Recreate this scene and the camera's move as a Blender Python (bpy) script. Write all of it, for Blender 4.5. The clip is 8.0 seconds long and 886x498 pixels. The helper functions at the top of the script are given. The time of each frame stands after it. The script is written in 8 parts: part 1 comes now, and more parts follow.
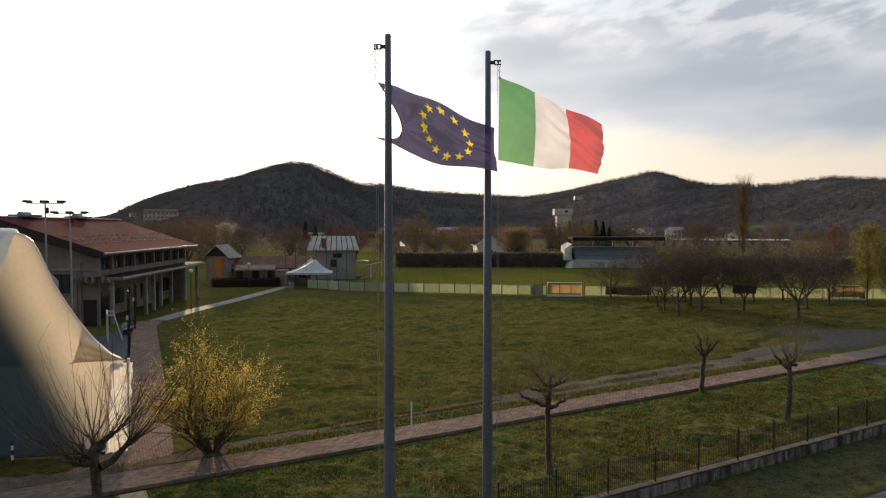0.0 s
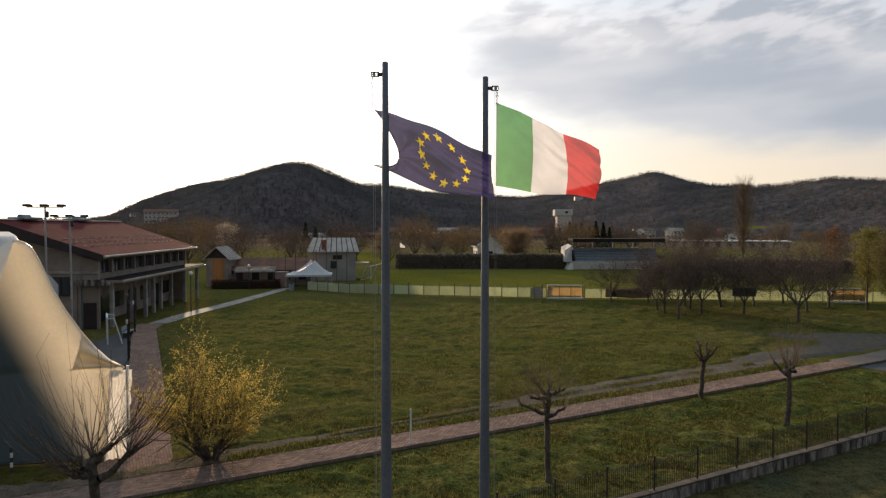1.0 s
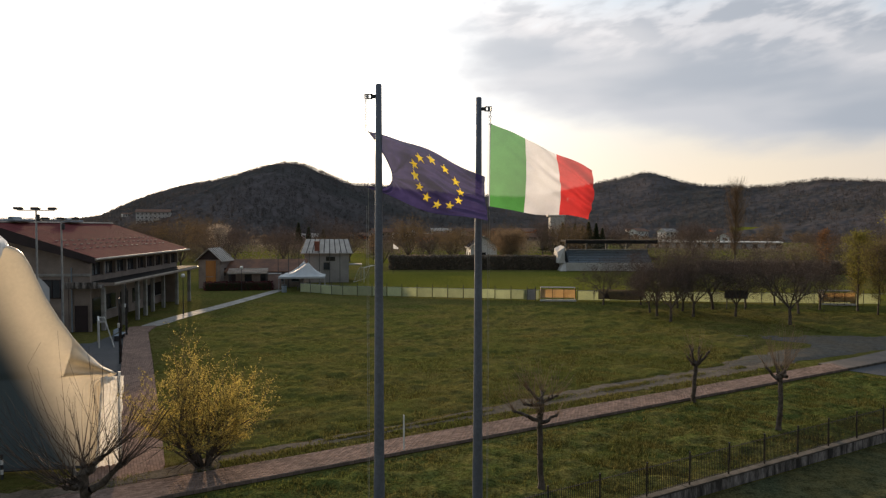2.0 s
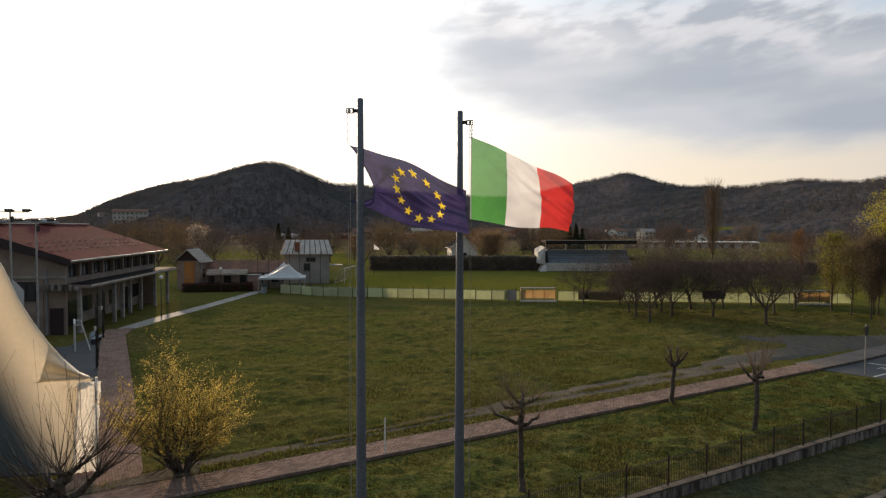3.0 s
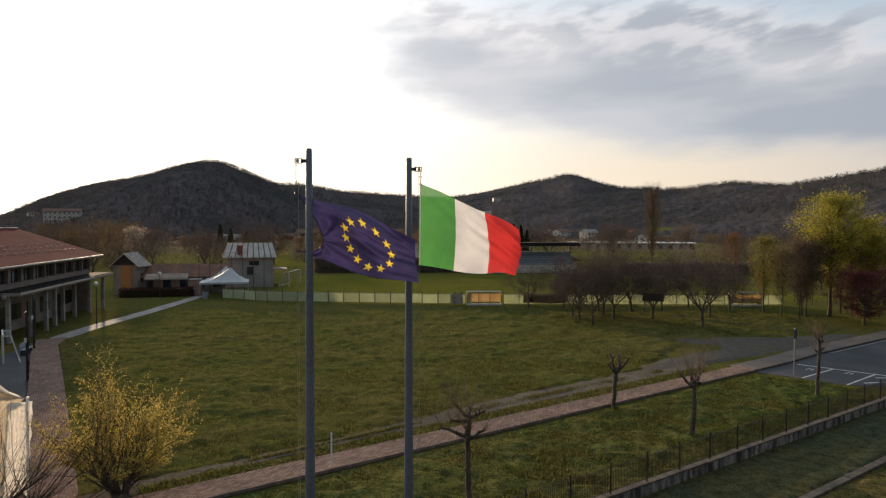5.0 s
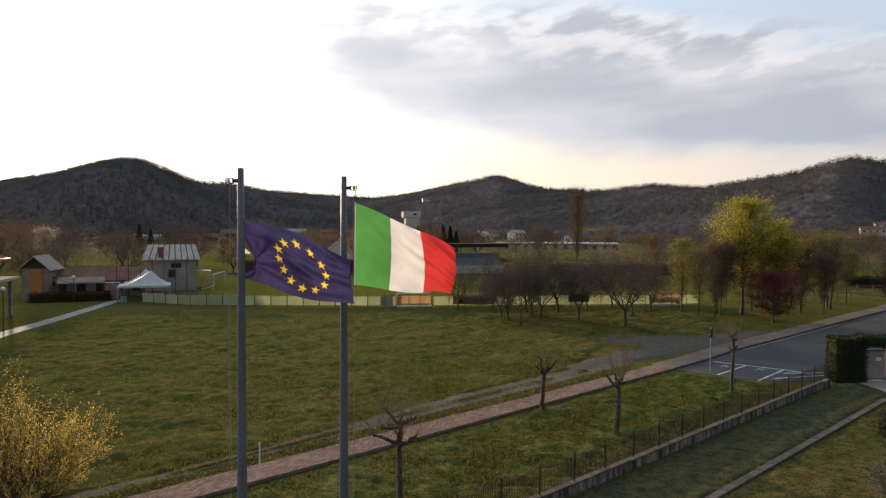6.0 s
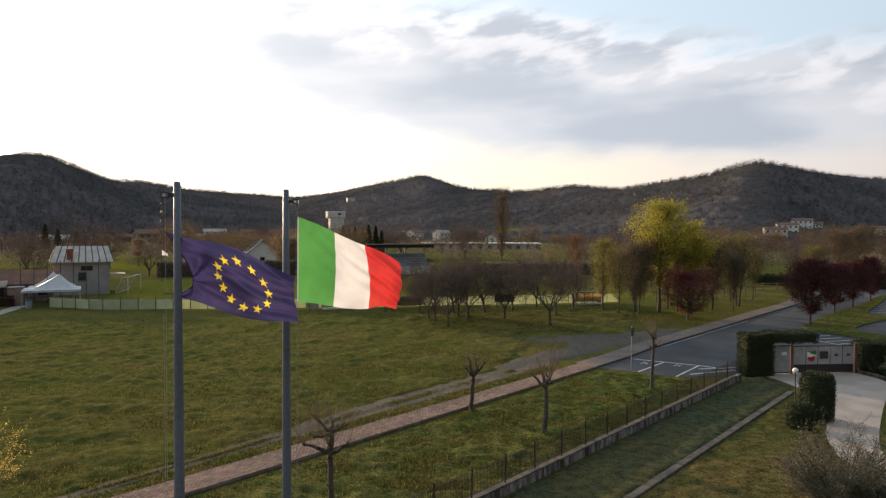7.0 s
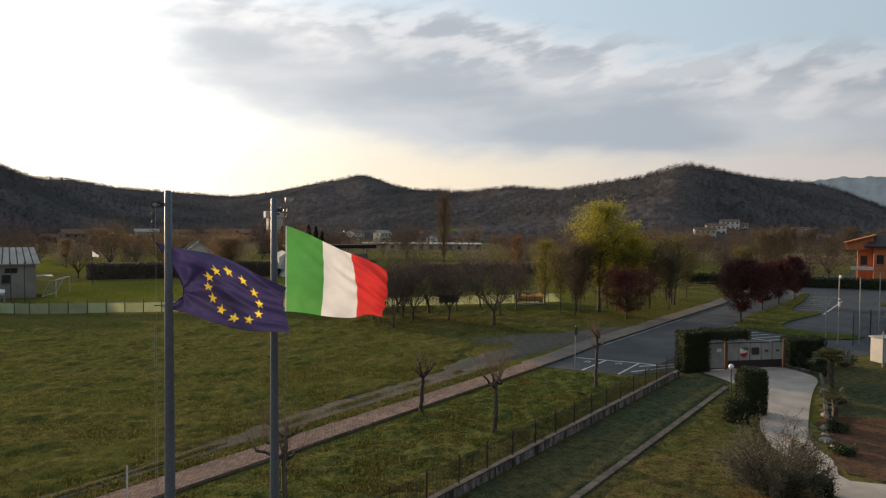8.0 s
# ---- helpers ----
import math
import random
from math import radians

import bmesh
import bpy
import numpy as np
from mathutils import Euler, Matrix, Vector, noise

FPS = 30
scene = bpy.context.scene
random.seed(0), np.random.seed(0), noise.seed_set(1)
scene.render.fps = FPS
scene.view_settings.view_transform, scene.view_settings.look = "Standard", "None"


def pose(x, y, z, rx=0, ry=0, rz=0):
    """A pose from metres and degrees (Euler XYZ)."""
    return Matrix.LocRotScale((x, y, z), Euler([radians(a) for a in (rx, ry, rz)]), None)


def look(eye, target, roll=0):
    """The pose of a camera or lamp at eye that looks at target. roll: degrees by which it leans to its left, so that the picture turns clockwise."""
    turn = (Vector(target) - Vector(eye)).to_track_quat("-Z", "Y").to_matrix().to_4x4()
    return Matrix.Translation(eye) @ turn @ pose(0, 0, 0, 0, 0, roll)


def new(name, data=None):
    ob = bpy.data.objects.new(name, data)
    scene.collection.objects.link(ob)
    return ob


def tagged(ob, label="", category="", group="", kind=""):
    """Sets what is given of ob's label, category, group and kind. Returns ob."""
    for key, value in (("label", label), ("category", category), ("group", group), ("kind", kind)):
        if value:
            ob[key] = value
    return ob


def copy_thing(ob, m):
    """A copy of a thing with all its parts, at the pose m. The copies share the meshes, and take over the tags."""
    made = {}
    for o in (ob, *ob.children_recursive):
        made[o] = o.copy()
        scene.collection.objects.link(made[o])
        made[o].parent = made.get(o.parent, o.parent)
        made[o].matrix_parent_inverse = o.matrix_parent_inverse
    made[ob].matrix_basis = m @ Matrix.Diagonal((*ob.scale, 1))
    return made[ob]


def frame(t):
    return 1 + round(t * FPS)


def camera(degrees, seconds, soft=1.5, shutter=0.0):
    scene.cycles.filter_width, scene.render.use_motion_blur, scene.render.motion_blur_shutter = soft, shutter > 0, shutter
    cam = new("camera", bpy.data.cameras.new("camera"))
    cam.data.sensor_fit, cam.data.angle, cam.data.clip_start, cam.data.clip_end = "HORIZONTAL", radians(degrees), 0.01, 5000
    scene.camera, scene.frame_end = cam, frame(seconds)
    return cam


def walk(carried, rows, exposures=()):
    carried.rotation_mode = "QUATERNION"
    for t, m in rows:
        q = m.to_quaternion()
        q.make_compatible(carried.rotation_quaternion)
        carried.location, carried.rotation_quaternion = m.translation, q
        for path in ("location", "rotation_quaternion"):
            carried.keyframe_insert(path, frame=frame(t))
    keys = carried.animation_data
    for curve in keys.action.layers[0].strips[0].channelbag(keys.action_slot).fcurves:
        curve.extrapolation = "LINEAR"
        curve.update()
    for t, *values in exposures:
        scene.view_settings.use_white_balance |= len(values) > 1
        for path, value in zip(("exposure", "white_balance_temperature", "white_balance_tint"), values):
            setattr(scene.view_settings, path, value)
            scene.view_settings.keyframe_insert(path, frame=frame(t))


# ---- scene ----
cam = camera(66.0, 8.0, soft=1.3)
PATH = [
    (0.0, pose(0.000, 0.000, 8.662, 88.13, 0, -0.00) @ pose(0, 0, 0, 0, 0, -0.05)),
    (0.5, pose(0.018, 0.030, 8.790, 88.13, 0, 0.03) @ pose(0, 0, 0, 0, 0, -0.01)),
    (1.0, pose(0.032, 0.009, 8.939, 88.14, 0, 0.02) @ pose(0, 0, 0, 0, 0, 0.01)),
    (1.5, pose(0.034, 0.021, 9.068, 88.16, 0, -0.08) @ pose(0, 0, 0, 0, 0, 0.04)),
    (3.0, pose(0.022, -0.023, 9.300, 88.15, 0, -2.16) @ pose(0, 0, 0, 0, 0, 0.08)),
    (3.5, pose(0.018, -0.012, 9.402, 88.13, 0, -2.89) @ pose(0, 0, 0, 0, 0, 0.06)),
    (4.0, pose(0.016, -0.018, 9.535, 88.15, 0, -3.48) @ pose(0, 0, 0, 0, 0, 0.09)),
    (5.5, pose(-0.045, -0.065, 9.924, 88.15, 0, -9.40) @ pose(0, 0, 0, 0, 0, 0.17)),
    (6.0, pose(-0.080, -0.024, 10.021, 88.18, 0, -12.62) @ pose(0, 0, 0, 0, 0, 0.23)),
    (6.5, pose(-0.128, 0.067, 10.124, 88.18, 0, -15.80) @ pose(0, 0, 0, 0, 0, 0.25)),
    (7.0, pose(-0.272, 0.165, 10.180, 88.19, 0, -18.91) @ pose(0, 0, 0, 0, 0, 0.26)),
    (7.5, pose(-0.495, 0.239, 10.252, 88.20, 0, -21.82) @ pose(0, 0, 0, 0, 0, 0.29)),
    (8.0, pose(-0.782, 0.284, 10.270, 88.23, 0, -23.94) @ pose(0, 0, 0, 0, 0, 0.33)),
]
walk(cam, PATH, exposures=[(0.0, 0.12, 6500, 15), (4.0, 0.06, 6500, 15), (5.5, 0.06, 6500, 16), (6.0, 0.30, 6500, 17), (6.5, 0.55, 6500, 17), (7.0, 0.48, 6500, 15), (7.5, 0.20, 6500, 14), (8.0, 0.13, 6500, 13)])

# ---- light ----
SUN_AZ, SUN_EL = 20.0, 9.0          # degrees left of +y, degrees up
sun_dir = Vector((-math.sin(radians(SUN_AZ)) * math.cos(radians(SUN_EL)),
                  math.cos(radians(SUN_AZ)) * math.cos(radians(SUN_EL)), math.sin(radians(SUN_EL))))
sun_data = bpy.data.lights.new("sun", "SUN")
sun_data.energy, sun_data.angle, sun_data.color = 5.0, radians(1.5), (1.0, 0.74, 0.45)
sun = new("sun", sun_data)
sun.matrix_world = look(sun_dir * 200, (0, 0, 0))


def link(nt, a, b):
    nt.links.new(a, b)


def math_node(nt, op, a, b=None):
    n = nt.nodes.new("ShaderNodeMath")
    n.operation = op
    for i, v in enumerate((a, b)):
        if v is None:
            continue
        if isinstance(v, (int, float)):
            n.inputs[i].default_value = v
        else:
            link(nt, v, n.inputs[i])
    return n.outputs[0]


def map_range(nt, v, a, b, c=0.0, d=1.0):
    n = nt.nodes.new("ShaderNodeMapRange")
    n.interpolation_type = "SMOOTHSTEP"
    link(nt, v, n.inputs[0])
    for i, k in enumerate((a, b, c, d)):
        n.inputs[i + 1].default_value = k
    return n.outputs[0]


def mix_colour(nt, fac, a, b, blend="MIX"):
    n = nt.nodes.new("ShaderNodeMix")
    n.data_type, n.blend_type = "RGBA", blend
    for i, v in ((0, fac), (6, a), (7, b)):
        if isinstance(v, (int, float)):
            n.inputs[i].default_value = v
        elif isinstance(v, (tuple, list)):
            n.inputs[i].default_value = (*v[:3], 1)
        else:
            link(nt, v, n.inputs[i])
    return n.outputs[2]


def noise_node(nt, vec, scale, detail=4.0, rough=0.55, dist=0.0):
    n = nt.nodes.new("ShaderNodeTexNoise")
    n.inputs["Scale"].default_value, n.inputs["Detail"].default_value = scale, detail
    n.inputs["Roughness"].default_value, n.inputs["Distortion"].default_value = rough, dist
    if vec is not None:
        link(nt, vec, n.inputs["Vector"])
    return n.outputs["Fac"]


world = bpy.data.worlds.new("evening_sky")
scene.world = world
world.use_nodes = True
wt = world.node_tree
wt.nodes.clear()
sky = wt.nodes.new("ShaderNodeTexSky")
sky.sky_type, sky.sun_disc = "NISHITA", False
sky.sun_elevation, sky.sun_rotation = radians(SUN_EL), radians(-SUN_AZ)
sky.altitude, sky.air_density, sky.dust_density = 300, 1.0, 2.0
coord = wt.nodes.new("ShaderNodeTexCoord")
sep = wt.nodes.new("ShaderNodeSeparateXYZ")
link(wt, coord.outputs["Generated"], sep.inputs[0])
# azimuth (degrees right of +y) and elevation of the direction looked at
az = math_node(wt, "MULTIPLY", math_node(wt, "ARCTAN2", sep.outputs[0], sep.outputs[1]), 57.2958)
el = math_node(wt, "MULTIPLY", math_node(wt, "ARCSINE", sep.outputs[2]), 57.2958)
plane = wt.nodes.new("ShaderNodeCombineXYZ")
link(wt, math_node(wt, "MULTIPLY", az, 0.10), plane.inputs[0])
link(wt, math_node(wt, "MULTIPLY", el, 0.20), plane.inputs[1])
slant = wt.nodes.new("ShaderNodeMapping")
slant.inputs["Rotation"].default_value = (0, 0, radians(-24))
link(wt, plane.outputs[0], slant.inputs[0])
drawn = wt.nodes.new("ShaderNodeMapping")
drawn.inputs["Scale"].default_value = (0.85, 1.35, 1.0)
link(wt, slant.outputs[0], drawn.inputs[0])
broad_ = wt.nodes.new("ShaderNodeMapping")
broad_.inputs["Scale"].default_value = (0.62, 1.1, 1.0)
link(wt, plane.outputs[0], broad_.inputs[0])
billow = noise_node(wt, broad_.outputs[0], 0.9, 3.5, 0.45, 0.15)
fine = noise_node(wt, drawn.outputs[0], 2.4, 4.5, 0.50, 0.15)
# a grey bank whose top sinks to the right, over a clear strip above the hills
over = math_node(wt, "SUBTRACT", math_node(wt, "SUBTRACT", 20.6, math_node(wt, "MULTIPLY", az, 0.125)), el)
rise = math_node(wt, "MULTIPLY", math_node(wt, "MAXIMUM", math_node(wt, "SUBTRACT", 24.0, az), 0.0), 0.21)
under = math_node(wt, "SUBTRACT", el, math_node(wt, "ADD", rise, 5.3))
wob = math_node(wt, "ADD", math_node(wt, "MULTIPLY", math_node(wt, "SUBTRACT", billow, 0.5), 6.5), math_node(wt, "MULTIPLY", math_node(wt, "SUBTRACT", fine, 0.5), 6.0))
bank = math_node(wt, "MULTIPLY", map_range(wt, math_node(wt, "ADD", over, wob), -0.5, 3.2), map_range(wt, math_node(wt, "ADD", under, math_node(wt, "MULTIPLY", wob, 0.35)), -0.6, 2.2))
bank = math_node(wt, "MULTIPLY", bank, map_range(wt, math_node(wt, "ADD", az, math_node(wt, "MULTIPLY", wob, 1.2)), -4.0, 7.0))
# thin high wisps elsewhere
wisp = math_node(wt, "MULTIPLY", map_range(wt, billow, 0.52, 0.74), 0.6)
# glare round the veiled sun
near = wt.nodes.new("ShaderNodeVectorMath")
near.operation = "DOT_PRODUCT"
link(wt, coord.outputs["Generated"], near.inputs[0])
near.inputs[1].default_value = sun_dir
dot = math_node(wt, "MAXIMUM", near.outputs["Value"], 0.0)
veil = math_node(wt, "POWER", dot, 9.0)
core = math_node(wt, "POWER", dot, 60.0)
low = map_range(wt, el, 13.0, 3.0)
scaled = wt.nodes.new("ShaderNodeVectorMath")
scaled.operation = "SCALE"
link(wt, sky.outputs[0], scaled.inputs[0])
scaled.inputs["Scale"].default_value = 0.10
clear = mix_colour(wt, 0.75, scaled.outputs[0], (0.58, 0.71, 0.79))
clear = mix_colour(wt, math_node(wt, "MULTIPLY", wisp, 0.8), clear, (0.80, 0.82, 0.82))
clear = mix_colour(wt, math_node(wt, "MULTIPLY", low, 0.9), clear, mix_colour(wt, map_range(wt, az, 22.0, 52.0), (0.86, 0.74, 0.54), (0.66, 0.60, 0.54)))
# the sky away from the sun is dimmer
away = map_range(wt, near.outputs["Value"], -0.75, 0.75, 0.42, 1.0)
# smooth grey inside, bright streaks towards the upper edge
crest = map_range(wt, math_node(wt, "ADD", over, wob), 6.5, 0.5)
streak = math_node(wt, "MULTIPLY", math_node(wt, "MULTIPLY", crest, 0.75), map_range(wt, fine, 0.60, 0.42))
body = mix_colour(wt, map_range(wt, billow, 0.38, 0.60), (0.545, 0.575, 0.595), (0.40, 0.45, 0.495))
body = mix_colour(wt, streak, body, (0.84, 0.83, 0.81))
air = mix_colour(wt, 1.0, mix_colour(wt, bank, clear, body), away, "MULTIPLY")
glow = mix_colour(wt, 1.0, air, mix_colour(wt, math_node(wt, "MULTIPLY", veil, math_node(wt, "SUBTRACT", 1.0, math_node(wt, "MULTIPLY", bank, 0.55))), (0, 0, 0), (1.05, 0.98, 0.84)), "ADD")
glow = mix_colour(wt, 1.0, glow, mix_colour(wt, core, (0, 0, 0), (2.4, 2.1, 1.7)), "ADD")
bg = wt.nodes.new("ShaderNodeBackground")
bg.inputs[1].default_value = 1.0
link(wt, glow, bg.inputs[0])
wout = wt.nodes.new("ShaderNodeOutputWorld")
link(wt, bg.outputs[0], wout.inputs[0])


# ---- materials ----
def material(name, colour, colour2=None, rough=0.8, metal=0.0, scale=3.0, fine=40.0, bump=0.3, depth=0.02,
             translucent=0.0, vary=0.15, spec=0.3, stretch=(1, 1, 1), island=False, sheer=0.0, rand=0.1, spread=0.35):
    """Base colour mixed at two scales with a relief to match."""
    m = bpy.data.materials.new(name)
    m.use_nodes = True
    nt = m.node_tree
    bsdf = nt.nodes["Principled BSDF"]
    out = nt.nodes["Material Output"]
    tc = nt.nodes.new("ShaderNodeTexCoord")
    mp = nt.nodes.new("ShaderNodeMapping")
    mp.inputs["Scale"].default_value = stretch
    info = nt.nodes.new("ShaderNodeObjectInfo")
    shift = nt.nodes.new("ShaderNodeVectorMath")
    shift.operation = "ADD"
    link(nt, tc.outputs["Object"], shift.inputs[0])
    link(nt, math_node(nt, "MULTIPLY", info.outputs["Random"], 60.0), shift.inputs[1])
    link(nt, shift.outputs[0], mp.inputs[0])
    c2 = colour2 or tuple(c * 0.7 for c in colour)
    big = noise_node(nt, mp.outputs[0], scale, 5.0, 0.6)
    small = noise_node(nt, mp.outputs[0], fine, 3.0, 0.6)
    col = mix_colour(nt, map_range(nt, big, 0.36, 0.64), colour, c2)
    grain = map_range(nt, small, 0.25, 0.75, 1 - vary, 1 + vary)
    if island:
        geo = nt.nodes.new("ShaderNodeNewGeometry")
        grain = math_node(nt, "MULTIPLY", grain, map_range(nt, geo.outputs["Random Per Island"], 0, 1, 1 - spread, 1 + spread))
    else:
        grain = math_node(nt, "MULTIPLY", grain, map_range(nt, info.outputs["Random"], 0, 1, 1 - rand, 1 + rand))
    sc = nt.nodes.new("ShaderNodeVectorMath")
    sc.operation = "SCALE"
    link(nt, col, sc.inputs[0])
    link(nt, grain, sc.inputs["Scale"])
    link(nt, sc.outputs[0], bsdf.inputs["Base Color"])
    bsdf.inputs["Roughness"].default_value = rough
    bsdf.inputs["Metallic"].default_value = metal
    bsdf.inputs["Specular IOR Level"].default_value = spec
    if bump:
        b = nt.nodes.new("ShaderNodeBump")
        b.inputs["Strength"].default_value, b.inputs["Distance"].default_value = bump, depth
        link(nt, small, b.inputs["Height"])
        link(nt, b.outputs[0], bsdf.inputs["Normal"])
    if translucent:
        tr = nt.nodes.new("ShaderNodeBsdfTranslucent")
        link(nt, sc.outputs[0], tr.inputs[0])
        mx = nt.nodes.new("ShaderNodeMixShader")
        mx.inputs[0].default_value = translucent
        link(nt, bsdf.outputs[0], mx.inputs[1])
        link(nt, tr.outputs[0], mx.inputs[2])
        link(nt, mx.outputs[0], out.inputs[0])
        if sheer:
            clear_ = nt.nodes.new("ShaderNodeBsdfTransparent")
            m2 = nt.nodes.new("ShaderNodeMixShader")
            m2.inputs[0].default_value = sheer
            link(nt, mx.outputs[0], m2.inputs[1])
            link(nt, clear_.outputs[0], m2.inputs[2])
            link(nt, m2.outputs[0], out.inputs[0])
    return m


def grass_material(name, lush, dry, bare, patch=0.25, blades=18.0, low=0.35, high=1.6, relief=0.9):
    """Turf: lush and dry tones in patches, a scatter of bare soil, rough relief."""
    m = bpy.data.materials.new(name)
    m.use_nodes = True
    nt = m.node_tree
    bsdf = nt.nodes["Principled BSDF"]
    tc = nt.nodes.new("ShaderNodeTexCoord")
    v = tc.outputs["Object"]
    huge = noise_node(nt, v, 0.045, 4.0, 0.6)
    big = noise_node(nt, v, patch, 6.0, 0.65, 0.4)
    mid = noise_node(nt, v, 2.2, 5.0, 0.7)
    small = noise_node(nt, v, blades, 4.0, 0.7)
    col = mix_colour(nt, map_range(nt, math_node(nt, "ADD", math_node(nt, "MULTIPLY", huge, 0.5), math_node(nt, "MULTIPLY", big, 0.5)), 0.42, 0.60), lush, dry)
    col = mix_colour(nt, map_range(nt, mid, 0.58, 0.76, 0.0, 0.55), col, bare)
    sc = nt.nodes.new("ShaderNodeVectorMath")
    sc.operation = "SCALE"
    link(nt, col, sc.inputs[0])
    link(nt, map_range(nt, math_node(nt, "ADD", math_node(nt, "MULTIPLY", mid, 0.45), math_node(nt, "MULTIPLY", small, 0.55)), 0.36, 0.64, low, high), sc.inputs["Scale"])
    link(nt, sc.outputs[0], bsdf.inputs["Base Color"])
    bsdf.inputs["Roughness"].default_value = 0.9
    bsdf.inputs["Specular IOR Level"].default_value = 0.0
    b = nt.nodes.new("ShaderNodeBump")
    b.inputs["Strength"].default_value, b.inputs["Distance"].default_value = relief, 0.12
    link(nt, math_node(nt, "ADD", math_node(nt, "MULTIPLY", mid, 1.2), small), b.inputs["Height"])
    link(nt, b.outputs[0], bsdf.inputs["Normal"])
    return m


def paving_material(name, a, b, mortar, angle):
    """Small concrete paving blocks in running bond."""
    m = material(name, a, b, rough=1.0, spec=0.0, scale=0.7, fine=30.0)
    nt = m.node_tree
    bsdf = nt.nodes["Principled BSDF"]
    tc = nt.nodes.new("ShaderNodeTexCoord")
    mp = nt.nodes.new("ShaderNodeMapping")
    mp.inputs["Rotation"].default_value = (0, 0, radians(-angle))
    link(nt, tc.outputs["Object"], mp.inputs[0])
    br = nt.nodes.new("ShaderNodeTexBrick")
    br.inputs["Scale"].default_value = 1.0
    br.inputs["Brick Width"].default_value, br.inputs["Row Height"].default_value = 0.22, 0.11
    br.inputs["Mortar Size"].default_value, br.inputs["Bias"].default_value = 0.008, 0.0
    br.inputs["Color1"].default_value, br.inputs["Color2"].default_value = (0.75, 0.75, 0.75, 1), (1.2, 1.15, 1.1, 1)
    br.inputs["Mortar"].default_value = (*mortar, 1)
    link(nt, mp.outputs[0], br.inputs["Vector"])
    old = bsdf.inputs["Base Color"].links[0].from_socket
    link(nt, mix_colour(nt, 1.0, old, br.outputs["Color"], "MULTIPLY"), bsdf.inputs["Base Color"])
    return m


M = {}
M["turf"] = grass_material("turf", (0.098, 0.104, 0.029), (0.132, 0.116, 0.039), (0.108, 0.088, 0.040), low=0.55, high=1.45)
M["moss"] = grass_material("mossy_turf", (0.066, 0.076, 0.044), (0.104, 0.092, 0.040), (0.056, 0.058, 0.032), 0.35, 14.0, 0.45, 1.55)
M["lushturf"] = grass_material("lush_turf", (0.064, 0.080, 0.023), (0.118, 0.106, 0.036), (0.086, 0.074, 0.032), 0.9, 9.0, 0.35, 1.75)
M["dryturf"] = grass_material("dry_turf", (0.078, 0.080, 0.027), (0.142, 0.104, 0.042), (0.13, 0.084, 0.044), 0.7, 12.0, 0.35, 1.7)
M["field"] = grass_material("spring_field", (0.120, 0.126, 0.024), (0.150, 0.145, 0.031), (0.12, 0.11, 0.025), 0.05)
M["blade"] = material("grass_blade", (0.098, 0.110, 0.031), (0.132, 0.120, 0.040), rough=0.9, spec=0.0, scale=0.35, fine=6, bump=0, translucent=0.45, vary=0.3, island=True, spread=0.55)
M["soil"] = grass_material("trodden_soil", (0.150, 0.126, 0.102), (0.112, 0.094, 0.074), (0.066, 0.066, 0.022), 0.5, 10.0, 0.68, 1.32, 0.3)
M["wood"] = material("bare_wood", (0.20, 0.14, 0.09), (0.14, 0.10, 0.065), rough=0.8, scale=2, fine=20)
M["gravel"] = grass_material("grey_gravel", (0.100, 0.098, 0.092), (0.116, 0.100, 0.080), (0.078, 0.074, 0.036), 0.3, 12.0, 0.70, 1.3, 0.2)
M["footway"] = material("worn_footway", (0.138, 0.112, 0.097), (0.100, 0.085, 0.076), rough=0.95, scale=0.6, fine=25, bump=0.3, vary=0.22)
M["paving"] = paving_material("paving_blocks", (0.225, 0.172, 0.148), (0.175, 0.136, 0.118), (0.55, 0.55, 0.52), 30.0)
M["paver"] = material("paving_block", (0.232, 0.170, 0.146), (0.176, 0.134, 0.116), rough=1.0, spec=0.0, scale=0.7, fine=30.0, rand=0.22)
M["pavers"] = material("paving_blocks_laid", (0.232, 0.170, 0.146), (0.176, 0.134, 0.116), rough=1.0, spec=0.0, scale=0.7, fine=30.0, island=True, spread=0.22)
M["paving_side"] = paving_material("paving_blocks_side", (0.305, 0.215, 0.180), (0.240, 0.172, 0.148), (0.5, 0.5, 0.48), 116.0)
M["asphalt"] = material("asphalt", (0.058, 0.062, 0.070), (0.040, 0.043, 0.050), rough=0.82, scale=0.25, fine=60, bump=0.3, vary=0.22)
M["paint"] = material("road_paint", (0.62, 0.62, 0.58), (0.40, 0.40, 0.38), rough=0.8, scale=2.0, fine=25, bump=0.1)
M["concrete"] = material("concrete", (0.34, 0.33, 0.31), (0.22, 0.21, 0.20), rough=0.9, scale=1.2, fine=30, bump=0.3)
M["drive"] = material("washed_concrete", (0.37, 0.315, 0.275), (0.29, 0.245, 0.21), rough=0.85, scale=0.6, fine=45, bump=0.2)
M["stone"] = material("weathered_wall_block", (0.27, 0.24, 0.22), (0.045, 0.039, 0.035), rough=0.95, scale=2.8, fine=18, bump=0.5, depth=0.03, vary=0.4, stretch=(1, 1, 0.25), rand=0.2)
M["coping"] = material("coping_stone", (0.112, 0.094, 0.078), (0.062, 0.054, 0.043), rough=0.9, scale=2, fine=25, bump=0.4)
M["iron"] = material("dark_iron", (0.030, 0.028, 0.028), (0.055, 0.040, 0.032), rough=0.6, metal=0.3, scale=5, fine=60, bump=0.2)
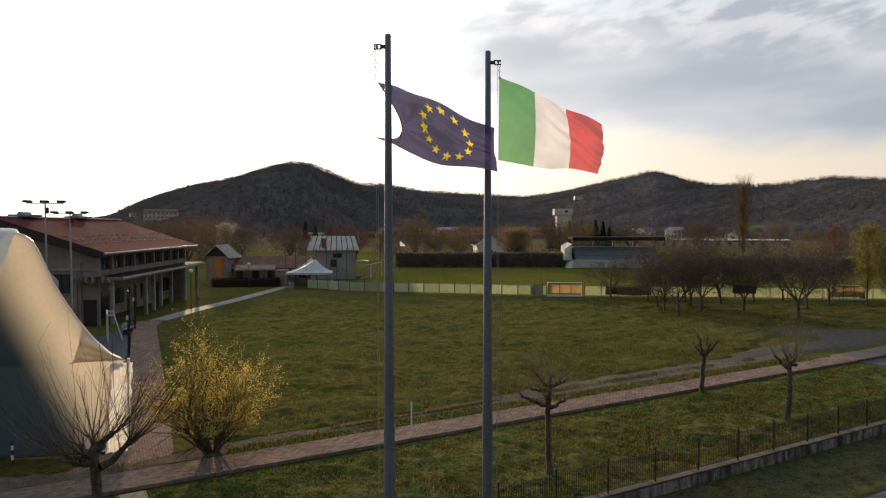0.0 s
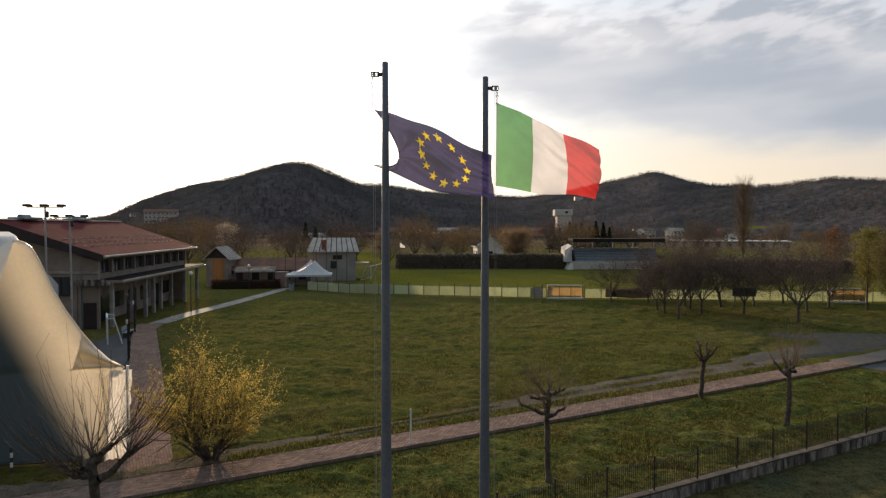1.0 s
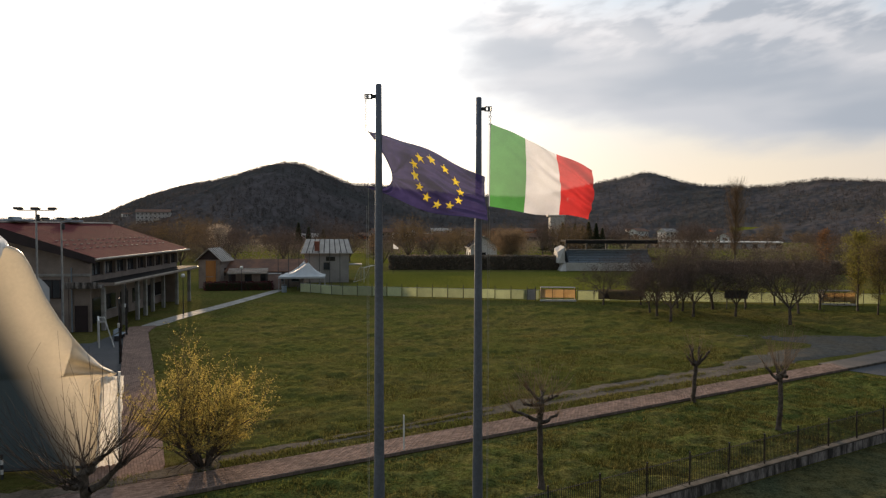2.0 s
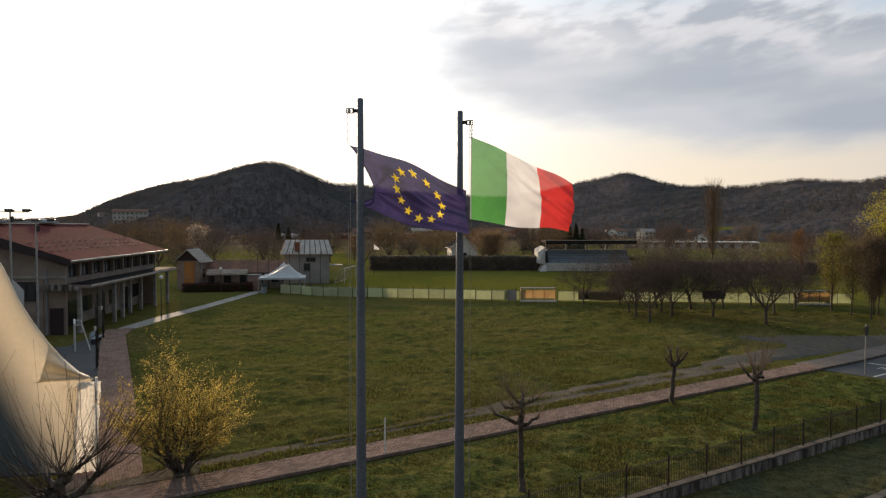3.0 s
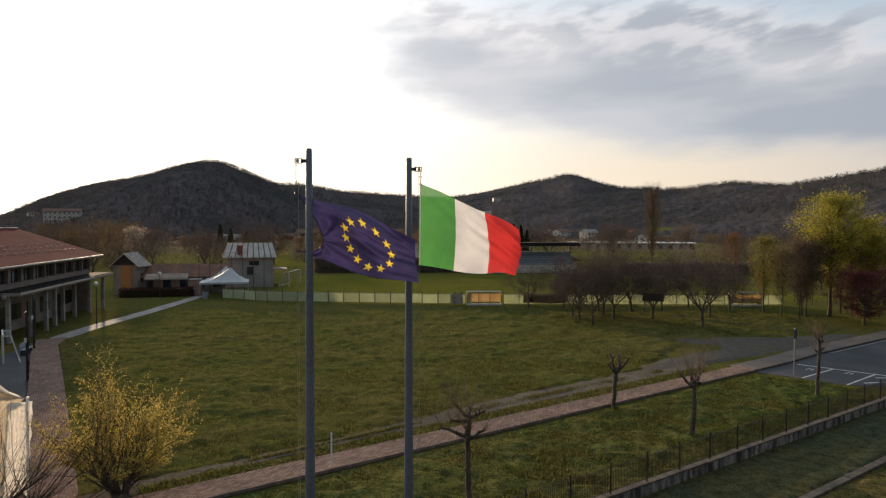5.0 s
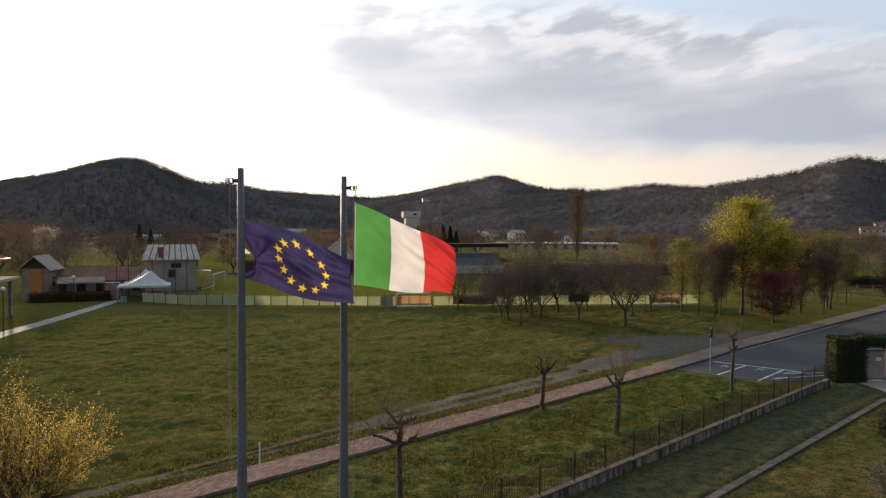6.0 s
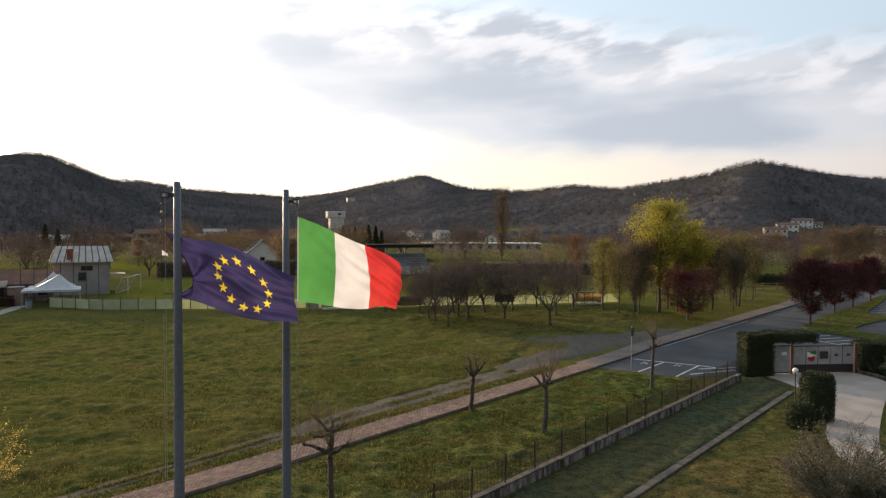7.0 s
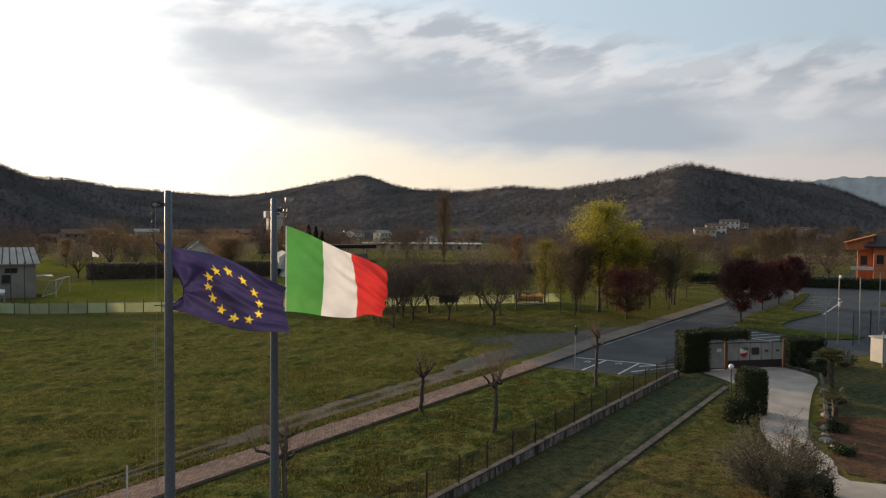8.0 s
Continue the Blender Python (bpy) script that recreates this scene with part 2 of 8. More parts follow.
M["pole"] = material("painted_pole", (0.135, 0.15, 0.19), (0.105, 0.118, 0.15), rough=0.5, metal=0.35, scale=1.2, fine=30, bump=0.05, spec=0.5)
M["steel"] = material("galvanised_steel", (0.42, 0.43, 0.44), (0.33, 0.34, 0.35), rough=0.45, metal=0.7, scale=3, fine=40, bump=0.1)
M["darkmetal"] = material("dark_metal", (0.05, 0.05, 0.055), (0.08, 0.08, 0.08), rough=0.5, metal=0.5, scale=6, fine=50, bump=0.1)
M["rope"] = material("rope", (0.42, 0.40, 0.36), (0.30, 0.28, 0.25), rough=0.9, scale=20, fine=150, bump=0.2)
M["whitepaint"] = material("white_paint", (0.72, 0.72, 0.70), (0.60, 0.59, 0.56), rough=0.6, scale=3, fine=30, bump=0.1)
M["bark"] = material("bark", (0.112, 0.090, 0.073), (0.066, 0.053, 0.043), rough=0.95, scale=6, fine=45, bump=0.7, depth=0.02, vary=0.3)
M["paletwig"] = material("pale_shoots", (0.25, 0.17, 0.105), (0.17, 0.12, 0.08), rough=0.8, scale=4, fine=40, bump=0.2, island=True)
M["twig"] = material("brown_twigs", (0.090, 0.068, 0.055), (0.060, 0.047, 0.040), rough=0.9, scale=3, fine=30, bump=0.2, island=True)
M["bud"] = material("swelling_buds", (0.092, 0.069, 0.063), (0.069, 0.053, 0.050), rough=0.9, scale=0.8, fine=8, bump=0, translucent=0.3, island=True)
M["yellow"] = material("yellow_blossom", (0.60, 0.465, 0.115), (0.45, 0.36, 0.095), rough=0.7, scale=1.2, fine=10, bump=0, translucent=0.68, island=True)
M["lime"] = material("young_leaves", (0.42, 0.375, 0.046), (0.31, 0.285, 0.038), rough=0.7, scale=0.6, fine=8, bump=0, translucent=0.5, island=True)
M["limeolive"] = material("thin_young_leaves", (0.225, 0.205, 0.040), (0.165, 0.155, 0.036), rough=0.7, scale=0.6, fine=8, bump=0, translucent=0.5, island=True)
M["orangeleaf"] = material("orange_leaves", (0.24, 0.115, 0.040), (0.18, 0.09, 0.036), rough=0.8, scale=0.6, fine=8, bump=0, translucent=0.4, island=True)
M["olivebud"] = material("olive_young_leaves", (0.215, 0.180, 0.050), (0.160, 0.138, 0.044), rough=0.8, scale=0.6, fine=8, bump=0, translucent=0.45, island=True)
M["rust"] = material("rust_leaves", (0.165, 0.110, 0.050), (0.12, 0.088, 0.048), rough=0.8, scale=0.6, fine=8, bump=0, translucent=0.4, island=True)
M["budrust"] = material("rusty_buds", (0.33, 0.222, 0.122), (0.25, 0.172, 0.100), rough=0.8, scale=0.6, fine=8, bump=0, translucent=0.4, island=True)
M["budbrown"] = material("brown_buds", (0.165, 0.122, 0.072), (0.120, 0.090, 0.058), rough=0.9, scale=0.8, fine=8, bump=0, translucent=0.35, island=True)
M["plum"] = material("plum_leaves", (0.105, 0.023, 0.025), (0.068, 0.017, 0.021), rough=0.7, scale=0.7, fine=9, bump=0, translucent=0.35, island=True)
M["plumred"] = material("bright_plum_leaves", (0.21, 0.045, 0.040), (0.14, 0.034, 0.034), rough=0.7, scale=0.7, fine=9, bump=0, translucent=0.4, island=True)
M["evergreen"] = material("evergreen_leaves", (0.030, 0.045, 0.018), (0.045, 0.055, 0.022), rough=0.7, scale=1.0, fine=12, bump=0, translucent=0.2, island=True)
M["frond"] = material("palm_fronds", (0.085, 0.085, 0.026), (0.060, 0.064, 0.022), rough=0.6, scale=1.0, fine=12, bump=0, translucent=0.35)
M["olive"] = material("olive_leaves", (0.175, 0.165, 0.115), (0.115, 0.110, 0.070), rough=0.7, scale=1.0, fine=12, bump=0, translucent=0.3, island=True)
M["forest"] = material("bare_woodland", (0.112, 0.100, 0.101), (0.083, 0.079, 0.077), rough=1.0, spec=0.0, scale=0.012, fine=0.12, bump=0.0, vary=0.2, translucent=0.4, island=True, spread=0.10)
M["paleblossom"] = material("pale_blossom", (0.52, 0.44, 0.36), (0.40, 0.33, 0.27), rough=0.8, scale=0.6, fine=8, bump=0, translucent=0.5, island=True)
M["crestwood"] = material("crest_woodland", (0.104, 0.092, 0.090), (0.076, 0.072, 0.069), rough=1.0, spec=0.0, scale=0.012, fine=0.12, bump=0.0, vary=0.2, island=True, spread=0.10)
M["beltwood"] = material("brown_woodland", (0.150, 0.112, 0.086), (0.105, 0.084, 0.068), rough=1.0, spec=0.0, scale=0.012, fine=0.12, bump=0.0, vary=0.26, translucent=0.4, island=True, spread=0.15)
M["hillside"] = material("wooded_slope", (0.106, 0.095, 0.098), (0.067, 0.066, 0.066), rough=1.0, spec=0.0, scale=0.008, fine=0.10, bump=0.0, vary=0.22)
# distance haze is put into this pale blue base colour
M["mountain"] = material("hazy_mountain", (0.58, 0.64, 0.74), (0.52, 0.58, 0.68), rough=1.0, scale=0.002, fine=0.02, bump=0)
M["shadepvc"] = material("shade_layer_pvc", (0.66, 0.62, 0.52), (0.60, 0.56, 0.47), rough=0.5, scale=0.5, fine=8, bump=0.03, translucent=0.75, vary=0.05)
M["whitepvc"] = material("white_pvc", (0.46, 0.48, 0.50), (0.40, 0.42, 0.45), rough=0.4, scale=0.5, fine=8, bump=0.03, translucent=0.35, vary=0.05, spec=0.5)


def shaded_membrane(name):
    """Cream translucent membrane; shade is painted in as a dark glossy tone further inward."""
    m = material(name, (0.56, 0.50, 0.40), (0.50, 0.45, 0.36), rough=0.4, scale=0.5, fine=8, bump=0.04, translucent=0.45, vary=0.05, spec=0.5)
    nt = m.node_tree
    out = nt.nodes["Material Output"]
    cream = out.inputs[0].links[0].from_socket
    shade_bsdf = nt.nodes.new("ShaderNodeBsdfPrincipled")
    shade_bsdf.inputs["Base Color"].default_value = (0.100, 0.132, 0.150, 1)
    shade_bsdf.inputs["Roughness"].default_value = 0.34
    shade_bsdf.inputs["Specular IOR Level"].default_value = 0.7
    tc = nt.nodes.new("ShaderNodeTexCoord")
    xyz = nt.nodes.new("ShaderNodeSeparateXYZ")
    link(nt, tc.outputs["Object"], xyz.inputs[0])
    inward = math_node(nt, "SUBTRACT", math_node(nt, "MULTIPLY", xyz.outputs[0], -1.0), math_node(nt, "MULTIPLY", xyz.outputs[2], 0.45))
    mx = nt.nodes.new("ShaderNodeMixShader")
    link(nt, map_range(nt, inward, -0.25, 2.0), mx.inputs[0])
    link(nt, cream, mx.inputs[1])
    link(nt, shade_bsdf.outputs[0], mx.inputs[2])
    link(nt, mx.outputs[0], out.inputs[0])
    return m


M["shadedskin"] = shaded_membrane("membrane_with_shade")
M["flagwhite"] = material("flag_white", (0.70, 0.71, 0.77), (0.65, 0.66, 0.71), rough=0.8, scale=5, fine=120, bump=0.1, translucent=0.5, vary=0.06, sheer=0.09)
M["flaggreen"] = material("flag_green", (0.090, 0.33, 0.085), (0.080, 0.29, 0.075), rough=0.8, scale=5, fine=120, bump=0.1, translucent=0.5, vary=0.06, sheer=0.09)
M["flagred"] = material("flag_red", (0.66, 0.050, 0.050), (0.60, 0.045, 0.045), rough=0.8, scale=5, fine=120, bump=0.1, translucent=0.5, vary=0.06, sheer=0.09)
M["flagblue"] = material("flag_blue", (0.062, 0.052, 0.165), (0.048, 0.041, 0.135), rough=0.8, scale=5, fine=120, bump=0.1, translucent=0.38, vary=0.06, sheer=0.03)
M["star"] = material("flag_star", (0.88, 0.72, 0.09), (0.82, 0.64, 0.07), rough=0.8, scale=8, fine=100, bump=0.1, translucent=0.5, vary=0.06)
M["rooftile"] = material("red_roof_sheet", (0.150, 0.040, 0.042), (0.112, 0.032, 0.034), rough=0.9, scale=0.4, fine=12, bump=0.3, spec=0.02)
M["fascia"] = material("dark_fascia", (0.045, 0.030, 0.032), (0.035, 0.025, 0.026), rough=0.7, scale=1, fine=20)
M["plaster"] = material("grey_plaster", (0.285, 0.235, 0.205), (0.215, 0.175, 0.155), rough=0.9, scale=0.6, fine=20, bump=0.2)
M["plasterwhite"] = material("white_plaster", (0.56, 0.54, 0.51), (0.46, 0.44, 0.41), rough=0.9, scale=0.6, fine=20, bump=0.2)
M["orange"] = material("orange_plaster", (0.50, 0.17, 0.075), (0.40, 0.13, 0.06), rough=0.9, scale=0.8, fine=20, bump=0.2)
M["redbrick"] = material("red_brick", (0.24, 0.095, 0.065), (0.17, 0.07, 0.05), rough=0.9, scale=1.5, fine=20, bump=0.3)
M["metalroof"] = material("pale_metal_roof", (0.42, 0.38, 0.34), (0.32, 0.29, 0.26), rough=0.5, metal=0.2, scale=0.8, fine=15, bump=0.1)
M["tileroof"] = material("clay_roof_tiles", (0.20, 0.10, 0.065), (0.13, 0.075, 0.055), rough=0.9, scale=0.8, fine=12, bump=0.4)
M["clubplaster"] = material("grey_white_plaster", (0.37, 0.35, 0.33), (0.30, 0.285, 0.27), rough=0.9, scale=0.5, fine=15, bump=0.2)
M["ochre"] = material("ochre_boards", (0.46, 0.21, 0.07), (0.38, 0.17, 0.06), rough=0.8, scale=0.8, fine=14, bump=0.2, stretch=(1, 1, 0.2))
M["pinkplaster"] = material("pink_plaster", (0.36, 0.25, 0.22), (0.29, 0.20, 0.18), rough=0.9, scale=0.8, fine=20, bump=0.2)
M["blackroof"] = material("black_felt_roof", (0.020, 0.019, 0.020), (0.030, 0.028, 0.028), rough=0.95, spec=0.05, scale=1, fine=20)
M["bannerbrown"] = material("brown_banner", (0.13, 0.105, 0.075), (0.10, 0.085, 0.06), rough=0.8, scale=1.0, fine=12, bump=0.1, translucent=0.3)
M["stripcloth"] = material("strip_cloth", (0.80, 0.78, 0.74), (0.72, 0.70, 0.66), rough=0.5, scale=1.2, fine=20, bump=0.1, translucent=0.45)
M["marqueecloth"] = material("marquee_cloth", (0.66, 0.69, 0.72), (0.58, 0.61, 0.65), rough=0.6, scale=1.2, fine=20, bump=0.1, translucent=0.35)
M["glass"] = material("window_glass", (0.030, 0.034, 0.040), (0.022, 0.025, 0.030), rough=0.08, scale=1, fine=5, bump=0, spec=0.6)
M["screen"] = material("green_windbreak_net", (0.56, 0.59, 0.43), (0.50, 0.53, 0.39), rough=0.9, scale=1.0, fine=30, bump=0.1, translucent=0.6)
M["bench"] = material("yellow_plexi", (0.62, 0.50, 0.32), (0.54, 0.42, 0.26), rough=0.5, scale=1.0, fine=20, bump=0.1, translucent=0.6)
M["bluegrey"] = material("blue_grey_panel", (0.25, 0.30, 0.35), (0.20, 0.24, 0.28), rough=0.7, scale=1, fine=15, bump=0.1)
M["seatblue"] = material("blue_seats", (0.34, 0.42, 0.52), (0.28, 0.35, 0.44), rough=0.6, scale=1, fine=15, bump=0.1)
M["hedgebrown"] = material("brown_hedge_leaves", (0.235, 0.190, 0.150), (0.175, 0.150, 0.118), rough=0.9, scale=0.6, fine=8, bump=0, translucent=0.35, island=True)
M["gatepanel"] = material("gate_panel", (0.34, 0.32, 0.31), (0.28, 0.265, 0.255), rough=0.7, scale=2, fine=25, bump=0.1)
M["rock"] = material("garden_rock", (0.24, 0.21, 0.185), (0.15, 0.135, 0.12), rough=0.95, scale=2, fine=15, bump=0.6, depth=0.03)
M["bed"] = grass_material("planting_soil", (0.110, 0.062, 0.042), (0.088, 0.060, 0.038), (0.074, 0.072, 0.026), 0.5, 12.0, 0.6, 1.4, 0.5)
M["greennet"] = material("green_netting", (0.12, 0.22, 0.09), (0.09, 0.17, 0.07), rough=0.9, scale=2, fine=30, bump=0, translucent=0.4)
M["net"] = material("netting", (0.45, 0.45, 0.44), (0.38, 0.38, 0.37), rough=0.9, scale=2, fine=30, bump=0)
glow_mat = bpy.data.materials.new("lamp_glass")
glow_mat.use_nodes = True
glow_mat.node_tree.nodes["Principled BSDF"].inputs["Base Color"].default_value = (0.75, 0.75, 0.72, 1)
glow_mat.node_tree.nodes["Principled BSDF"].inputs["Roughness"].default_value = 0.3
M["globe"] = glow_mat


# ---- mesh helpers ----
class Build:
    """Collects vertices and faces for one mesh."""

    def __init__(self):
        self.v, self.f = [], []

    def add(self, verts, faces):
        k = len(self.v)
        self.v.extend(tuple(p) for p in verts)
        self.f.extend(tuple(i + k for i in f) for f in faces)
        return self

    def box(self, cx, cy, cz, sx, sy, sz, rz=0.0, bev=0.0):
        """A box of full sizes round its centre, with chamfered edges."""
        hx, hy, hz = sx / 2, sy / 2, sz / 2
        b = min(bev, hx * 0.45, hy * 0.45, hz * 0.45)
        c, s = math.cos(radians(rz)), math.sin(radians(rz))

        def at(x, y, z):
            return (cx + x * c - y * s, cy + x * s + y * c, cz + z)
        if b <= 0:
            vs = [at(x * hx, y * hy, z * hz) for x in (-1, 1) for y in (-1, 1) for z in (-1, 1)]
            return self.add(vs, [(0, 1, 3, 2), (4, 6, 7, 5), (0, 4, 5, 1), (2, 3, 7, 6), (0, 2, 6, 4), (1, 5, 7, 3)])
        vs, idx = [], {}
        for x in (-1, 1):
            for y in (-1, 1):
                for z in (-1, 1):
                    for a in range(3):
                        p = [x * (hx - b), y * (hy - b), z * (hz - b)]
                        p[a] = (x * hx, y * hy, z * hz)[a]
                        idx[x, y, z, a] = len(vs)
                        vs.append(at(*p))
        fs = []
        for a in range(3):
            o1, o2 = (a + 1) % 3, (a + 2) % 3
            for sgn in (-1, 1):
                loop = []
                for u, w in ((-1, -1), (1, -1), (1, 1), (-1, 1)):
                    k = [0, 0, 0]
                    k[a], k[o1], k[o2] = sgn, u, w
                    loop.append(idx[(*k, a)])
                fs.append(tuple(loop if sgn > 0 else loop[::-1]))
            for u in (-1, 1):
                for w in (-1, 1):
                    lo, hi = [0, 0, 0], [0, 0, 0]
                    lo[a], hi[a] = -1, 1
                    lo[o1] = hi[o1] = u
                    lo[o2] = hi[o2] = w
                    q = (idx[(*lo, o1)], idx[(*hi, o1)], idx[(*hi, o2)], idx[(*lo, o2)])
                    fs.append(q if u * w > 0 else q[::-1])
        for x in (-1, 1):
            for y in (-1, 1):
                for z in (-1, 1):
                    t = tuple(idx[x, y, z, a] for a in range(3))
                    fs.append(t if x * y * z > 0 else t[::-1])
        return self.add(vs, fs)

    def tube(self, pts, radii, n=8, caps=True):
        """A tapered tube along a line of points."""
        pts = [Vector(p) for p in pts]
        vs = []
        for i, p in enumerate(pts):
            d = (pts[min(i + 1, len(pts) - 1)] - pts[max(i - 1, 0)]).normalized()
            a = d.cross(Vector((0, 0, 1)) if abs(d.z) < 0.9 else Vector((1, 0, 0))).normalized()
            b = d.cross(a)
            for k in range(n):
                w = 2 * math.pi * k / n
                vs.append(p + (a * math.cos(w) + b * math.sin(w)) * radii[i])
        fs = [(i * n + k, i * n + (k + 1) % n, (i + 1) * n + (k + 1) % n, (i + 1) * n + k) for i in range(len(pts) - 1) for k in range(n)]
        if caps:
            fs += [tuple(range(n))[::-1], tuple(range((len(pts) - 1) * n, len(pts) * n))]
        return self.add(vs, fs)

    def grid(self, fn, nu, nv, closed=False):
        """A surface fn(u, v) over the unit square."""
        vs = [fn(i / nu, j / nv) for j in range(nv + 1) for i in range(nu + 1)]
        fs = [(j * (nu + 1) + i, j * (nu + 1) + i + 1, (j + 1) * (nu + 1) + i + 1, (j + 1) * (nu + 1) + i) for j in range(nv) for i in range(nu)]
        return self.add(vs, fs)

    def prism(self, outline, z0, z1):
        """A flat outline drawn up from z0 to z1."""
        n = len(outline)
        vs = [(x, y, z0) for x, y in outline] + [(x, y, z1) for x, y in outline]
        fs = [tuple(range(n))[::-1], tuple(range(n, 2 * n))] + [(i, (i + 1) % n, n + (i + 1) % n, n + i) for i in range(n)]
        return self.add(vs, fs)

    def mesh(self, name, smooth=False):
        me = bpy.data.meshes.new(name)
        me.from_pydata(self.v, [], self.f)
        if smooth:
            me.polygons.foreach_set("use_smooth", [True] * len(me.polygons))
        me.update()
        return me


def part(name, built, mat, parent=None, label="", smooth=False):
    """One mesh object under a thing or a part."""
    me = built.mesh(name, smooth) if isinstance(built, Build) else built
    if not me.materials:
        me.materials.append(mat)
    ob = new(name, me)
    ob.parent = parent
    if label:
        ob["label"] = label
    return ob


def thing(name, label, category, m=None, group="", kind=""):
    """An empty at the base of a thing, to hold its parts."""
    ob = new(name)
    ob.empty_display_size = 0.2
    if m is not None:
        ob.matrix_basis = m
    return tagged(ob, label, category, group, kind)


def solid(name, built, mat, label, category, m=None, group="", kind="", smooth=False):
    """A thing that is one mesh."""
    ob = part(name, built, mat, None, smooth=smooth)
    if m is not None:
        ob.matrix_basis = m
    return tagged(ob, label, category, group, kind)


def rounded(outline, times=2):
    """The outline with its corners cut off again and again."""
    for _ in range(times):
        out = []
        for (x0, y0), (x1, y1) in zip(outline, outline[1:] + outline[:1]):
            out += [(x0 * 0.75 + x1 * 0.25, y0 * 0.75 + y1 * 0.25), (x0 * 0.25 + x1 * 0.75, y0 * 0.25 + y1 * 0.75)]
        outline = out
    return outline


def sheet(name, outline, z, mat, label, category, thick=0.12):
    """A flat piece of the ground with thickness."""
    return solid(name, Build().prism(outline, z - thick, z), mat, label, category, kind="structure")


def ragged(outline, amount, seed, step=0.5):
    """The outline with its edge cut into short uneven steps."""
    rng, out = random.Random(seed), []
    for (x0, y0), (x1, y1) in zip(outline, outline[1:] + outline[:1]):
        n = max(1, int(math.hypot(x1 - x0, y1 - y0) / step))
        for k in range(n):
            f = k / n
            out.append((x0 + (x1 - x0) * f + rng.gauss(0, amount), y0 + (y1 - y0) * f + rng.gauss(0, amount)))
    return out


def mesh_np(name, verts, faces, mat):
    me = bpy.data.meshes.new(name)
    n, k = faces.shape
    me.vertices.add(len(verts))
    me.vertices.foreach_set("co", np.asarray(verts, np.float32).ravel())
    me.loops.add(n * k)
    me.loops.foreach_set("vertex_index", faces.astype(np.int32).ravel())
    me.polygons.add(n)
    me.polygons.foreach_set("loop_start", np.arange(0, n * k, k, dtype=np.int32))
    me.update(calc_edges=True)
    me.materials.append(mat)
    return me


def segs_mesh(name, segs, mat, sides=4):
    """Tapered tubes for many branch pieces at once: rows of p0, p1, r0, r1."""
    s = np.array([(*a, *b, r0, r1) for a, b, r0, r1 in segs], float)
    p0, p1, r0, r1 = s[:, :3], s[:, 3:6], s[:, 6], s[:, 7]
    d = p1 - p0
    d /= np.linalg.norm(d, axis=1)[:, None] + 1e-9
    ref = np.where(np.abs(d[:, 2:3]) < 0.9, np.array([[0, 0, 1.0]]), np.array([[1.0, 0, 0]]))
    a = np.cross(d, ref)
    a /= np.linalg.norm(a, axis=1)[:, None] + 1e-9
    b = np.cross(d, a)
    w = 2 * np.pi * np.arange(sides) / sides
    ring = a[:, None, :] * np.cos(w)[None, :, None] + b[:, None, :] * np.sin(w)[None, :, None]
    v = np.concatenate([p0[:, None] + ring * r0[:, None, None], p1[:, None] + ring * r1[:, None, None]], 1)
    base = (np.arange(len(s)) * 2 * sides)[:, None]
    k = np.arange(sides)
    f = np.stack([base + k, base + (k + 1) % sides, base + sides + (k + 1) % sides, base + sides + k], -1).reshape(-1, 4)
    return mesh_np(name, v.reshape(-1, 3), f, mat)


def leaves_mesh(name, pts, size, mat, rng):
    """Small four-cornered leaves or buds, turned at random, round the given points."""
    pts = np.asarray(pts, float)
    n = len(pts)
    a = rng.normal(size=(n, 3))
    a /= np.linalg.norm(a, axis=1)[:, None]
    b = np.cross(a, rng.normal(size=(n, 3)))
    b /= np.linalg.norm(b, axis=1)[:, None]
    s = size * rng.uniform(0.6, 1.4, size=(n, 1))
    a, b = a * s, b * s * 0.6
    bend = np.cross(a, b)
    bend /= np.linalg.norm(bend, axis=1)[:, None] + 1e-9
    bend *= s * 0.25
    v = np.stack([pts - a, pts + b + bend, pts + a, pts - b + bend], 1).reshape(-1, 3)
    f = (np.arange(n) * 4)[:, None] + np.arange(4)
    return mesh_np(name, v, f, mat)


def grow(rng, segs, tips, p, d, length, r, depth, kids=3, spread=0.6, lift=0.15, shrink=0.72, wobble=0.12):
    """A limb with its side branches."""
    p, d = np.array(p, float), np.array(d, float)
    steps = 3 if depth > 1 else 2
    marks = []
    for i in range(steps):
        d = d + rng.normal(size=3) * wobble + np.array((0, 0, lift * 0.3))
        d /= np.linalg.norm(d)
        q = p + d * length / steps
        r1 = r * (1 - 0.38 / steps)
        segs.append((p, q, r, r1))
        p, r = q, r1
        marks.append((p.copy(), d.copy(), r))
    if depth <= 0:
        tips.append(p)
        tips.append((p + marks[0][0]) / 2)
        return
    for k in range(kids):
        at, dd, rr = marks[-1] if k == 0 else marks[int(rng.integers(0, steps))]
        e = rng.normal(size=3)
        e -= e.dot(dd) * dd
        e /= np.linalg.norm(e)
        nd = dd * (1 - spread * 0.5) + e * spread * rng.uniform(0.7, 1.3) + np.array((0, 0, lift))
        grow(rng, segs, tips, at, nd / np.linalg.norm(nd), length * shrink * rng.uniform(0.75, 1.2), rr * 0.62, depth - 1, kids, spread, lift, shrink, wobble)


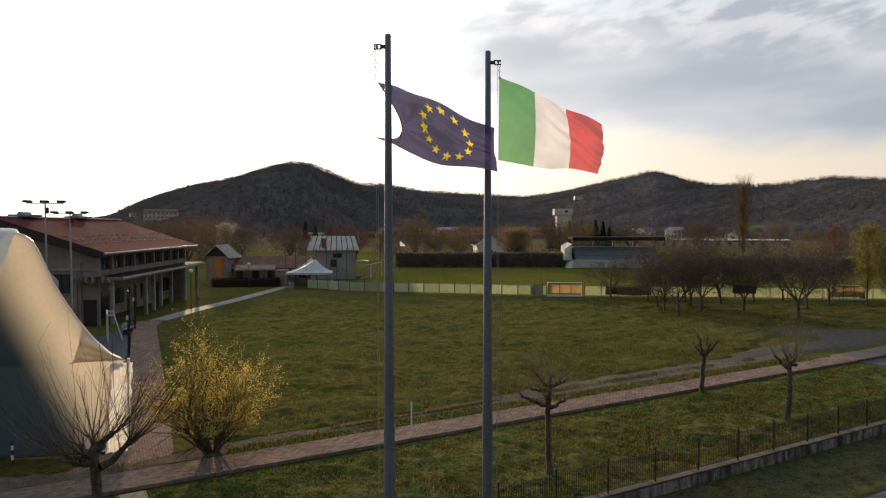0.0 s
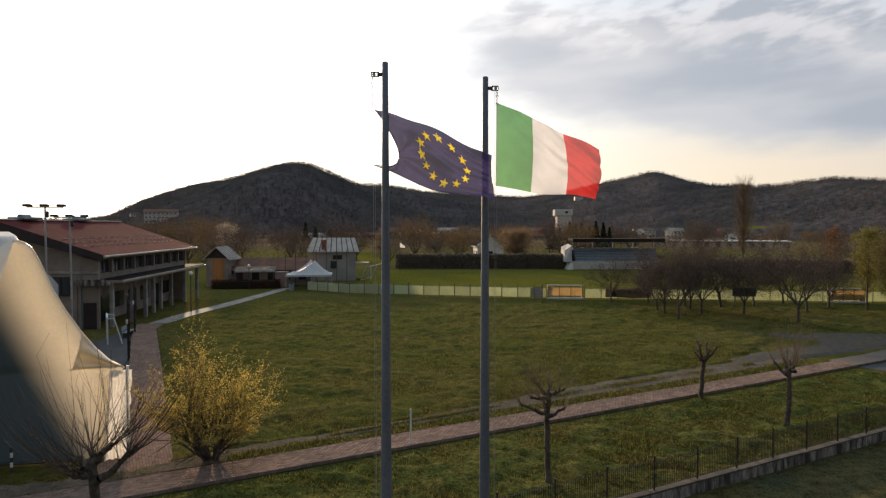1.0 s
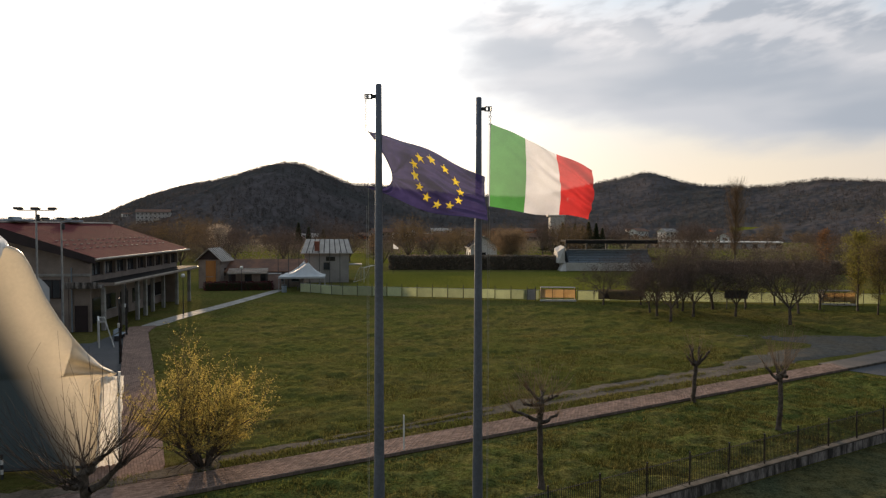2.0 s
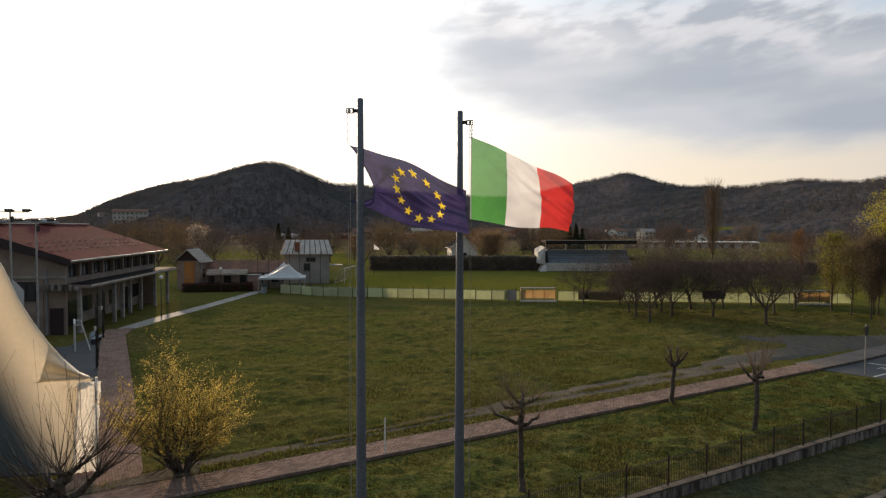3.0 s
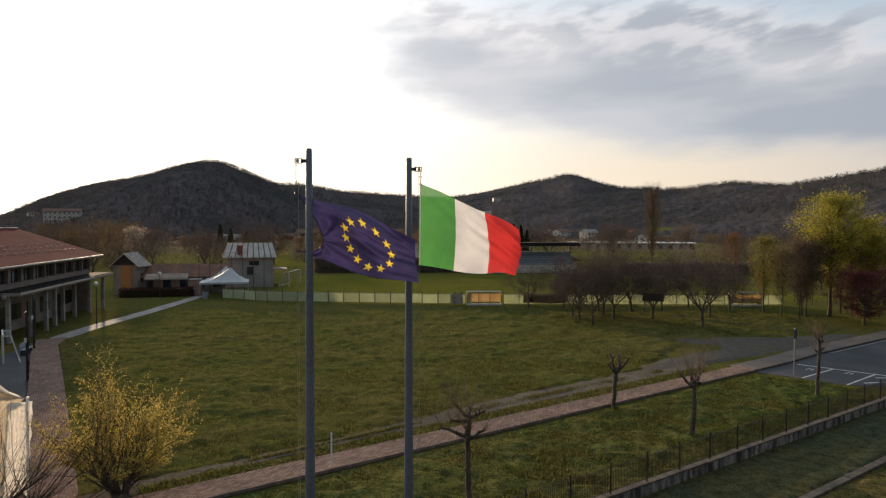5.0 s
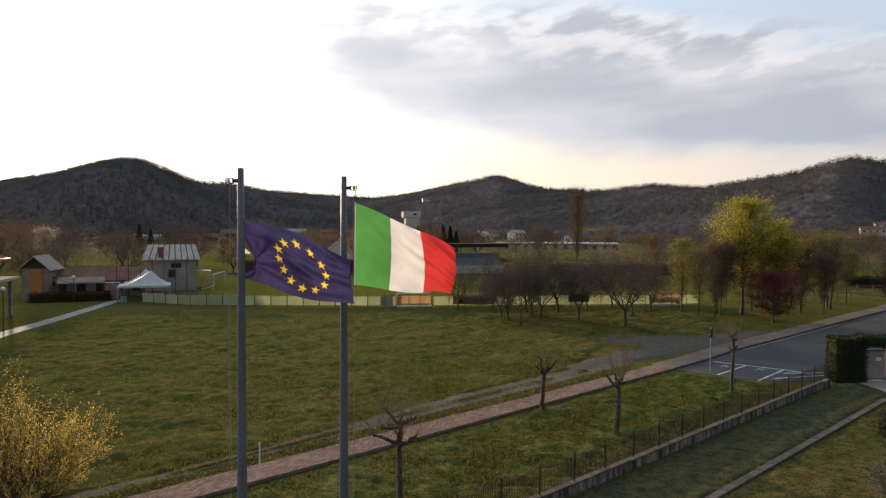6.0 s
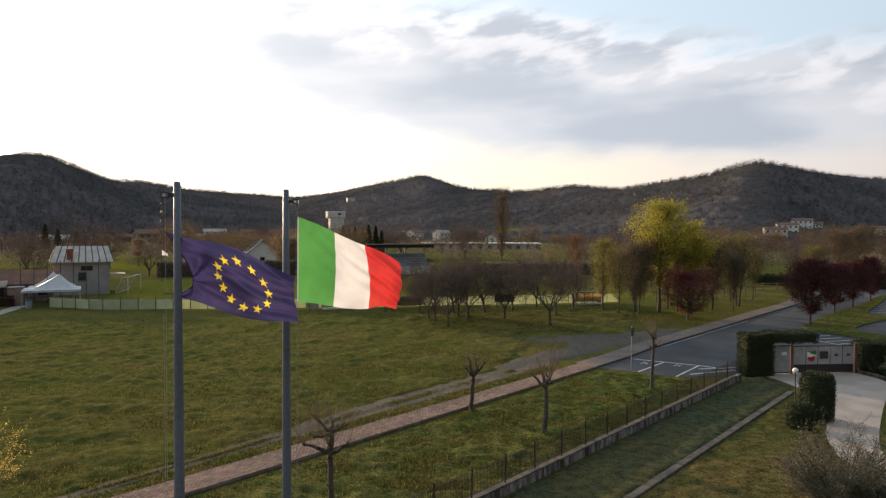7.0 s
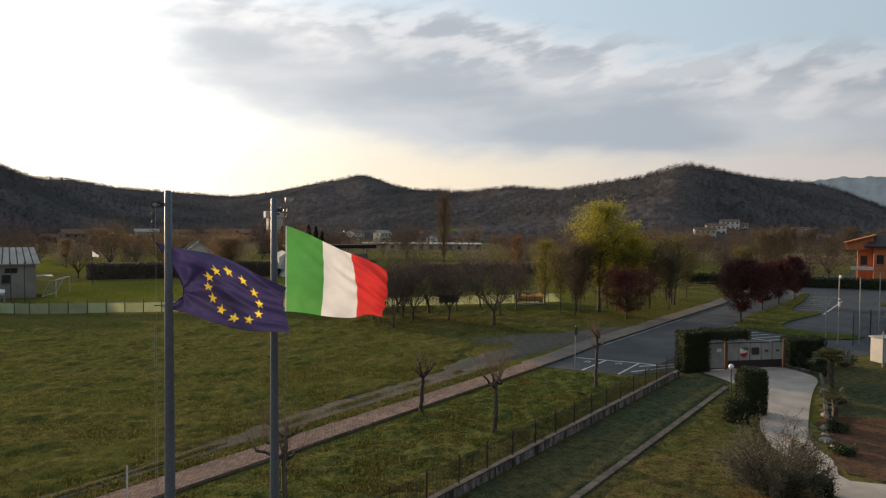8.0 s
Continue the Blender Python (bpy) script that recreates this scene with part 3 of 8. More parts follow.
def tree(name, label, category, seed, trunk_h, trunk_r, limbs, limb_len, depth, kids, spread, lift, leaf=None, leaf_n=0, leaf_size=0.1,
         scatter=0.25, leaf_name="crown", limb_out=0.7, group="", shrink=0.72):
    """A tapered trunk with limbs, twigs and, where it has any, leaves or buds."""
    rng = np.random.default_rng(seed)
    root = thing(name, label, category, group=group)
    wood, segs, tips = [], [], []
    p, d, r = np.zeros(3), np.array((rng.normal() * 0.05, rng.normal() * 0.05, 1.0)), trunk_r
    for i in range(4):
        d = d + rng.normal(size=3) * 0.05
        d /= np.linalg.norm(d)
        q = p + d * trunk_h / 4
        wood.append((p, q, r * (1.25 if i == 0 else 1), r * 0.93))
        p, r = q, r * 0.93
    for k in range(limbs):
        w = 2 * math.pi * (k + rng.uniform(-0.3, 0.3)) / limbs
        out = limb_out * rng.uniform(0.6, 1.2)
        nd = np.array((math.cos(w) * out, math.sin(w) * out, 1.0))
        start = p - np.array((0, 0, trunk_h * 0.25 * rng.uniform(0, 1)))
        grow(rng, segs, tips, start, nd / np.linalg.norm(nd), limb_len * rng.uniform(0.8, 1.15), r * 0.6, depth, kids, spread, lift, shrink)
    thick = [s for s in segs if s[2] > trunk_r * 0.12]
    thin = [s for s in segs if s[2] <= trunk_r * 0.12]
    part("trunk", segs_mesh("trunk", wood + thick, M["bark"], 7), M["bark"], root)
    if thin:
        thin = [(a, b, max(r0, 0.0045), max(r1, 0.003)) for a, b, r0, r1 in thin]
        tagged(part("twig_work", segs_mesh("twig_work", thin, M["twig"], 3), M["twig"], root), kind="stuff")
    if leaf:
        tips = np.array(tips)
        pick = tips[rng.integers(0, len(tips), leaf_n)] + rng.normal(size=(leaf_n, 3)) * scatter
        pick[:, 2] = np.maximum(pick[:, 2], trunk_h * 0.5)
        part(leaf_name, leaves_mesh(leaf_name, pick, leaf_size, M[leaf], rng), M[leaf], root)
    return root


def crown_tree(name, label, category, seed, height, bare, radius, limbs, leaf, leaf_n, leaf_size, trunk_r=0.14, scatter=0.12, group="", peak=0.45, steep=0.75, stems=1, ragged_=0.25):
    """A tree with a leader: limbs leave it all the way up, their reach following an egg-shaped outline, with twigs and leaves at their ends."""
    rng = np.random.default_rng(seed)
    root = thing(name, label, category, group=group)
    wood, twigs, ends = [], [], []
    for st in range(stems):
        w0 = rng.uniform(0, 6.283)
        lean = np.array((math.cos(w0), math.sin(w0))) * (0.0 if stems == 1 else radius * 0.30)
        hh = height * (1.0 if st == 0 else rng.uniform(0.8, 0.95))
        n = 10
        line = [np.array((lean[0] * 0.2, lean[1] * 0.2, 0.0))]
        for i in range(n):
            line.append(line[-1] + np.array((lean[0] / n + rng.normal() * 0.012 * hh / n * 3, lean[1] / n + rng.normal() * 0.012 * hh / n * 3, hh * 0.93 / n)))
        for i in range(n):
            wood.append((line[i], line[i + 1], trunk_r * (1 - 0.088 * i) * (1.3 if i == 0 else 1), trunk_r * (1 - 0.088 * (i + 1))))
        for k in range(limbs // stems):
            f = rng.uniform(0, 1) ** 0.85
            z = bare * 0.75 + (hh * 0.92 - bare * 0.75) * f
            i = min(int(z / (hh * 0.93) * n), n - 1)
            a = line[i] + (line[i + 1] - line[i]) * (z / (hh * 0.93) * n - i)
            shape = (f / peak) ** 0.55 if f < peak else (1 - ((f - peak) / (1.02 - peak)) ** 1.8) ** 0.6
            reach = max(radius * shape * rng.uniform(1 - ragged_ * 1.6, 1 + ragged_ * 0.4), 0.25)
            w = rng.uniform(0, 6.283)
            d = np.array((math.cos(w), math.sin(w), steep * rng.uniform(0.6, 1.3)))
            d /= np.linalg.norm(d)
            r = max(trunk_r * (1 - 0.8 * z / hh) * 0.45, 0.012)
            p = a
            for j in range(5):
                d = d + rng.normal(size=3) * 0.10 + np.array((0, 0, 0.07))
                d /= np.linalg.norm(d)
                q = p + d * reach * 1.05 / 5
                (wood if r > 0.03 else twigs).append((p, q, r, r * 0.78))
                p, r = q, r * 0.78
                for t in range(2 if j else 1):
                    e = d * 0.7 + rng.normal(size=3) * 0.55
                    e /= np.linalg.norm(e)
                    m = p + e * reach * rng.uniform(0.16, 0.36)
                    twigs.append((p, m, max(r * 0.5, 0.008), 0.005))
                    ends.append((p, m))
                    for t2 in range(2):
                        e2 = e + rng.normal(size=3) * 0.5
                        e2 /= np.linalg.norm(e2)
                        b0 = p + (m - p) * rng.uniform(0.3, 0.9)
                        m2 = b0 + e2 * reach * rng.uniform(0.10, 0.22)
                        twigs.append((b0, m2, 0.008, 0.004))
                        ends.append((b0, m2))
    part("trunk", segs_mesh("trunk", wood, M["bark"], 7), M["bark"], root)
    tagged(part("twig_work", segs_mesh("twig_work", twigs, M["twig"], 3), M["twig"], root), kind="stuff")
    if leaf:
        ends = np.array([(*a, *b) for a, b in ends])
        full = rng.uniform(size=len(ends)) < 0.7
        row = ends[full][rng.integers(0, int(full.sum()), leaf_n)]
        pts = row[:, :3] + (row[:, 3:] - row[:, :3]) * rng.uniform(0.2, 1.1, (leaf_n, 1)) + rng.normal(size=(leaf_n, 3)) * scatter
        part("crown", leaves_mesh("crown", pts, leaf_size, M[leaf], rng), M[leaf], root)
    return root


def place(x, y, rz=0.0, s=1.0, sz=None):
    return pose(x, y, 0, 0, 0, rz) @ Matrix.Diagonal((s, s, sz or s, 1))


# ---- ground, paths and road ----
def path_near(x):
    return 27.9 + 0.578 * x


def path_far(x):
    return 29.85 + 0.572 * x


def dirt_near(x):
    return 31.05 + 0.585 * x


def smooth01(t):
    t = np.clip(t, 0, 1)
    return t * t * (3 - 2 * t)


def value_noise(x, y, size, seed):
    """Smooth random heights between -1 and 1 on a lattice of that size."""
    rng = np.random.default_rng(seed)
    tab = rng.uniform(-1, 1, (256, 256))
    gx, gy = x / size + 60.3, y / size + 41.7
    ix, iy = np.floor(gx).astype(int), np.floor(gy).astype(int)
    fx, fy = smooth01(gx - ix), smooth01(gy - iy)
    a, b = tab[ix % 256, iy % 256], tab[(ix + 1) % 256, iy % 256]
    c, d = tab[ix % 256, (iy + 1) % 256], tab[(ix + 1) % 256, (iy + 1) % 256]
    return (a * (1 - fx) + b * fx) * (1 - fy) + (c * (1 - fx) + d * fx) * fy


def dirt_far(x):
    return dirt_near(x) + 0.7 + 1.5 * smooth01((x + 6) / 17)


def wall_line(x):
    return 17.70 + 0.571 * x


def rings_ground():
    """One sheet of ground from under the camera out to the horizon."""
    b = Build()
    radii = [0, 20, 45, 80, 130, 200, 320, 500, 800, 1300, 2100, 3300, 4900]
    n = 72
    b.v.append((0, 0, 0))
    for r in radii[1:]:
        for k in range(n):
            a = 2 * math.pi * k / n
            b.v.append((r * math.cos(a), r * math.sin(a), 0))
    for k in range(n):
        b.f.append((0, 1 + k, 1 + (k + 1) % n))
    for i in range(len(radii) - 2):
        o, q = 1 + i * n, 1 + (i + 1) * n
        for k in range(n):
            b.f.append((o + k, q + k, q + (k + 1) % n, o + (k + 1) % n))
    return b


solid("ground", rings_ground(), M["turf"], "wide green meadow of rough uneven spring grass", "ground", kind="structure")


def band(x0, x1, near_fn, far_fn, n=40, jitter=0.0, seed=1):
    rng = np.random.default_rng(seed)
    xs = np.linspace(x0, x1, n)
    lo = [(float(x), float(near_fn(x) + rng.normal() * jitter)) for x in xs]
    hi = [(float(x), float(far_fn(x) + rng.normal() * jitter)) for x in xs[::-1]]
    return lo + hi


brick_path = sheet("brick_path", band(-22, 26.4, path_near, path_far, 30), 0.15, M["paving"], "long straight footpath of worn reddish paving blocks", "path")
sheet("verge", band(-22, 24.0, lambda x: path_far(x) + 0.004, lambda x: dirt_far(x) + 0.3, 60, 0.0, 3), 0.095, M["dryturf"], "thin worn grass beside the paving", "verge")
sheet("dirt_track", band(-9.5, 24.0, dirt_near, dirt_far, 90, 0.13, 3), 0.110, M["soil"], "trodden brown dirt track along the meadow's edge", "track")
sheet("bare_soil", ragged(band(-24.0, -8.2, lambda x: path_far(x) + 0.05, lambda x: path_far(x) + 1.15 - 0.4 * math.sin(x * 0.9), 20), 0.10, 12, 0.4), 0.158, M["soil"], "worn soil with dry grass along the paving", "soil")
def worn_patch(name, outline, z, soft, mat, label, category):
    """A trodden surface that sinks softly under the turf round its outline."""
    pts = np.array(outline)
    X, Y = np.meshgrid(np.arange(pts[:, 0].min() - 1, pts[:, 0].max() + 1, 0.3), np.arange(pts[:, 1].min() - 1, pts[:, 1].max() + 1, 0.3))
    far_, odd = np.full(X.shape, 1e9), np.zeros(X.shape, bool)
    for (x0, y0), (x1, y1) in zip(outline, outline[1:] + outline[:1]):
        t = np.clip(((X - x0) * (x1 - x0) + (Y - y0) * (y1 - y0)) / ((x1 - x0) ** 2 + (y1 - y0) ** 2 + 1e-9), 0, 1)
        far_ = np.minimum(far_, np.hypot(X - x0 - t * (x1 - x0), Y - y0 - t * (y1 - y0)))
        cross = (y0 > Y) != (y1 > Y)
        odd ^= cross & (X < (x1 - x0) * (Y - y0) / (y1 - y0 + 1e-12) + x0)
    inner = np.where(odd, far_, -far_) + 0.35 * value_noise(X, Y, 1.1, 21)
    Z = -0.05 + (z + 0.05) * smooth01(inner / soft + 0.5) + 0.012 * value_noise(X, Y, 0.8, 22) * (inner > 0)
    n = X.shape[1]
    i, j = np.meshgrid(np.arange(n - 1), np.arange(X.shape[0] - 1))
    q = (j * n + i).ravel()
    f = np.stack([q, q + 1, q + n + 1, q + n], -1)
    use = (inner.ravel() > -soft)[f].any(1)
    me = mesh_np(name, np.stack([X.ravel(), Y.ravel(), Z.ravel()], -1), f[use], M[mat])
    me.polygons.foreach_set("use_smooth", [True] * len(me.polygons))
    solid(name, me, M[mat], label, category, kind="structure")


worn_patch("gravel_path", rounded([(18.4, 42.6), (24.0, 45.8), (28.0, 48.0), (30.8, 49.4), (34.1, 50.9), (38.4, 52.6), (43.8, 56.2), (45.6, 58.2), (42.0, 57.3), (38.0, 56.7), (33.0, 56.8), (28.0, 57.3), (24.0, 57.0),
                                   (27.4, 55.6), (29.4, 53.6), (29.2, 51.8), (25.4, 50.0), (21.4, 47.2), (18.6, 44.9)]), 0.120, 0.9, "gravel", "grey gravel track that forks towards the meadow", "path")
sheet("side_path", [(-9.9, 24.25), (-13.4, 22.25), (-12.5, 26.0), (-15.6, 33.0), (-20.2, 43.7), (-26.9, 58.8), (-27.6, 61.5), (-25.6, 62.4), (-24.7, 58.5), (-19.9, 47.7), (-12.2, 30.2), (-10.3, 25.8)],
      0.145, M["paving_side"], "paved side path along the white hall", "path")
sheet("long_path", rounded([(-27.4, 60.6), (-26.9, 70.4), (-25.4, 80.0), (-24.0, 94.0), (-23.4, 99.5), (-21.9, 99.5), (-22.5, 93.0), (-23.9, 78.3), (-25.2, 70.0), (-25.5, 62.0)]),
      0.024, M["concrete"], "pale narrow concrete path to the club house", "path")
sheet("court", [(-12.6, 26.6), (-27.4, 60.0), (-27.0, 53.5), (-46.0, 50.0), (-34.0, 40.0)], 0.020, M["asphalt"], "grey sports court beside the school", "court")
# road, car park, markings
KERB = [(26.4, 43.3), (30.4, 45.6), (35.3, 48.9), (40.6, 51.9), (47.1, 55.6), (55.7, 60.6), (65.5, 66.2), (72.2, 69.9), (88.0, 80.0), (118.0, 100.0)]
sheet("road", [(26.4, 43.2), (27.4, 42.0), (28.3, 40.9), (29.8, 39.0), (31.6, 38.3), (34.0, 38.3), (36.6, 38.6), (45.8, 36.2), (60.0, 38.0), (140.0, 44.0), (170.0, 110.0)] + KERB[:0:-1],
      0.018, M["asphalt"], "grey asphalt road that widens into a car park", "road")


def strip_outline(pts, w):
    """A band of width w along a line of points."""
    pts = [Vector((*p, 0)) for p in pts]
    left, right = [], []
    for i, p in enumerate(pts):
        d = (pts[min(i + 1, len(pts) - 1)] - pts[max(i - 1, 0)]).normalized()
        nrm = Vector((-d.y, d.x, 0)) * (w / 2)
        left.append((p.x + nrm.x, p.y + nrm.y))
        right.append((p.x - nrm.x, p.y - nrm.y))
    return left + right[::-1]


sheet("pavement", strip_outline([(x - 0.50, y + 0.86) for x, y in KERB], 1.75), 0.12, M["footway"], "raised grey-brown footway along the road", "pavement")
kerb_thing = thing("kerb", "grey concrete kerb stones along the road", "kerb", kind="structure")
for (xa, ya), (xb, yb) in zip(KERB[:-1], KERB[1:]):
    n = max(1, int(math.hypot(xb - xa, yb - ya) / 2.0))
    for i in range(n):
        f = (i + 0.5) / n
        part("kerb_stone", Build().box(xa + (xb - xa) * f, ya + (yb - ya) * f, 0.07, math.hypot(xb - xa, yb - ya) / n - 0.015, 0.15, 0.16, math.degrees(math.atan2(yb - ya, xb - xa)), 0.015), M["coping"], kerb_thing)
sheet("traffic_island", rounded([(57.0, 54.2), (60.1, 56.0), (66.7, 60.3), (76.9, 65.4), (84.3, 69.4), (97.1, 77.2), (97.8, 76.4), (88.7, 70.2), (76.4, 62.4), (73.4, 60.0), (76.6, 58.5), (74.6, 57.0), (67.2, 54.6), (61.0, 51.8), (60.2, 48.4), (63.0, 44.6), (62.0, 42.6), (58.6, 43.0), (57.4, 45.0), (56.5, 49.0)], 1), 0.13, M["lushturf"], "long curved grassy island in the car park", "traffic island", 0.2)
sheet("far_island", rounded([(88.0, 60.0), (104.0, 66.0), (112.0, 66.0), (98.0, 57.0)]), 0.13, M["turf"], "grassy island between parking rows", "traffic island", 0.2)


def road_line(x0, y0, x1, y1, w=0.14):
    sheet("road_marking", strip_outline([(x0, y0), (x1, y1)], w), 0.024, M["paint"], "worn white painted line on the asphalt", "road marking", 0.004)


# two marked bays and a hatched corner by the wall
road_line(30.9, 45.3, 34.2, 41.4)
road_line(34.2, 41.4, 35.0, 40.0)
road_line(28.4, 41.1, 32.4, 43.5)
road_line(30.0, 39.0, 33.95, 41.55)
road_line(31.4, 39.3, 35.6, 39.5, 0.16)
road_line(33.2, 40.6, 36.2, 40.2, 0.16)
for a, b in ((30.2, 43.5), (32.0, 42.0)):
    for q in ((0.1, 0.0, 0.8, 0.4), (0.35, -0.2, 0.8, 0.1)):
        road_line(a + q[0], b + q[1], a + q[2], b + q[3], 0.08)
road_line(36.4, 49.2, 56.0, 60.3, 0.06)
road_line(52.5, 51.8, 56.2, 53.8)
road_line(52.5, 51.8, 52.0, 46.6)
road_line(52.0, 46.6, 52.4, 43.6)
for k in range(6):
    road_line(52.5, 51.4 - 1.45 * k, 55.9 - 0.12 * k, 50.9 - 1.35 * k)
for k in range(10):
    f = k / 9
    road_line(73.9 + 19.8 * f, 61.0 + 13.2 * f, 76.9 + 18.6 * f, 58.6 + 11.6 * f, 0.12)
road_line(75.0, 57.0, 91.4, 66.4, 0.16)
for k in range(8):
    road_line(80.0 + 2.6 * k, 53.0 + 1.5 * k, 84.0 + 2.6 * k, 50.4 + 1.5 * k)
    road_line(92.0 + 2.8 * k, 60.0 + 1.7 * k, 96.0 + 2.8 * k, 57.0 + 1.7 * k)
    road_line(66.0 + 2.6 * k, 44.0 + 1.1 * k, 69.5 + 2.6 * k, 41.4 + 1.1 * k)
# lower garden by the gate
sheet("mossy_lawn", [(-10, 11.9), (33.4, 36.7), (36.6, 37.6), (35.4, 34.0), (14.0, 21.6), (-10, 7.8)], 0.010, M["moss"], "dull mossy lawn at the foot of the wall", "lawn")
sheet("dry_lawn", [(14.4, 21.5), (35.2, 33.4), (31.0, 27.4), (28.6, 26.3), (25.0, 20.0), (20.0, 8.0), (2.0, 8.0), (-4, 10.6)], 0.014, M["dryturf"], "patchy dry yellowish lawn beside the drive", "lawn")
sheet("garden_lawn", [(42.0, 34.4), (41.3, 31.5), (33.0, 25.4), (28.5, 19.0), (60.0, 8.0), (75.0, 36.0), (46.0, 35.6)], 0.014, M["moss"], "dull garden lawn beyond the drive", "lawn")
sheet("driveway", rounded([(36.2, 38.2), (43.2, 36.6), (42.6, 33.6), (41.6, 32.2), (38.4, 30.2), (34.6, 27.5), (30.6, 24.5), (28.4, 22.6), (27.4, 20.6), (25.4, 19.0), (26.6, 17.9), (30.0, 15.0), (27.0, 10.0), (19.0, 12.0), (22.6, 17.2), (24.0, 19.6), (26.0, 22.6), (28.2, 25.4), (30.0, 26.9), (34.2, 30.6), (35.6, 34.3)], 1),
      0.030, M["drive"], "pale washed concrete driveway with rounded bends", "driveway")
sheet("soil_bed", ragged(rounded([(33.6, 26.2), (30.8, 24.0), (28.8, 22.0), (26.2, 19.3), (27.2, 17.8), (31.0, 17.0), (36.0, 22.4), (36.4, 24.2)]), 0.15, 9), 0.034, M["bed"], "brown planting bed beside the driveway", "soil")
lawn_kerb = thing("lawn_kerb", "low pale concrete edging across the lawn", "edging", kind="structure")
for i in range(26):
    x = -2 + 1.38 * (i + 0.5)
    part("edging_stone", Build().box(x, 13.35 + 0.579 * x, 0.05, 1.575, 0.34, 0.13, 30.07, 0.02), M["coping"], lawn_kerb)
# bright fields beyond the pitch
sheet("playing_field", [(-14.5, 94.5), (-12.0, 140.0), (26.0, 139.0), (62.0, 136.0), (66.0, 84.0), (14.0, 88.5)], 0.008, M["field"], "mown bright green football pitch", "pitch")
for pts, nm in (([(-62, 175), (-10, 172), (-2, 250), (-70, 255)], "west"), ([(-5, 178), (60, 170), (70, 230), (5, 250)], "mid"), ([(60, 190), (160, 170), (210, 260), (80, 290)], "east"),
                ([(95, 118), (150, 128), (150, 150), (100, 146)], "near"), ([(180, 330), (420, 280), (520, 420), (220, 460)], "far")):
    sheet("field", pts, 0.010, M["field"], "bright green spring field beyond the pitch", "field")


# ---- hills ----
RIDGE = [(-60, 0.6), (-40, 0.5), (-28, 0.5), (-26.2, 0.6), (-23.5, 2.15), (-20.6, 3.09), (-16.3, 4.07), (-13.2, 5.1), (-11.4, 5.3), (-8.7, 4.2), (-6.8, 3.4), (-4.9, 3.5),
         (-1.85, 2.9), (3.1, 2.65), (6.9, 2.4), (10.2, 2.78), (12.9, 3.5), (15.1, 3.95), (17.1, 4.5), (19.0, 3.75), (20.7, 3.2), (25.5, 3.05), (29.6, 3.5), (33.2, 3.1),
         (36.8, 3.75), (40.3, 4.25), (43.1, 5.15), (45.4, 4.75), (48.3, 3.95), (52.1, 3.55), (54.0, 2.95), (55.8, 2.1), (57.5, 1.2), (64, 0.9), (85, 0.8)]
raz = np.array([a for a, e in RIDGE])
rel = np.array([e for a, e in RIDGE])


def ridge_dist(az):
    return 1250 + 180 * np.sin(np.radians(az * 7 + 40)) - 330 * np.exp(-((az - 44) / 9) ** 2) - 250 * np.exp(-((az + 13) / 8) ** 2)


def hill_height(az, f):
    """Height of the slope at azimuth az; f runs from the foot (0) over the ridge (1) to the back (1.6)."""
    sharp = sum(np.interp(az + o, raz, rel) for o in (-0.7, -0.35, 0.0, 0.35, 0.7)) / 5 + 0.05
    broad = sum(np.interp(az + o, raz, rel) for o in (-4.5, -3, -1.5, 0.0, 1.5, 3, 4.5)) / 7
    keep_ = np.clip(f, 0, 1) ** 1.5
    top = np.tan(np.radians(sharp * keep_ + broad * (1 - keep_))) * ridge_dist(az) + 6.5
    rise = np.where(f < 1, smooth01(f) * 0.7 + 0.3 * f, 1 - 0.55 * (f - 1))
    gully = 1 + 0.14 * np.sin(az * 0.55 + 3 * f) * f * (1 - f) + 0.05 * np.sin(az * 1.3 - 5 * f) * f * (1 - f)
    return top * rise * np.where(f < 1, gully, 1)


def hill_point(az, f):
    far = ridge_dist(az)
    r = np.where(f < 1, far * (0.42 + 0.58 * f), far * (1 + 0.35 * (f - 1)))
    return r * np.sin(np.radians(az)), r * np.cos(np.radians(az)), hill_height(az, f)


def tree_tops(x, y, cell, seed):
    """Rounded crowns standing side by side, one in each cell of an uneven lattice."""
    tab = np.random.default_rng(seed).uniform(0, 1, (64, 64, 4))
    ix, iy = np.floor(x / cell).astype(int), np.floor(y / cell).astype(int)
    out = np.zeros(x.shape)
    for a in (-1, 0, 1):
        for b in (-1, 0, 1):
            c = tab[(ix + a) % 64, (iy + b) % 64]
            d = np.hypot(x - (ix + a + c[..., 0]) * cell, y - (iy + b + c[..., 1]) * cell) / (cell * (0.55 + 0.4 * c[..., 2]))
            out = np.maximum(out, (0.4 + 1.1 * c[..., 3] ** 2) * np.maximum(1 - d * d, 0))
    return out


gaz = np.concatenate([np.linspace(-60, -35, 90), np.linspace(-34.9, 65, 1150), np.linspace(65.5, 85, 60)])
gf = np.concatenate([np.linspace(0, 1, 150), np.linspace(1.02, 1.7, 8)])
AZ, FF = np.meshgrid(gaz, gf)
HX, HY, HZ = hill_point(AZ, FF)
cover = smooth01(FF / 0.08) * (FF <= 1.05)
HZ = HZ + cover * (tree_tops(HX, HY, 8.5, 4) + 0.35 * value_noise(HX, HY, 3.6, 9) + 1.2 * value_noise(HX, HY, 24.0, 5) + 2.4 * value_noise(HX, HY, 95.0, 6)) - np.where(FF < 0.005, 2.0, 0)
nv_, nu_ = AZ.shape
ii, jj = np.meshgrid(np.arange(nu_ - 1), np.arange(nv_ - 1))
q0 = (jj * nu_ + ii).ravel()
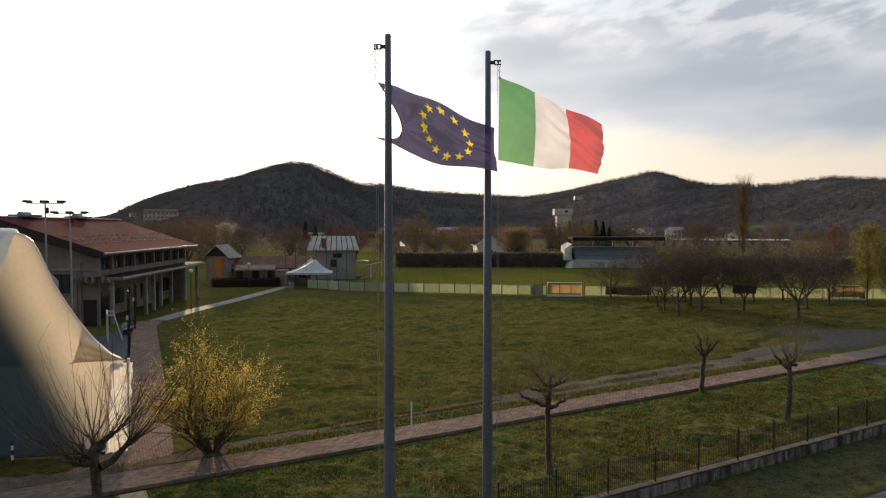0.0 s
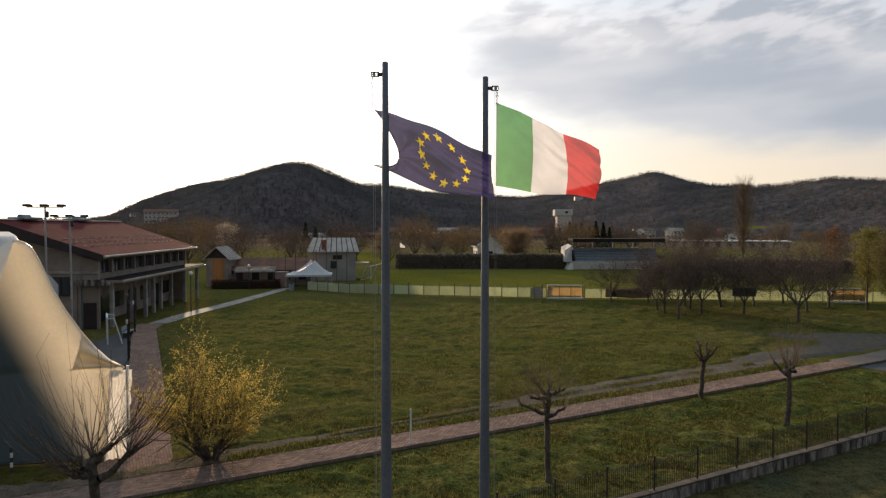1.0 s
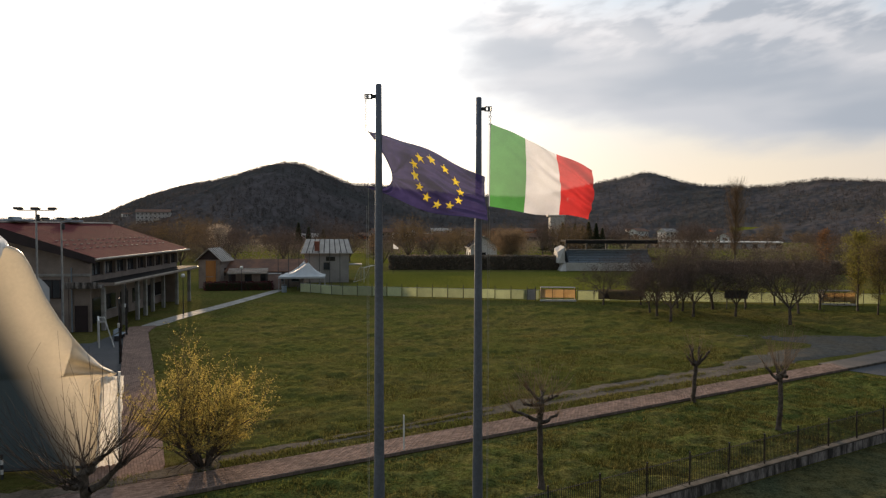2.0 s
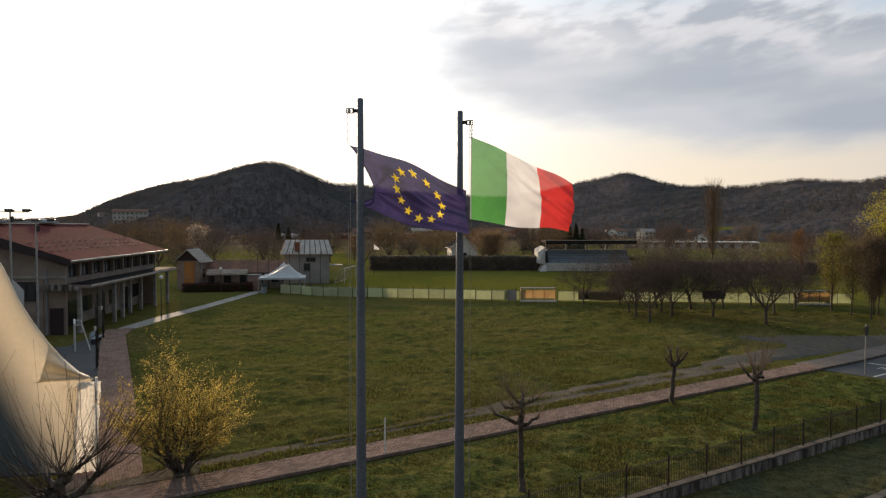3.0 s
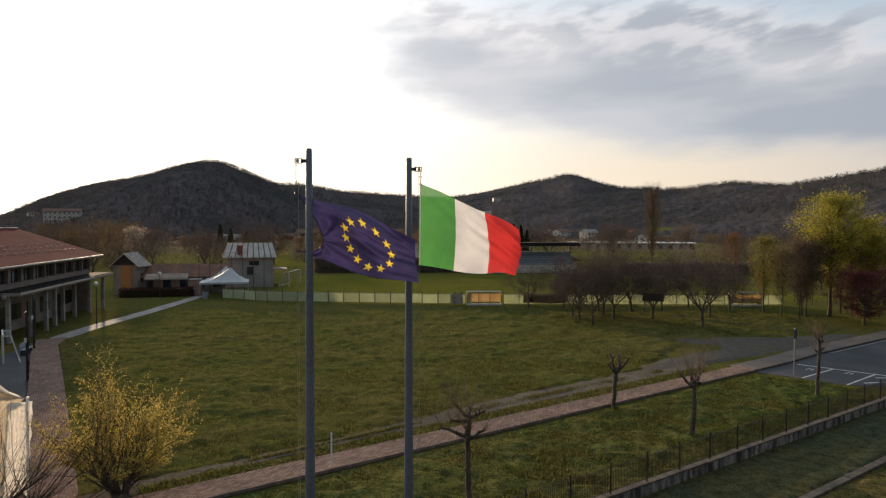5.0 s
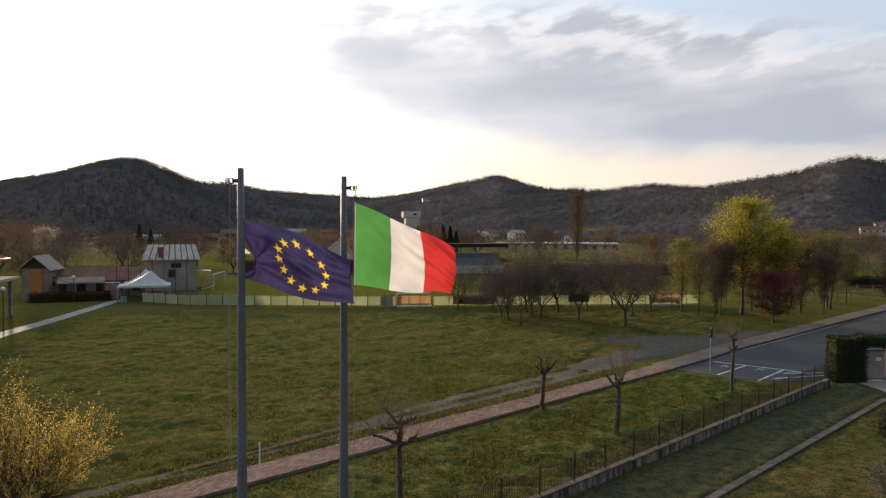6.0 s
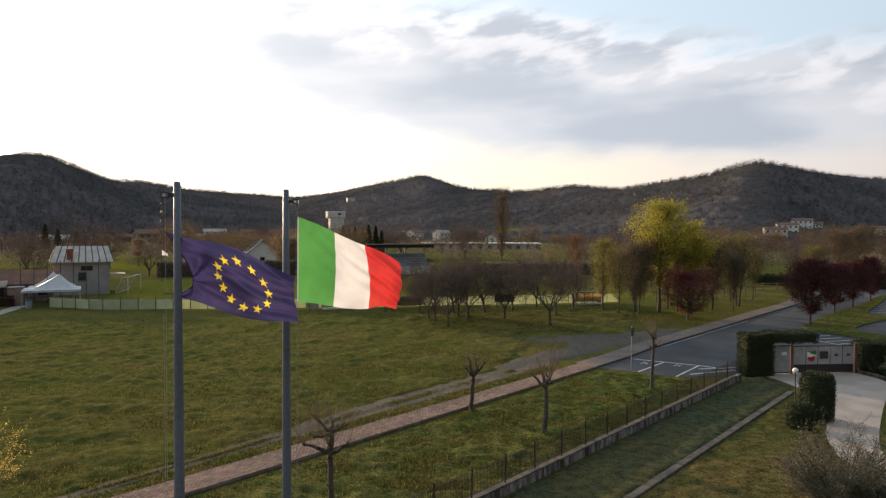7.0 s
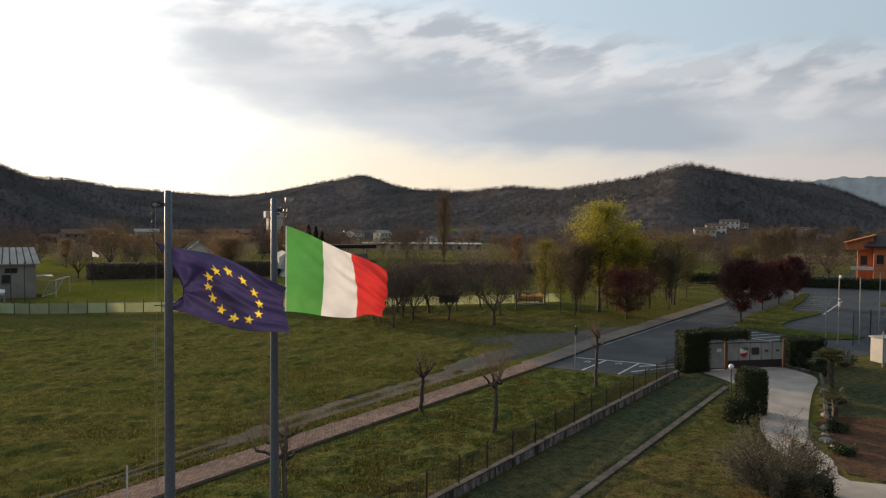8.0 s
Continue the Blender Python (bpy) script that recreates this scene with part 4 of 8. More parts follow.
hill_me = mesh_np("hills", np.stack([HX.ravel(), HY.ravel(), HZ.ravel()], -1), np.stack([q0, q0 + 1, q0 + nu_ + 1, q0 + nu_], -1), M["hillside"])
hill_me.polygons.foreach_set("use_smooth", [True] * len(hill_me.polygons))
solid("hills", hill_me, M["hillside"], "rolling wooded hills with bare brown trees", "hills", kind="structure")


wr = np.random.default_rng(11)


def wood(name, x, y, z, hmin, hmax, thick, tufts, mat, label):
    """Bare woodland: each tree a thin stem with steep branches and a rounded cloud of fine twigs."""
    n = len(x)
    p0 = np.stack([x, y, z - 1.0], -1)
    h = wr.uniform(hmin, hmax, (n, 1))
    top = p0 + np.concatenate([wr.normal(size=(n, 2)) * 0.7, h], 1)
    rows = [np.concatenate([p0, top, np.full((n, 1), thick), np.full((n, 1), thick * 0.3)], 1)]
    for k in range(1):
        m0 = p0 + (top - p0) * wr.uniform(0.25, 0.85, (n, 1))
        tip = m0 + np.concatenate([wr.normal(size=(n, 2)) * 1.9, wr.uniform(0.8, 3.2, (n, 1))], 1)
        rows.append(np.concatenate([m0, tip, np.full((n, 1), thick * 0.6), np.full((n, 1), thick * 0.25)], 1))
    r = np.concatenate(rows)
    stems = segs_mesh(name, [(q[:3], q[3:6], q[6], q[7]) for q in r], M[mat], 3)
    woods = thing(name, label, "woodland", kind="stuff")
    part("stems", stems, M[mat], woods)
    d = wr.normal(size=(n, tufts, 3))
    d *= (wr.uniform(0.35, 1.0, (n, tufts, 1)) / np.linalg.norm(d, axis=2, keepdims=True))
    size = np.concatenate([h * 0.42, h * 0.42, h * 0.50], 1)[:, None, :] * wr.uniform(0.8, 1.25, (n, 1, 3))
    pts = (p0 + (top - p0) * 0.56)[:, None, :] + d * size
    part("twig_clouds", leaves_mesh("twig_clouds", pts.reshape(-1, 3), 0.48, M[mat], wr), M[mat], woods)


slope_az, slope_f = wr.uniform(-33, 63, 12500), wr.uniform(0.02, 0.95, 12500)
open_field = (slope_az > 23.0) & (slope_az < 27.6) & (slope_f < 0.20)
wood("woodland", *hill_point(slope_az[~open_field], slope_f[~open_field]), 3.2, 7.4, 0.12, 13, "forest", "bare brown woodland on the slopes")
cx_, cy_, cz_ = hill_point(wr.uniform(-33, 63, 3400), wr.uniform(0.93, 0.998, 3400))
wood("skyline_trees", cx_, cy_, cz_ - 2.2, 4.5, 10.5, 0.15, 26, "crestwood", "bare leafless trees along the hill crests")


def slope_field(u, v):
    az_, f_ = 23.4 + 3.8 * u, 0.11 + 0.07 * v
    x, y, z = hill_point(np.array(az_), np.array(f_))
    return (float(x), float(y), float(z) + 1.4)


solid("hill_field", Build().grid(slope_field, 24, 6), M["field"], "pale green field at the foot of the hill", "field", kind="structure", smooth=True)
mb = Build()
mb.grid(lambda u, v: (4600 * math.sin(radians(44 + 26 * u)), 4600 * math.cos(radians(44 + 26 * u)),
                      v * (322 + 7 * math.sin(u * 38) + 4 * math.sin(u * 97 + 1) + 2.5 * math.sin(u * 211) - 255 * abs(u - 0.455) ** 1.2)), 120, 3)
solid("mountain", mb, M["mountain"], "distant mountain ridge with haze painted in as pale blue", "mountain", kind="structure")


# ---- flag poles and flags ----
def flagpole(x, y, top, side, links, label):
    """A tapered painted pole with a bracket, a chain and halyards on one side."""
    p = thing("flagpole", label, "flagpole", pose(x, y, 0), group="flag poles")
    part("pole", Build().tube([(0, 0, 0), (0, 0, 3.0), (0, 0, 3.02), (0, 0, 6.6), (0, 0, 6.62), (0, 0, top - 0.9), (0, 0, top - 0.01), (0, 0, top)],
                              [0.075, 0.068, 0.063, 0.056, 0.053, 0.036, 0.031, 0.024], 20), M["pole"], p, smooth=True)
    part("base_plate", Build().box(0, 0, 0.02, 0.32, 0.32, 0.04, 0, 0.008), M["darkmetal"], p)
    zb = top - 0.125
    part("bracket", Build().box(side * 0.055, 0, zb, 0.05, 0.024, 0.036, 0, 0.004).box(side * 0.10, 0, zb + 0.022, 0.075, 0.032, 0.008, 0, 0.002)
         .box(side * 0.10, 0, zb - 0.022, 0.075, 0.032, 0.008, 0, 0.002).box(side * 0.137, 0, zb, 0.010, 0.032, 0.05, 0, 0.002), M["darkmetal"], p)
    part("pulley", Build().tube([(side * 0.112, -0.008, zb), (side * 0.112, 0.008, zb)], [0.017, 0.017], 14), M["steel"], p)
    chain = Build()
    for k in range(links):
        z, w, t = zb - 0.045 - k * 0.040, 0.011 if k % 2 else 0.006, 0.004
        chain.tube([(side * 0.128 - w, 0, z), (side * 0.128, t, z + 0.022), (side * 0.128 + w, 0, z), (side * 0.128, -t, z - 0.022), (side * 0.128 - w, 0, z)], [0.0045] * 5, 6)
    part("chain", chain, M["darkmetal"], p)
    part("halyard", Build().tube([(side * 0.105, 0.012, zb - 0.02), (side * 0.10, 0.012, 5.5), (side * 0.095, 0.012, 1.2)], [0.0018] * 3, 5), M["rope"], p)
    part("halyard", Build().tube([(side * 0.122, 0, top - 1.22), (side * 0.11, 0, 5.5), (side * 0.10, 0, 1.2)], [0.0018] * 3, 5), M["rope"], p)
    part("cleat", Build().box(side * 0.085, 0, 1.2, 0.03, 0.02, 0.14, 0, 0.005), M["darkmetal"], p)
    return p


flagpole(-0.55, 6.90, 10.59, -1, 8, "blue-grey painted metal flagpole carrying the blue flag")
flagpole(0.49, 7.48, 10.57, 1, 4, "blue-grey painted metal flagpole carrying the tricolour flag")


def tricolour_point(u, v):
    """u along the fly, v up the hoist."""
    hoist = Vector((0.612 + 0.006 * v, 7.47, 9.385 + 0.90 * v))
    fly = Vector((1.74 + 0.02 * v, 7.58, 9.25 + 0.535 * v))
    p = hoist.lerp(fly, u)
    p.z += 0.03 * math.sin(math.pi * u) * (v - 0.5)
    p.x += 0.05 * u * math.sin(2.6 * v + 0.4)
    a = u ** 0.8
    p.y += 0.13 * a * math.sin(7.5 * u + 2.2 * v + 0.4) + 0.035 * a * math.sin(17 * u - 4 * v)
    p.z += 0.030 * u * math.sin(8 * u + 1.5)
    p.x -= 0.05 * u * u * abs(v - 0.5)
    d = v + 0.75 * u
    p.y += 0.045 * a * math.exp(-((d - 1.05) / 0.16) ** 2) * math.sin(26 * (d - 1.0)) + 0.014 * a * math.sin(23 * d) + 0.03 * a * math.exp(-((d - 1.42) / 0.05) ** 2)
    return p


def blue_point(u, v):
    hoist = Vector((-0.672 + 0.012 * v, 6.90, 9.56 + 0.57 * v))
    w = math.sin(math.pi * max(v, 0.0) ** 0.62) ** 0.9 if 0 < v < 1 else 0.0
    hoist.x += 0.25 * w
    hoist.z -= 0.07 * w
    hoist.y += 0.10 * w
    fly = Vector((0.56 - 0.03 * v, 7.04, 9.22 + 0.46 * v))
    p = hoist.lerp(fly, u)
    p.z += math.sin(math.pi * u) * (0.06 * v - 0.06 * (1 - v))
    # sharp creases that run out from the pinched hoist, and a rolled upper edge
    r_ = math.hypot(u * 1.15, (v - 0.33) * 0.6)
    a = math.atan2((v - 0.33) * 0.6, u * 1.15 + 0.05)
    p.y += (0.050 * math.sin(10 * a) + 0.022 * abs(math.sin(9 * a + 0.8))) * math.exp(-((r_ - 0.30) / 0.30) ** 2)
    p.y += 0.12 * float(smooth01((v - 0.78) / 0.22)) * math.sin(math.pi * min(1.0, u * 1.1))
    edge = min(1.0, 0.12 + 2.5 * u)
    p.y += 0.09 * edge * (1 - 0.3 * u) + 0.125 * edge * math.sin(6.0 * u + 4.2 * v - 0.6) + 0.030 * math.sin(15 * u + 9 * v)
    p.z += 0.014 * math.sin(9 * u - 3 * v)
    d = v + 0.35 * u
    p.y += 0.034 * edge * math.sin(17 * d) * (1.3 - 0.6 * u) + 0.016 * edge * math.sin(43 * d - 6 * u) * (1.3 - 0.8 * u) + 0.05 * edge * math.exp(-((d - 0.72) / 0.06) ** 2)
    return p


def cloth(fn, u0, u1, nu, nv):
    return Build().grid(lambda u, v: fn(u0 + (u1 - u0) * u, v), nu, nv)


tri = thing("flag", "green, white and red tricolour cloth flag blowing from its pole", "flag", group="flags")
part("green_stripe", cloth(tricolour_point, 0, 1 / 3, 22, 36), M["flaggreen"], tri, "plain green third", True)
part("white_stripe", cloth(tricolour_point, 1 / 3, 2 / 3, 22, 36), M["flagwhite"], tri, "plain white third", True)
part("red_stripe", cloth(tricolour_point, 2 / 3, 1, 22, 36), M["flagred"], tri, "plain red third", True)
part("hem", Build().tube([tricolour_point(0, k / 12) + Vector((-0.004, 0, 0)) for k in range(13)], [0.006] * 13, 6), M["flagwhite"], tri, "white rope hem")

blue = thing("flag", "deep blue cloth flag with a ring of twelve gold stars", "flag", group="flags")


def star_ring(k, grow_=1.0):
    """Outline of star k on the flag, in fly and hoist units."""
    w = 2 * math.pi * k / 12
    cu, cv = 0.49 + 0.24 * math.cos(w), 0.48 + 0.33 * math.sin(w)
    pts = []
    for j in range(10):
        r = (0.092, 0.038)[j % 2] * grow_
        a = math.pi / 2 + j * math.pi / 5
        pts.append((cu + r * math.cos(a) / 1.75, cv + r * math.sin(a)))
    return (cu, cv), pts


def inside(pt, poly):
    x, y, hit = pt[0], pt[1], False
    for (x0, y0), (x1, y1) in zip(poly, poly[1:] + poly[:1]):
        if (y0 > y) != (y1 > y) and x < (x1 - x0) * (y - y0) / (y1 - y0) + x0:
            hit = not hit
    return hit


rings = [star_ring(k, 0.86)[1] for k in range(12)]
NU, NV = 150, 100
full = cloth(blue_point, 0, 1, NU, NV)
keep_f = []
for q, f in enumerate(full.f):
    c = ((q % NU + 0.5) / NU, (q // NU + 0.5) / NV)
    if 0.14 < c[0] < 0.9 and any(inside(c, r) for r in rings):
        continue
    keep_f.append(f)
full.f = keep_f
part("cloth", full, M["flagblue"], blue, "", True)
part("hem", Build().tube([blue_point(0, k / 16) for k in range(17)], [0.005] * 17, 6), M["flagblue"], blue)
for k in range(12):
    (cu, cv), pts = star_ring(k)
    ring = []
    for uu, vv in [(cu, cv)] + pts + [((a[0] + cu) / 2, (a[1] + cv) / 2) for a in pts]:
        q = blue_point(uu, vv)
        n_ = (blue_point(uu + 0.01, vv) - q).cross(blue_point(uu, vv + 0.01) - q).normalized()
        ring.append(q - n_ * 0.0015)
    part("star", Build().add(ring, [(0, 11 + j, 11 + (j + 1) % 10) for j in range(10)] + [(11 + j, 1 + j, 1 + (j + 1) % 10, 11 + (j + 1) % 10) for j in range(10)]), M["star"], blue, "five-pointed gold star")

# ---- wall with iron railing ----
WALL_ANG = math.degrees(math.atan(0.571))
wall = thing("garden_wall", "low stained concrete block wall with a railing on top", "wall", kind="structure")
dx = math.cos(radians(WALL_ANG))
rw = random.Random(5)
block_len = (0.34, 0.48, 0.62, 0.86)
block_me = [Build().box(0, 0, 0.19, n - 0.012, 0.26, 0.38, 0, 0.008).mesh("wall_block") for n in block_len]
cop = Build().box(0, 0, 0.42, 1.975, 0.30, 0.06, 0, 0.010).mesh("coping_stone")
x = -9.0
while x < 33.6:
    k = rw.choice((0, 1, 1, 2, 2, 3))
    mid = x + dx * block_len[k] / 2
    blk = part("wall_block", block_me[k], M["stone"], wall)
    blk.matrix_basis = pose(mid, wall_line(mid) + 0.15 + rw.uniform(-0.004, 0.004), rw.uniform(-0.004, 0.004), 0, 0, WALL_ANG)
    x += dx * block_len[k]
for k in range(25):
    x = -8.9 + (k + 0.5) * 1.99 * dx
    if x < 33.4:
        c = part("coping_stone", cop, M["coping"], wall)
        c.matrix_basis = pose(x, wall_line(x) + 0.15, 0, 0, 0, WALL_ANG) @ pose(0, rw.uniform(-0.01, 0.01), rw.uniform(-0.005, 0.005))

rail = thing("iron_railing", "thin dark iron railing with slim pickets on the wall", "railing", kind="structure")
post_me = Build().box(0, 0, 0.55, 0.045, 0.045, 1.10, 0, 0.005).box(0, 0, 1.11, 0.06, 0.06, 0.02, 0, 0.004).mesh("post")
picket_me = Build().box(0, 0, 0.52, 0.014, 0.014, 0.92).mesh("picket")
bar_me = Build().box(1.016, 0, 0.10, 1.985, 0.03, 0.012, 0, 0.003).box(1.016, 0, 0.93, 1.985, 0.03, 0.012, 0, 0.003).mesh("cross_bars")
bay = 2.032
far_pickets = []
for k in range(24):
    x = -9.04 + k * bay * dx
    if x > 33.4:
        break
    m = pose(x, wall_line(x) + 0.15, 0.455, 0, 0, WALL_ANG)
    part("post", post_me, M["iron"], rail).matrix_basis = m @ pose(0, 0, 0, rw.uniform(-0.8, 0.8), rw.uniform(-0.6, 0.6), 0)
    if x + bay * dx < 33.6:
        part("cross_bars", bar_me, M["iron"], rail).matrix_basis = m
        for j in range(1, 24):
            q = m @ pose(j * bay / 24, 0, 0, 0, rw.uniform(-0.5, 0.5), 0)
            if 4 < k < 18:
                part("picket", picket_me, M["iron"], rail).matrix_basis = q
            else:
                far_pickets.append((tuple(q @ Vector((0, 0, 0.06))), tuple(q @ Vector((0, 0, 0.98))), 0.010, 0.010))
tagged(part("picket_run", segs_mesh("picket_run", far_pickets, M["iron"], 4), M["iron"], rail), kind="stuff")


# ---- pollarded trees on the strip ----
def pollard(x, y, height, stout, arms, shoots, shoot_len, seed, label, twig="paletwig", fan=0.75, shoot_r=0.009, bend=0.0, weights=None):
    """A cut-back tree: a knotted trunk, short crooked arms (height, angle, reach, rise) and whips of shoots from their heads."""
    rng = np.random.default_rng(seed)
    root = thing("pollarded_tree", label, "tree", pose(x, y, 0), group="pollarded trees")
    wood, fine = [], []
    line = [np.zeros(3)]
    for i in range(10):
        line.append(line[-1] + np.array((rng.normal() * 0.02, rng.normal() * 0.02, height / 10)))
    for i in range(10):
        ra = stout * (1.0 - 0.022 * i) * rng.uniform(0.94, 1.08) * (1.5 if i == 0 else 1.0)
        wood.append((line[i], line[i + 1], ra, stout * (1.0 - 0.022 * (i + 1))))
    wood.append((line[10], line[10] + np.array((0, 0, stout * 0.9)), stout * 0.86, stout * 0.35))
    for k in range(5):
        c = line[int(rng.integers(3, 9))]
        w = rng.uniform(0, 6.283)
        o = np.array((math.cos(w), math.sin(w), 0.2)) * stout
        wood.append((c, c + o * 1.15, stout * 0.5, stout * 0.28))
    heads = []
    for z, ang, reach, rise in arms:
        f = min(max(z / height, 0), 1) * 10
        i = min(int(f), 9)
        a = line[i] + (line[i + 1] - line[i]) * (f - i)
        end = a + np.array((math.cos(radians(ang)) * reach, math.sin(radians(ang)) * reach, rise))
        side = np.array((-math.sin(radians(ang)), math.cos(radians(ang)), 0))
        rr = stout * (0.80 if reach > 0.5 else 0.68)
        prev = a
        for j in range(1, 5):
            t = j / 4
            q = a + (end - a) * np.array((t, t, t ** 1.5)) + side * rng.normal() * 0.08 * (j < 4) + np.array((0, 0, rng.normal() * 0.02 * (j < 4)))
            wood.append((prev, q, rr * rng.uniform(0.95, 1.2), rr * 0.84))
            if j in (2, 3) and rng.uniform() < 0.6:
                e = np.array((rng.normal() * 0.5, rng.normal() * 0.5, 0.8))
                e = e / np.linalg.norm(e) * 0.12
                wood.append((q, q + e, rr * 0.6, rr * 0.5))
                heads.append((q + e, rr * 0.5, 0.4))
            prev, rr = q, rr * 0.84
        d = (end - a) / np.linalg.norm(end - a)
        wood.append((end - d * 0.04, end + d * 0.05, rr * 0.9, rr * 1.45))
        wood.append((end + d * 0.05, end + d * 0.13, rr * 1.45, rr * 0.5))
        heads.append((end + d * 0.05, rr, 1.0))
    wts = np.array([h[2] for h in heads])
    if weights:
        big = [k for k, h in enumerate(heads) if h[2] == 1.0]
        for k, wv in zip(big, weights):
            wts[k] = wv
    wts = wts / wts.sum()
    for k in range(shoots):
        h, rr, _ = heads[int(rng.choice(len(heads), p=wts))]
        w = rng.uniform(0, 2 * math.pi)
        out = fan * rng.uniform(0.05, 1.0)
        away = h * np.array((1, 1, 0))
        away = away / (np.linalg.norm(away) + 1e-6)
        dd = np.array((math.cos(w) * out, math.sin(w) * out, 0.75)) + away * fan * 0.6
        dd /= np.linalg.norm(dd)
        a, q = h + rng.normal(size=3) * rr * 0.5, shoot_r * rng.uniform(0.7, 1.2)
        L = shoot_len * rng.uniform(0.35, 1.1)
        for j in range(6):
            dd = dd + rng.normal(size=3) * 0.05 + np.array((0, 0, 0.10 + bend))
            dd /= np.linalg.norm(dd)
            b = a + dd * L / 6
            fine.append((a, b, q, q * 0.82))
            a, q = b, q * 0.82
            if j > 0 and rng.uniform() < 0.22:
                e = dd + rng.normal(size=3) * 0.35
                fine.append((a, a + e / np.linalg.norm(e) * L * 0.22, q * 0.7, 0.003))
    part("trunk", segs_mesh("trunk", wood, M["bark"], 9), M["bark"], root)
    tagged(part("shoot_brush", segs_mesh("shoot_brush", fine, M[twig], 4), M[twig], root), kind="stuff")
    return root


pollard(3.68, 23.35, 3.2, 0.108, ((3.15, 170, 0.40, 0.36), (3.12, 8, 0.50, 0.16), (3.1, 80, 0.38, 0.25), (3.05, 205, 0.62, 0.05), (2.5, 176, 0.84, 0.26), (2.42, 5, 0.52, 0.20), (2.6, 255, 0.35, 0.2)), 170, 1.2, 21,
        "pollarded tree with two tiers of dark gnarled arms and fine shoots", fan=0.95, shoot_r=0.007)
pollard(13.42, 35.1, 2.15, 0.125, ((2.1, 178, 0.28, 0.85), (2.12, 20, 0.22, 0.75), (2.0, -8, 0.62, 0.70), (2.0, 190, 0.42, 0.42), (2.1, 95, 0.3, 0.65), (2.05, 300, 0.34, 0.5)), 64, 1.0, 22,
        "pollarded tree with stubby cut arms and hardly any shoots", fan=0.6, shoot_r=0.006)
pollard(15.35, 30.15, 2.6, 0.115, ((2.35, 176, 0.58, 0.52), (2.55, 120, 0.16, 0.30), (2.55, 12, 0.34, 0.34), (2.5, 60, 0.3, 0.4), (2.45, 275, 0.3, 0.35)), 84, 2.1, 23,
        "pollarded tree with a broom of pale upright shoots", fan=0.50, shoot_r=0.008, weights=(0.5, 1.2, 1.6, 0.8, 0.6))
pollard(26.05, 36.3, 3.3, 0.105, ((3.25, 160, 0.14, 0.2), (3.27, 10, 0.16, 0.22), (3.23, 80, 0.14, 0.25), (2.6, 185, 0.22, 0.12), (2.75, 0, 0.2, 0.12)), 90, 1.35, 24,
        "slim pollarded tree with a brush of pale shoots", fan=0.8, shoot_r=0.010, weights=(1.4, 1.4, 1.2, 0.2, 0.2))
pollard(-7.86, 15.2, 3.65, 0.135, ((3.6, 4, 0.36, 0.35), (3.2, -4, 0.78, 0.62), (3.55, 160, 0.30, 0.15), (3.45, 190, 0.45, 0.05), (3.4, 230, 0.32, 0.02), (3.55, 120, 0.3, 0.2)), 150, 2.45, 26,
        "pollarded tree with long arching bare shoots beside the wall", "twig", fan=1.5, shoot_r=0.010, weights=(1.0, 1.6, 0.8, 1.3, 1.0, 0.7), bend=0.02)


# ---- yellow bush ----
def shrub(name, x, y, stems, height, spread, seed, label, leaf, n_leaf, leaf_size, group="", dens=5, scatter=0.10, flare=0.9):
    """Many arching stems from one root, with side twigs and small leaves or flowers."""
    rng = np.random.default_rng(seed)
    root = thing(name, label, "bush", pose(x, y, 0), group=group)
    segs, pts = [], []
    for k in range(stems):
        w = rng.uniform(0, 2 * math.pi)
        out = spread * math.sqrt(rng.uniform(0.02, 1.0))
        L = height * rng.uniform(0.75, 1.08) * (1.12 - 0.42 * (out / spread) ** 2)
        a = np.array((math.cos(w) * 0.35 * rng.uniform(), math.sin(w) * 0.35 * rng.uniform(), 0))
        d = np.array((math.cos(w) * out * flare, math.sin(w) * out * flare, height))
        d /= np.linalg.norm(d)
        r = rng.uniform(0.020, 0.048)
        for j in range(7):
            d = d + rng.normal(size=3) * 0.07 + np.array((math.cos(w), math.sin(w), 0)) * 0.045 * out / spread
            d /= np.linalg.norm(d)
            b = a + d * L / 7
            segs.append((a, b, r, r * 0.8))
            a, r = b, r * 0.8
            if j >= 1:
                for t in range(dens):
                    e = d * 0.75 + rng.normal(size=3) * 0.55
                    e /= np.linalg.norm(e)
                    s0 = a - d * L / 7 * rng.uniform()
                    l2 = L * 0.14 * rng.uniform(0.5, 1.3)
                    segs.append((s0, s0 + e * l2, max(r * 0.4, 0.006), 0.004))
                    for q in range(3):
                        pts.append(s0 + e * l2 * rng.uniform(0.25, 1.05))
                    if rng.uniform() < 0.6:
                        e2 = e + rng.normal(size=3) * 0.5
                        e2 /= np.linalg.norm(e2)
                        s1 = s0 + e * l2 * 0.6
                        segs.append((s1, s1 + e2 * l2 * 0.7, 0.005, 0.003))
                        pts.append(s1 + e2 * l2 * rng.uniform(0.3, 1.0))
    tagged(part("stem_work", segs_mesh("stem_work", segs, M["twig"], 4), M["twig"], root), kind="stuff")
    pts = np.array(pts)
    pick = pts[rng.integers(0, len(pts), n_leaf)] + rng.normal(size=(n_leaf, 3)) * scatter
    pick[:, 2] = np.maximum(pick[:, 2], 0.15)
    part("foliage", leaves_mesh("foliage", pick, leaf_size, M[leaf], rng), M[leaf], root)
    return root


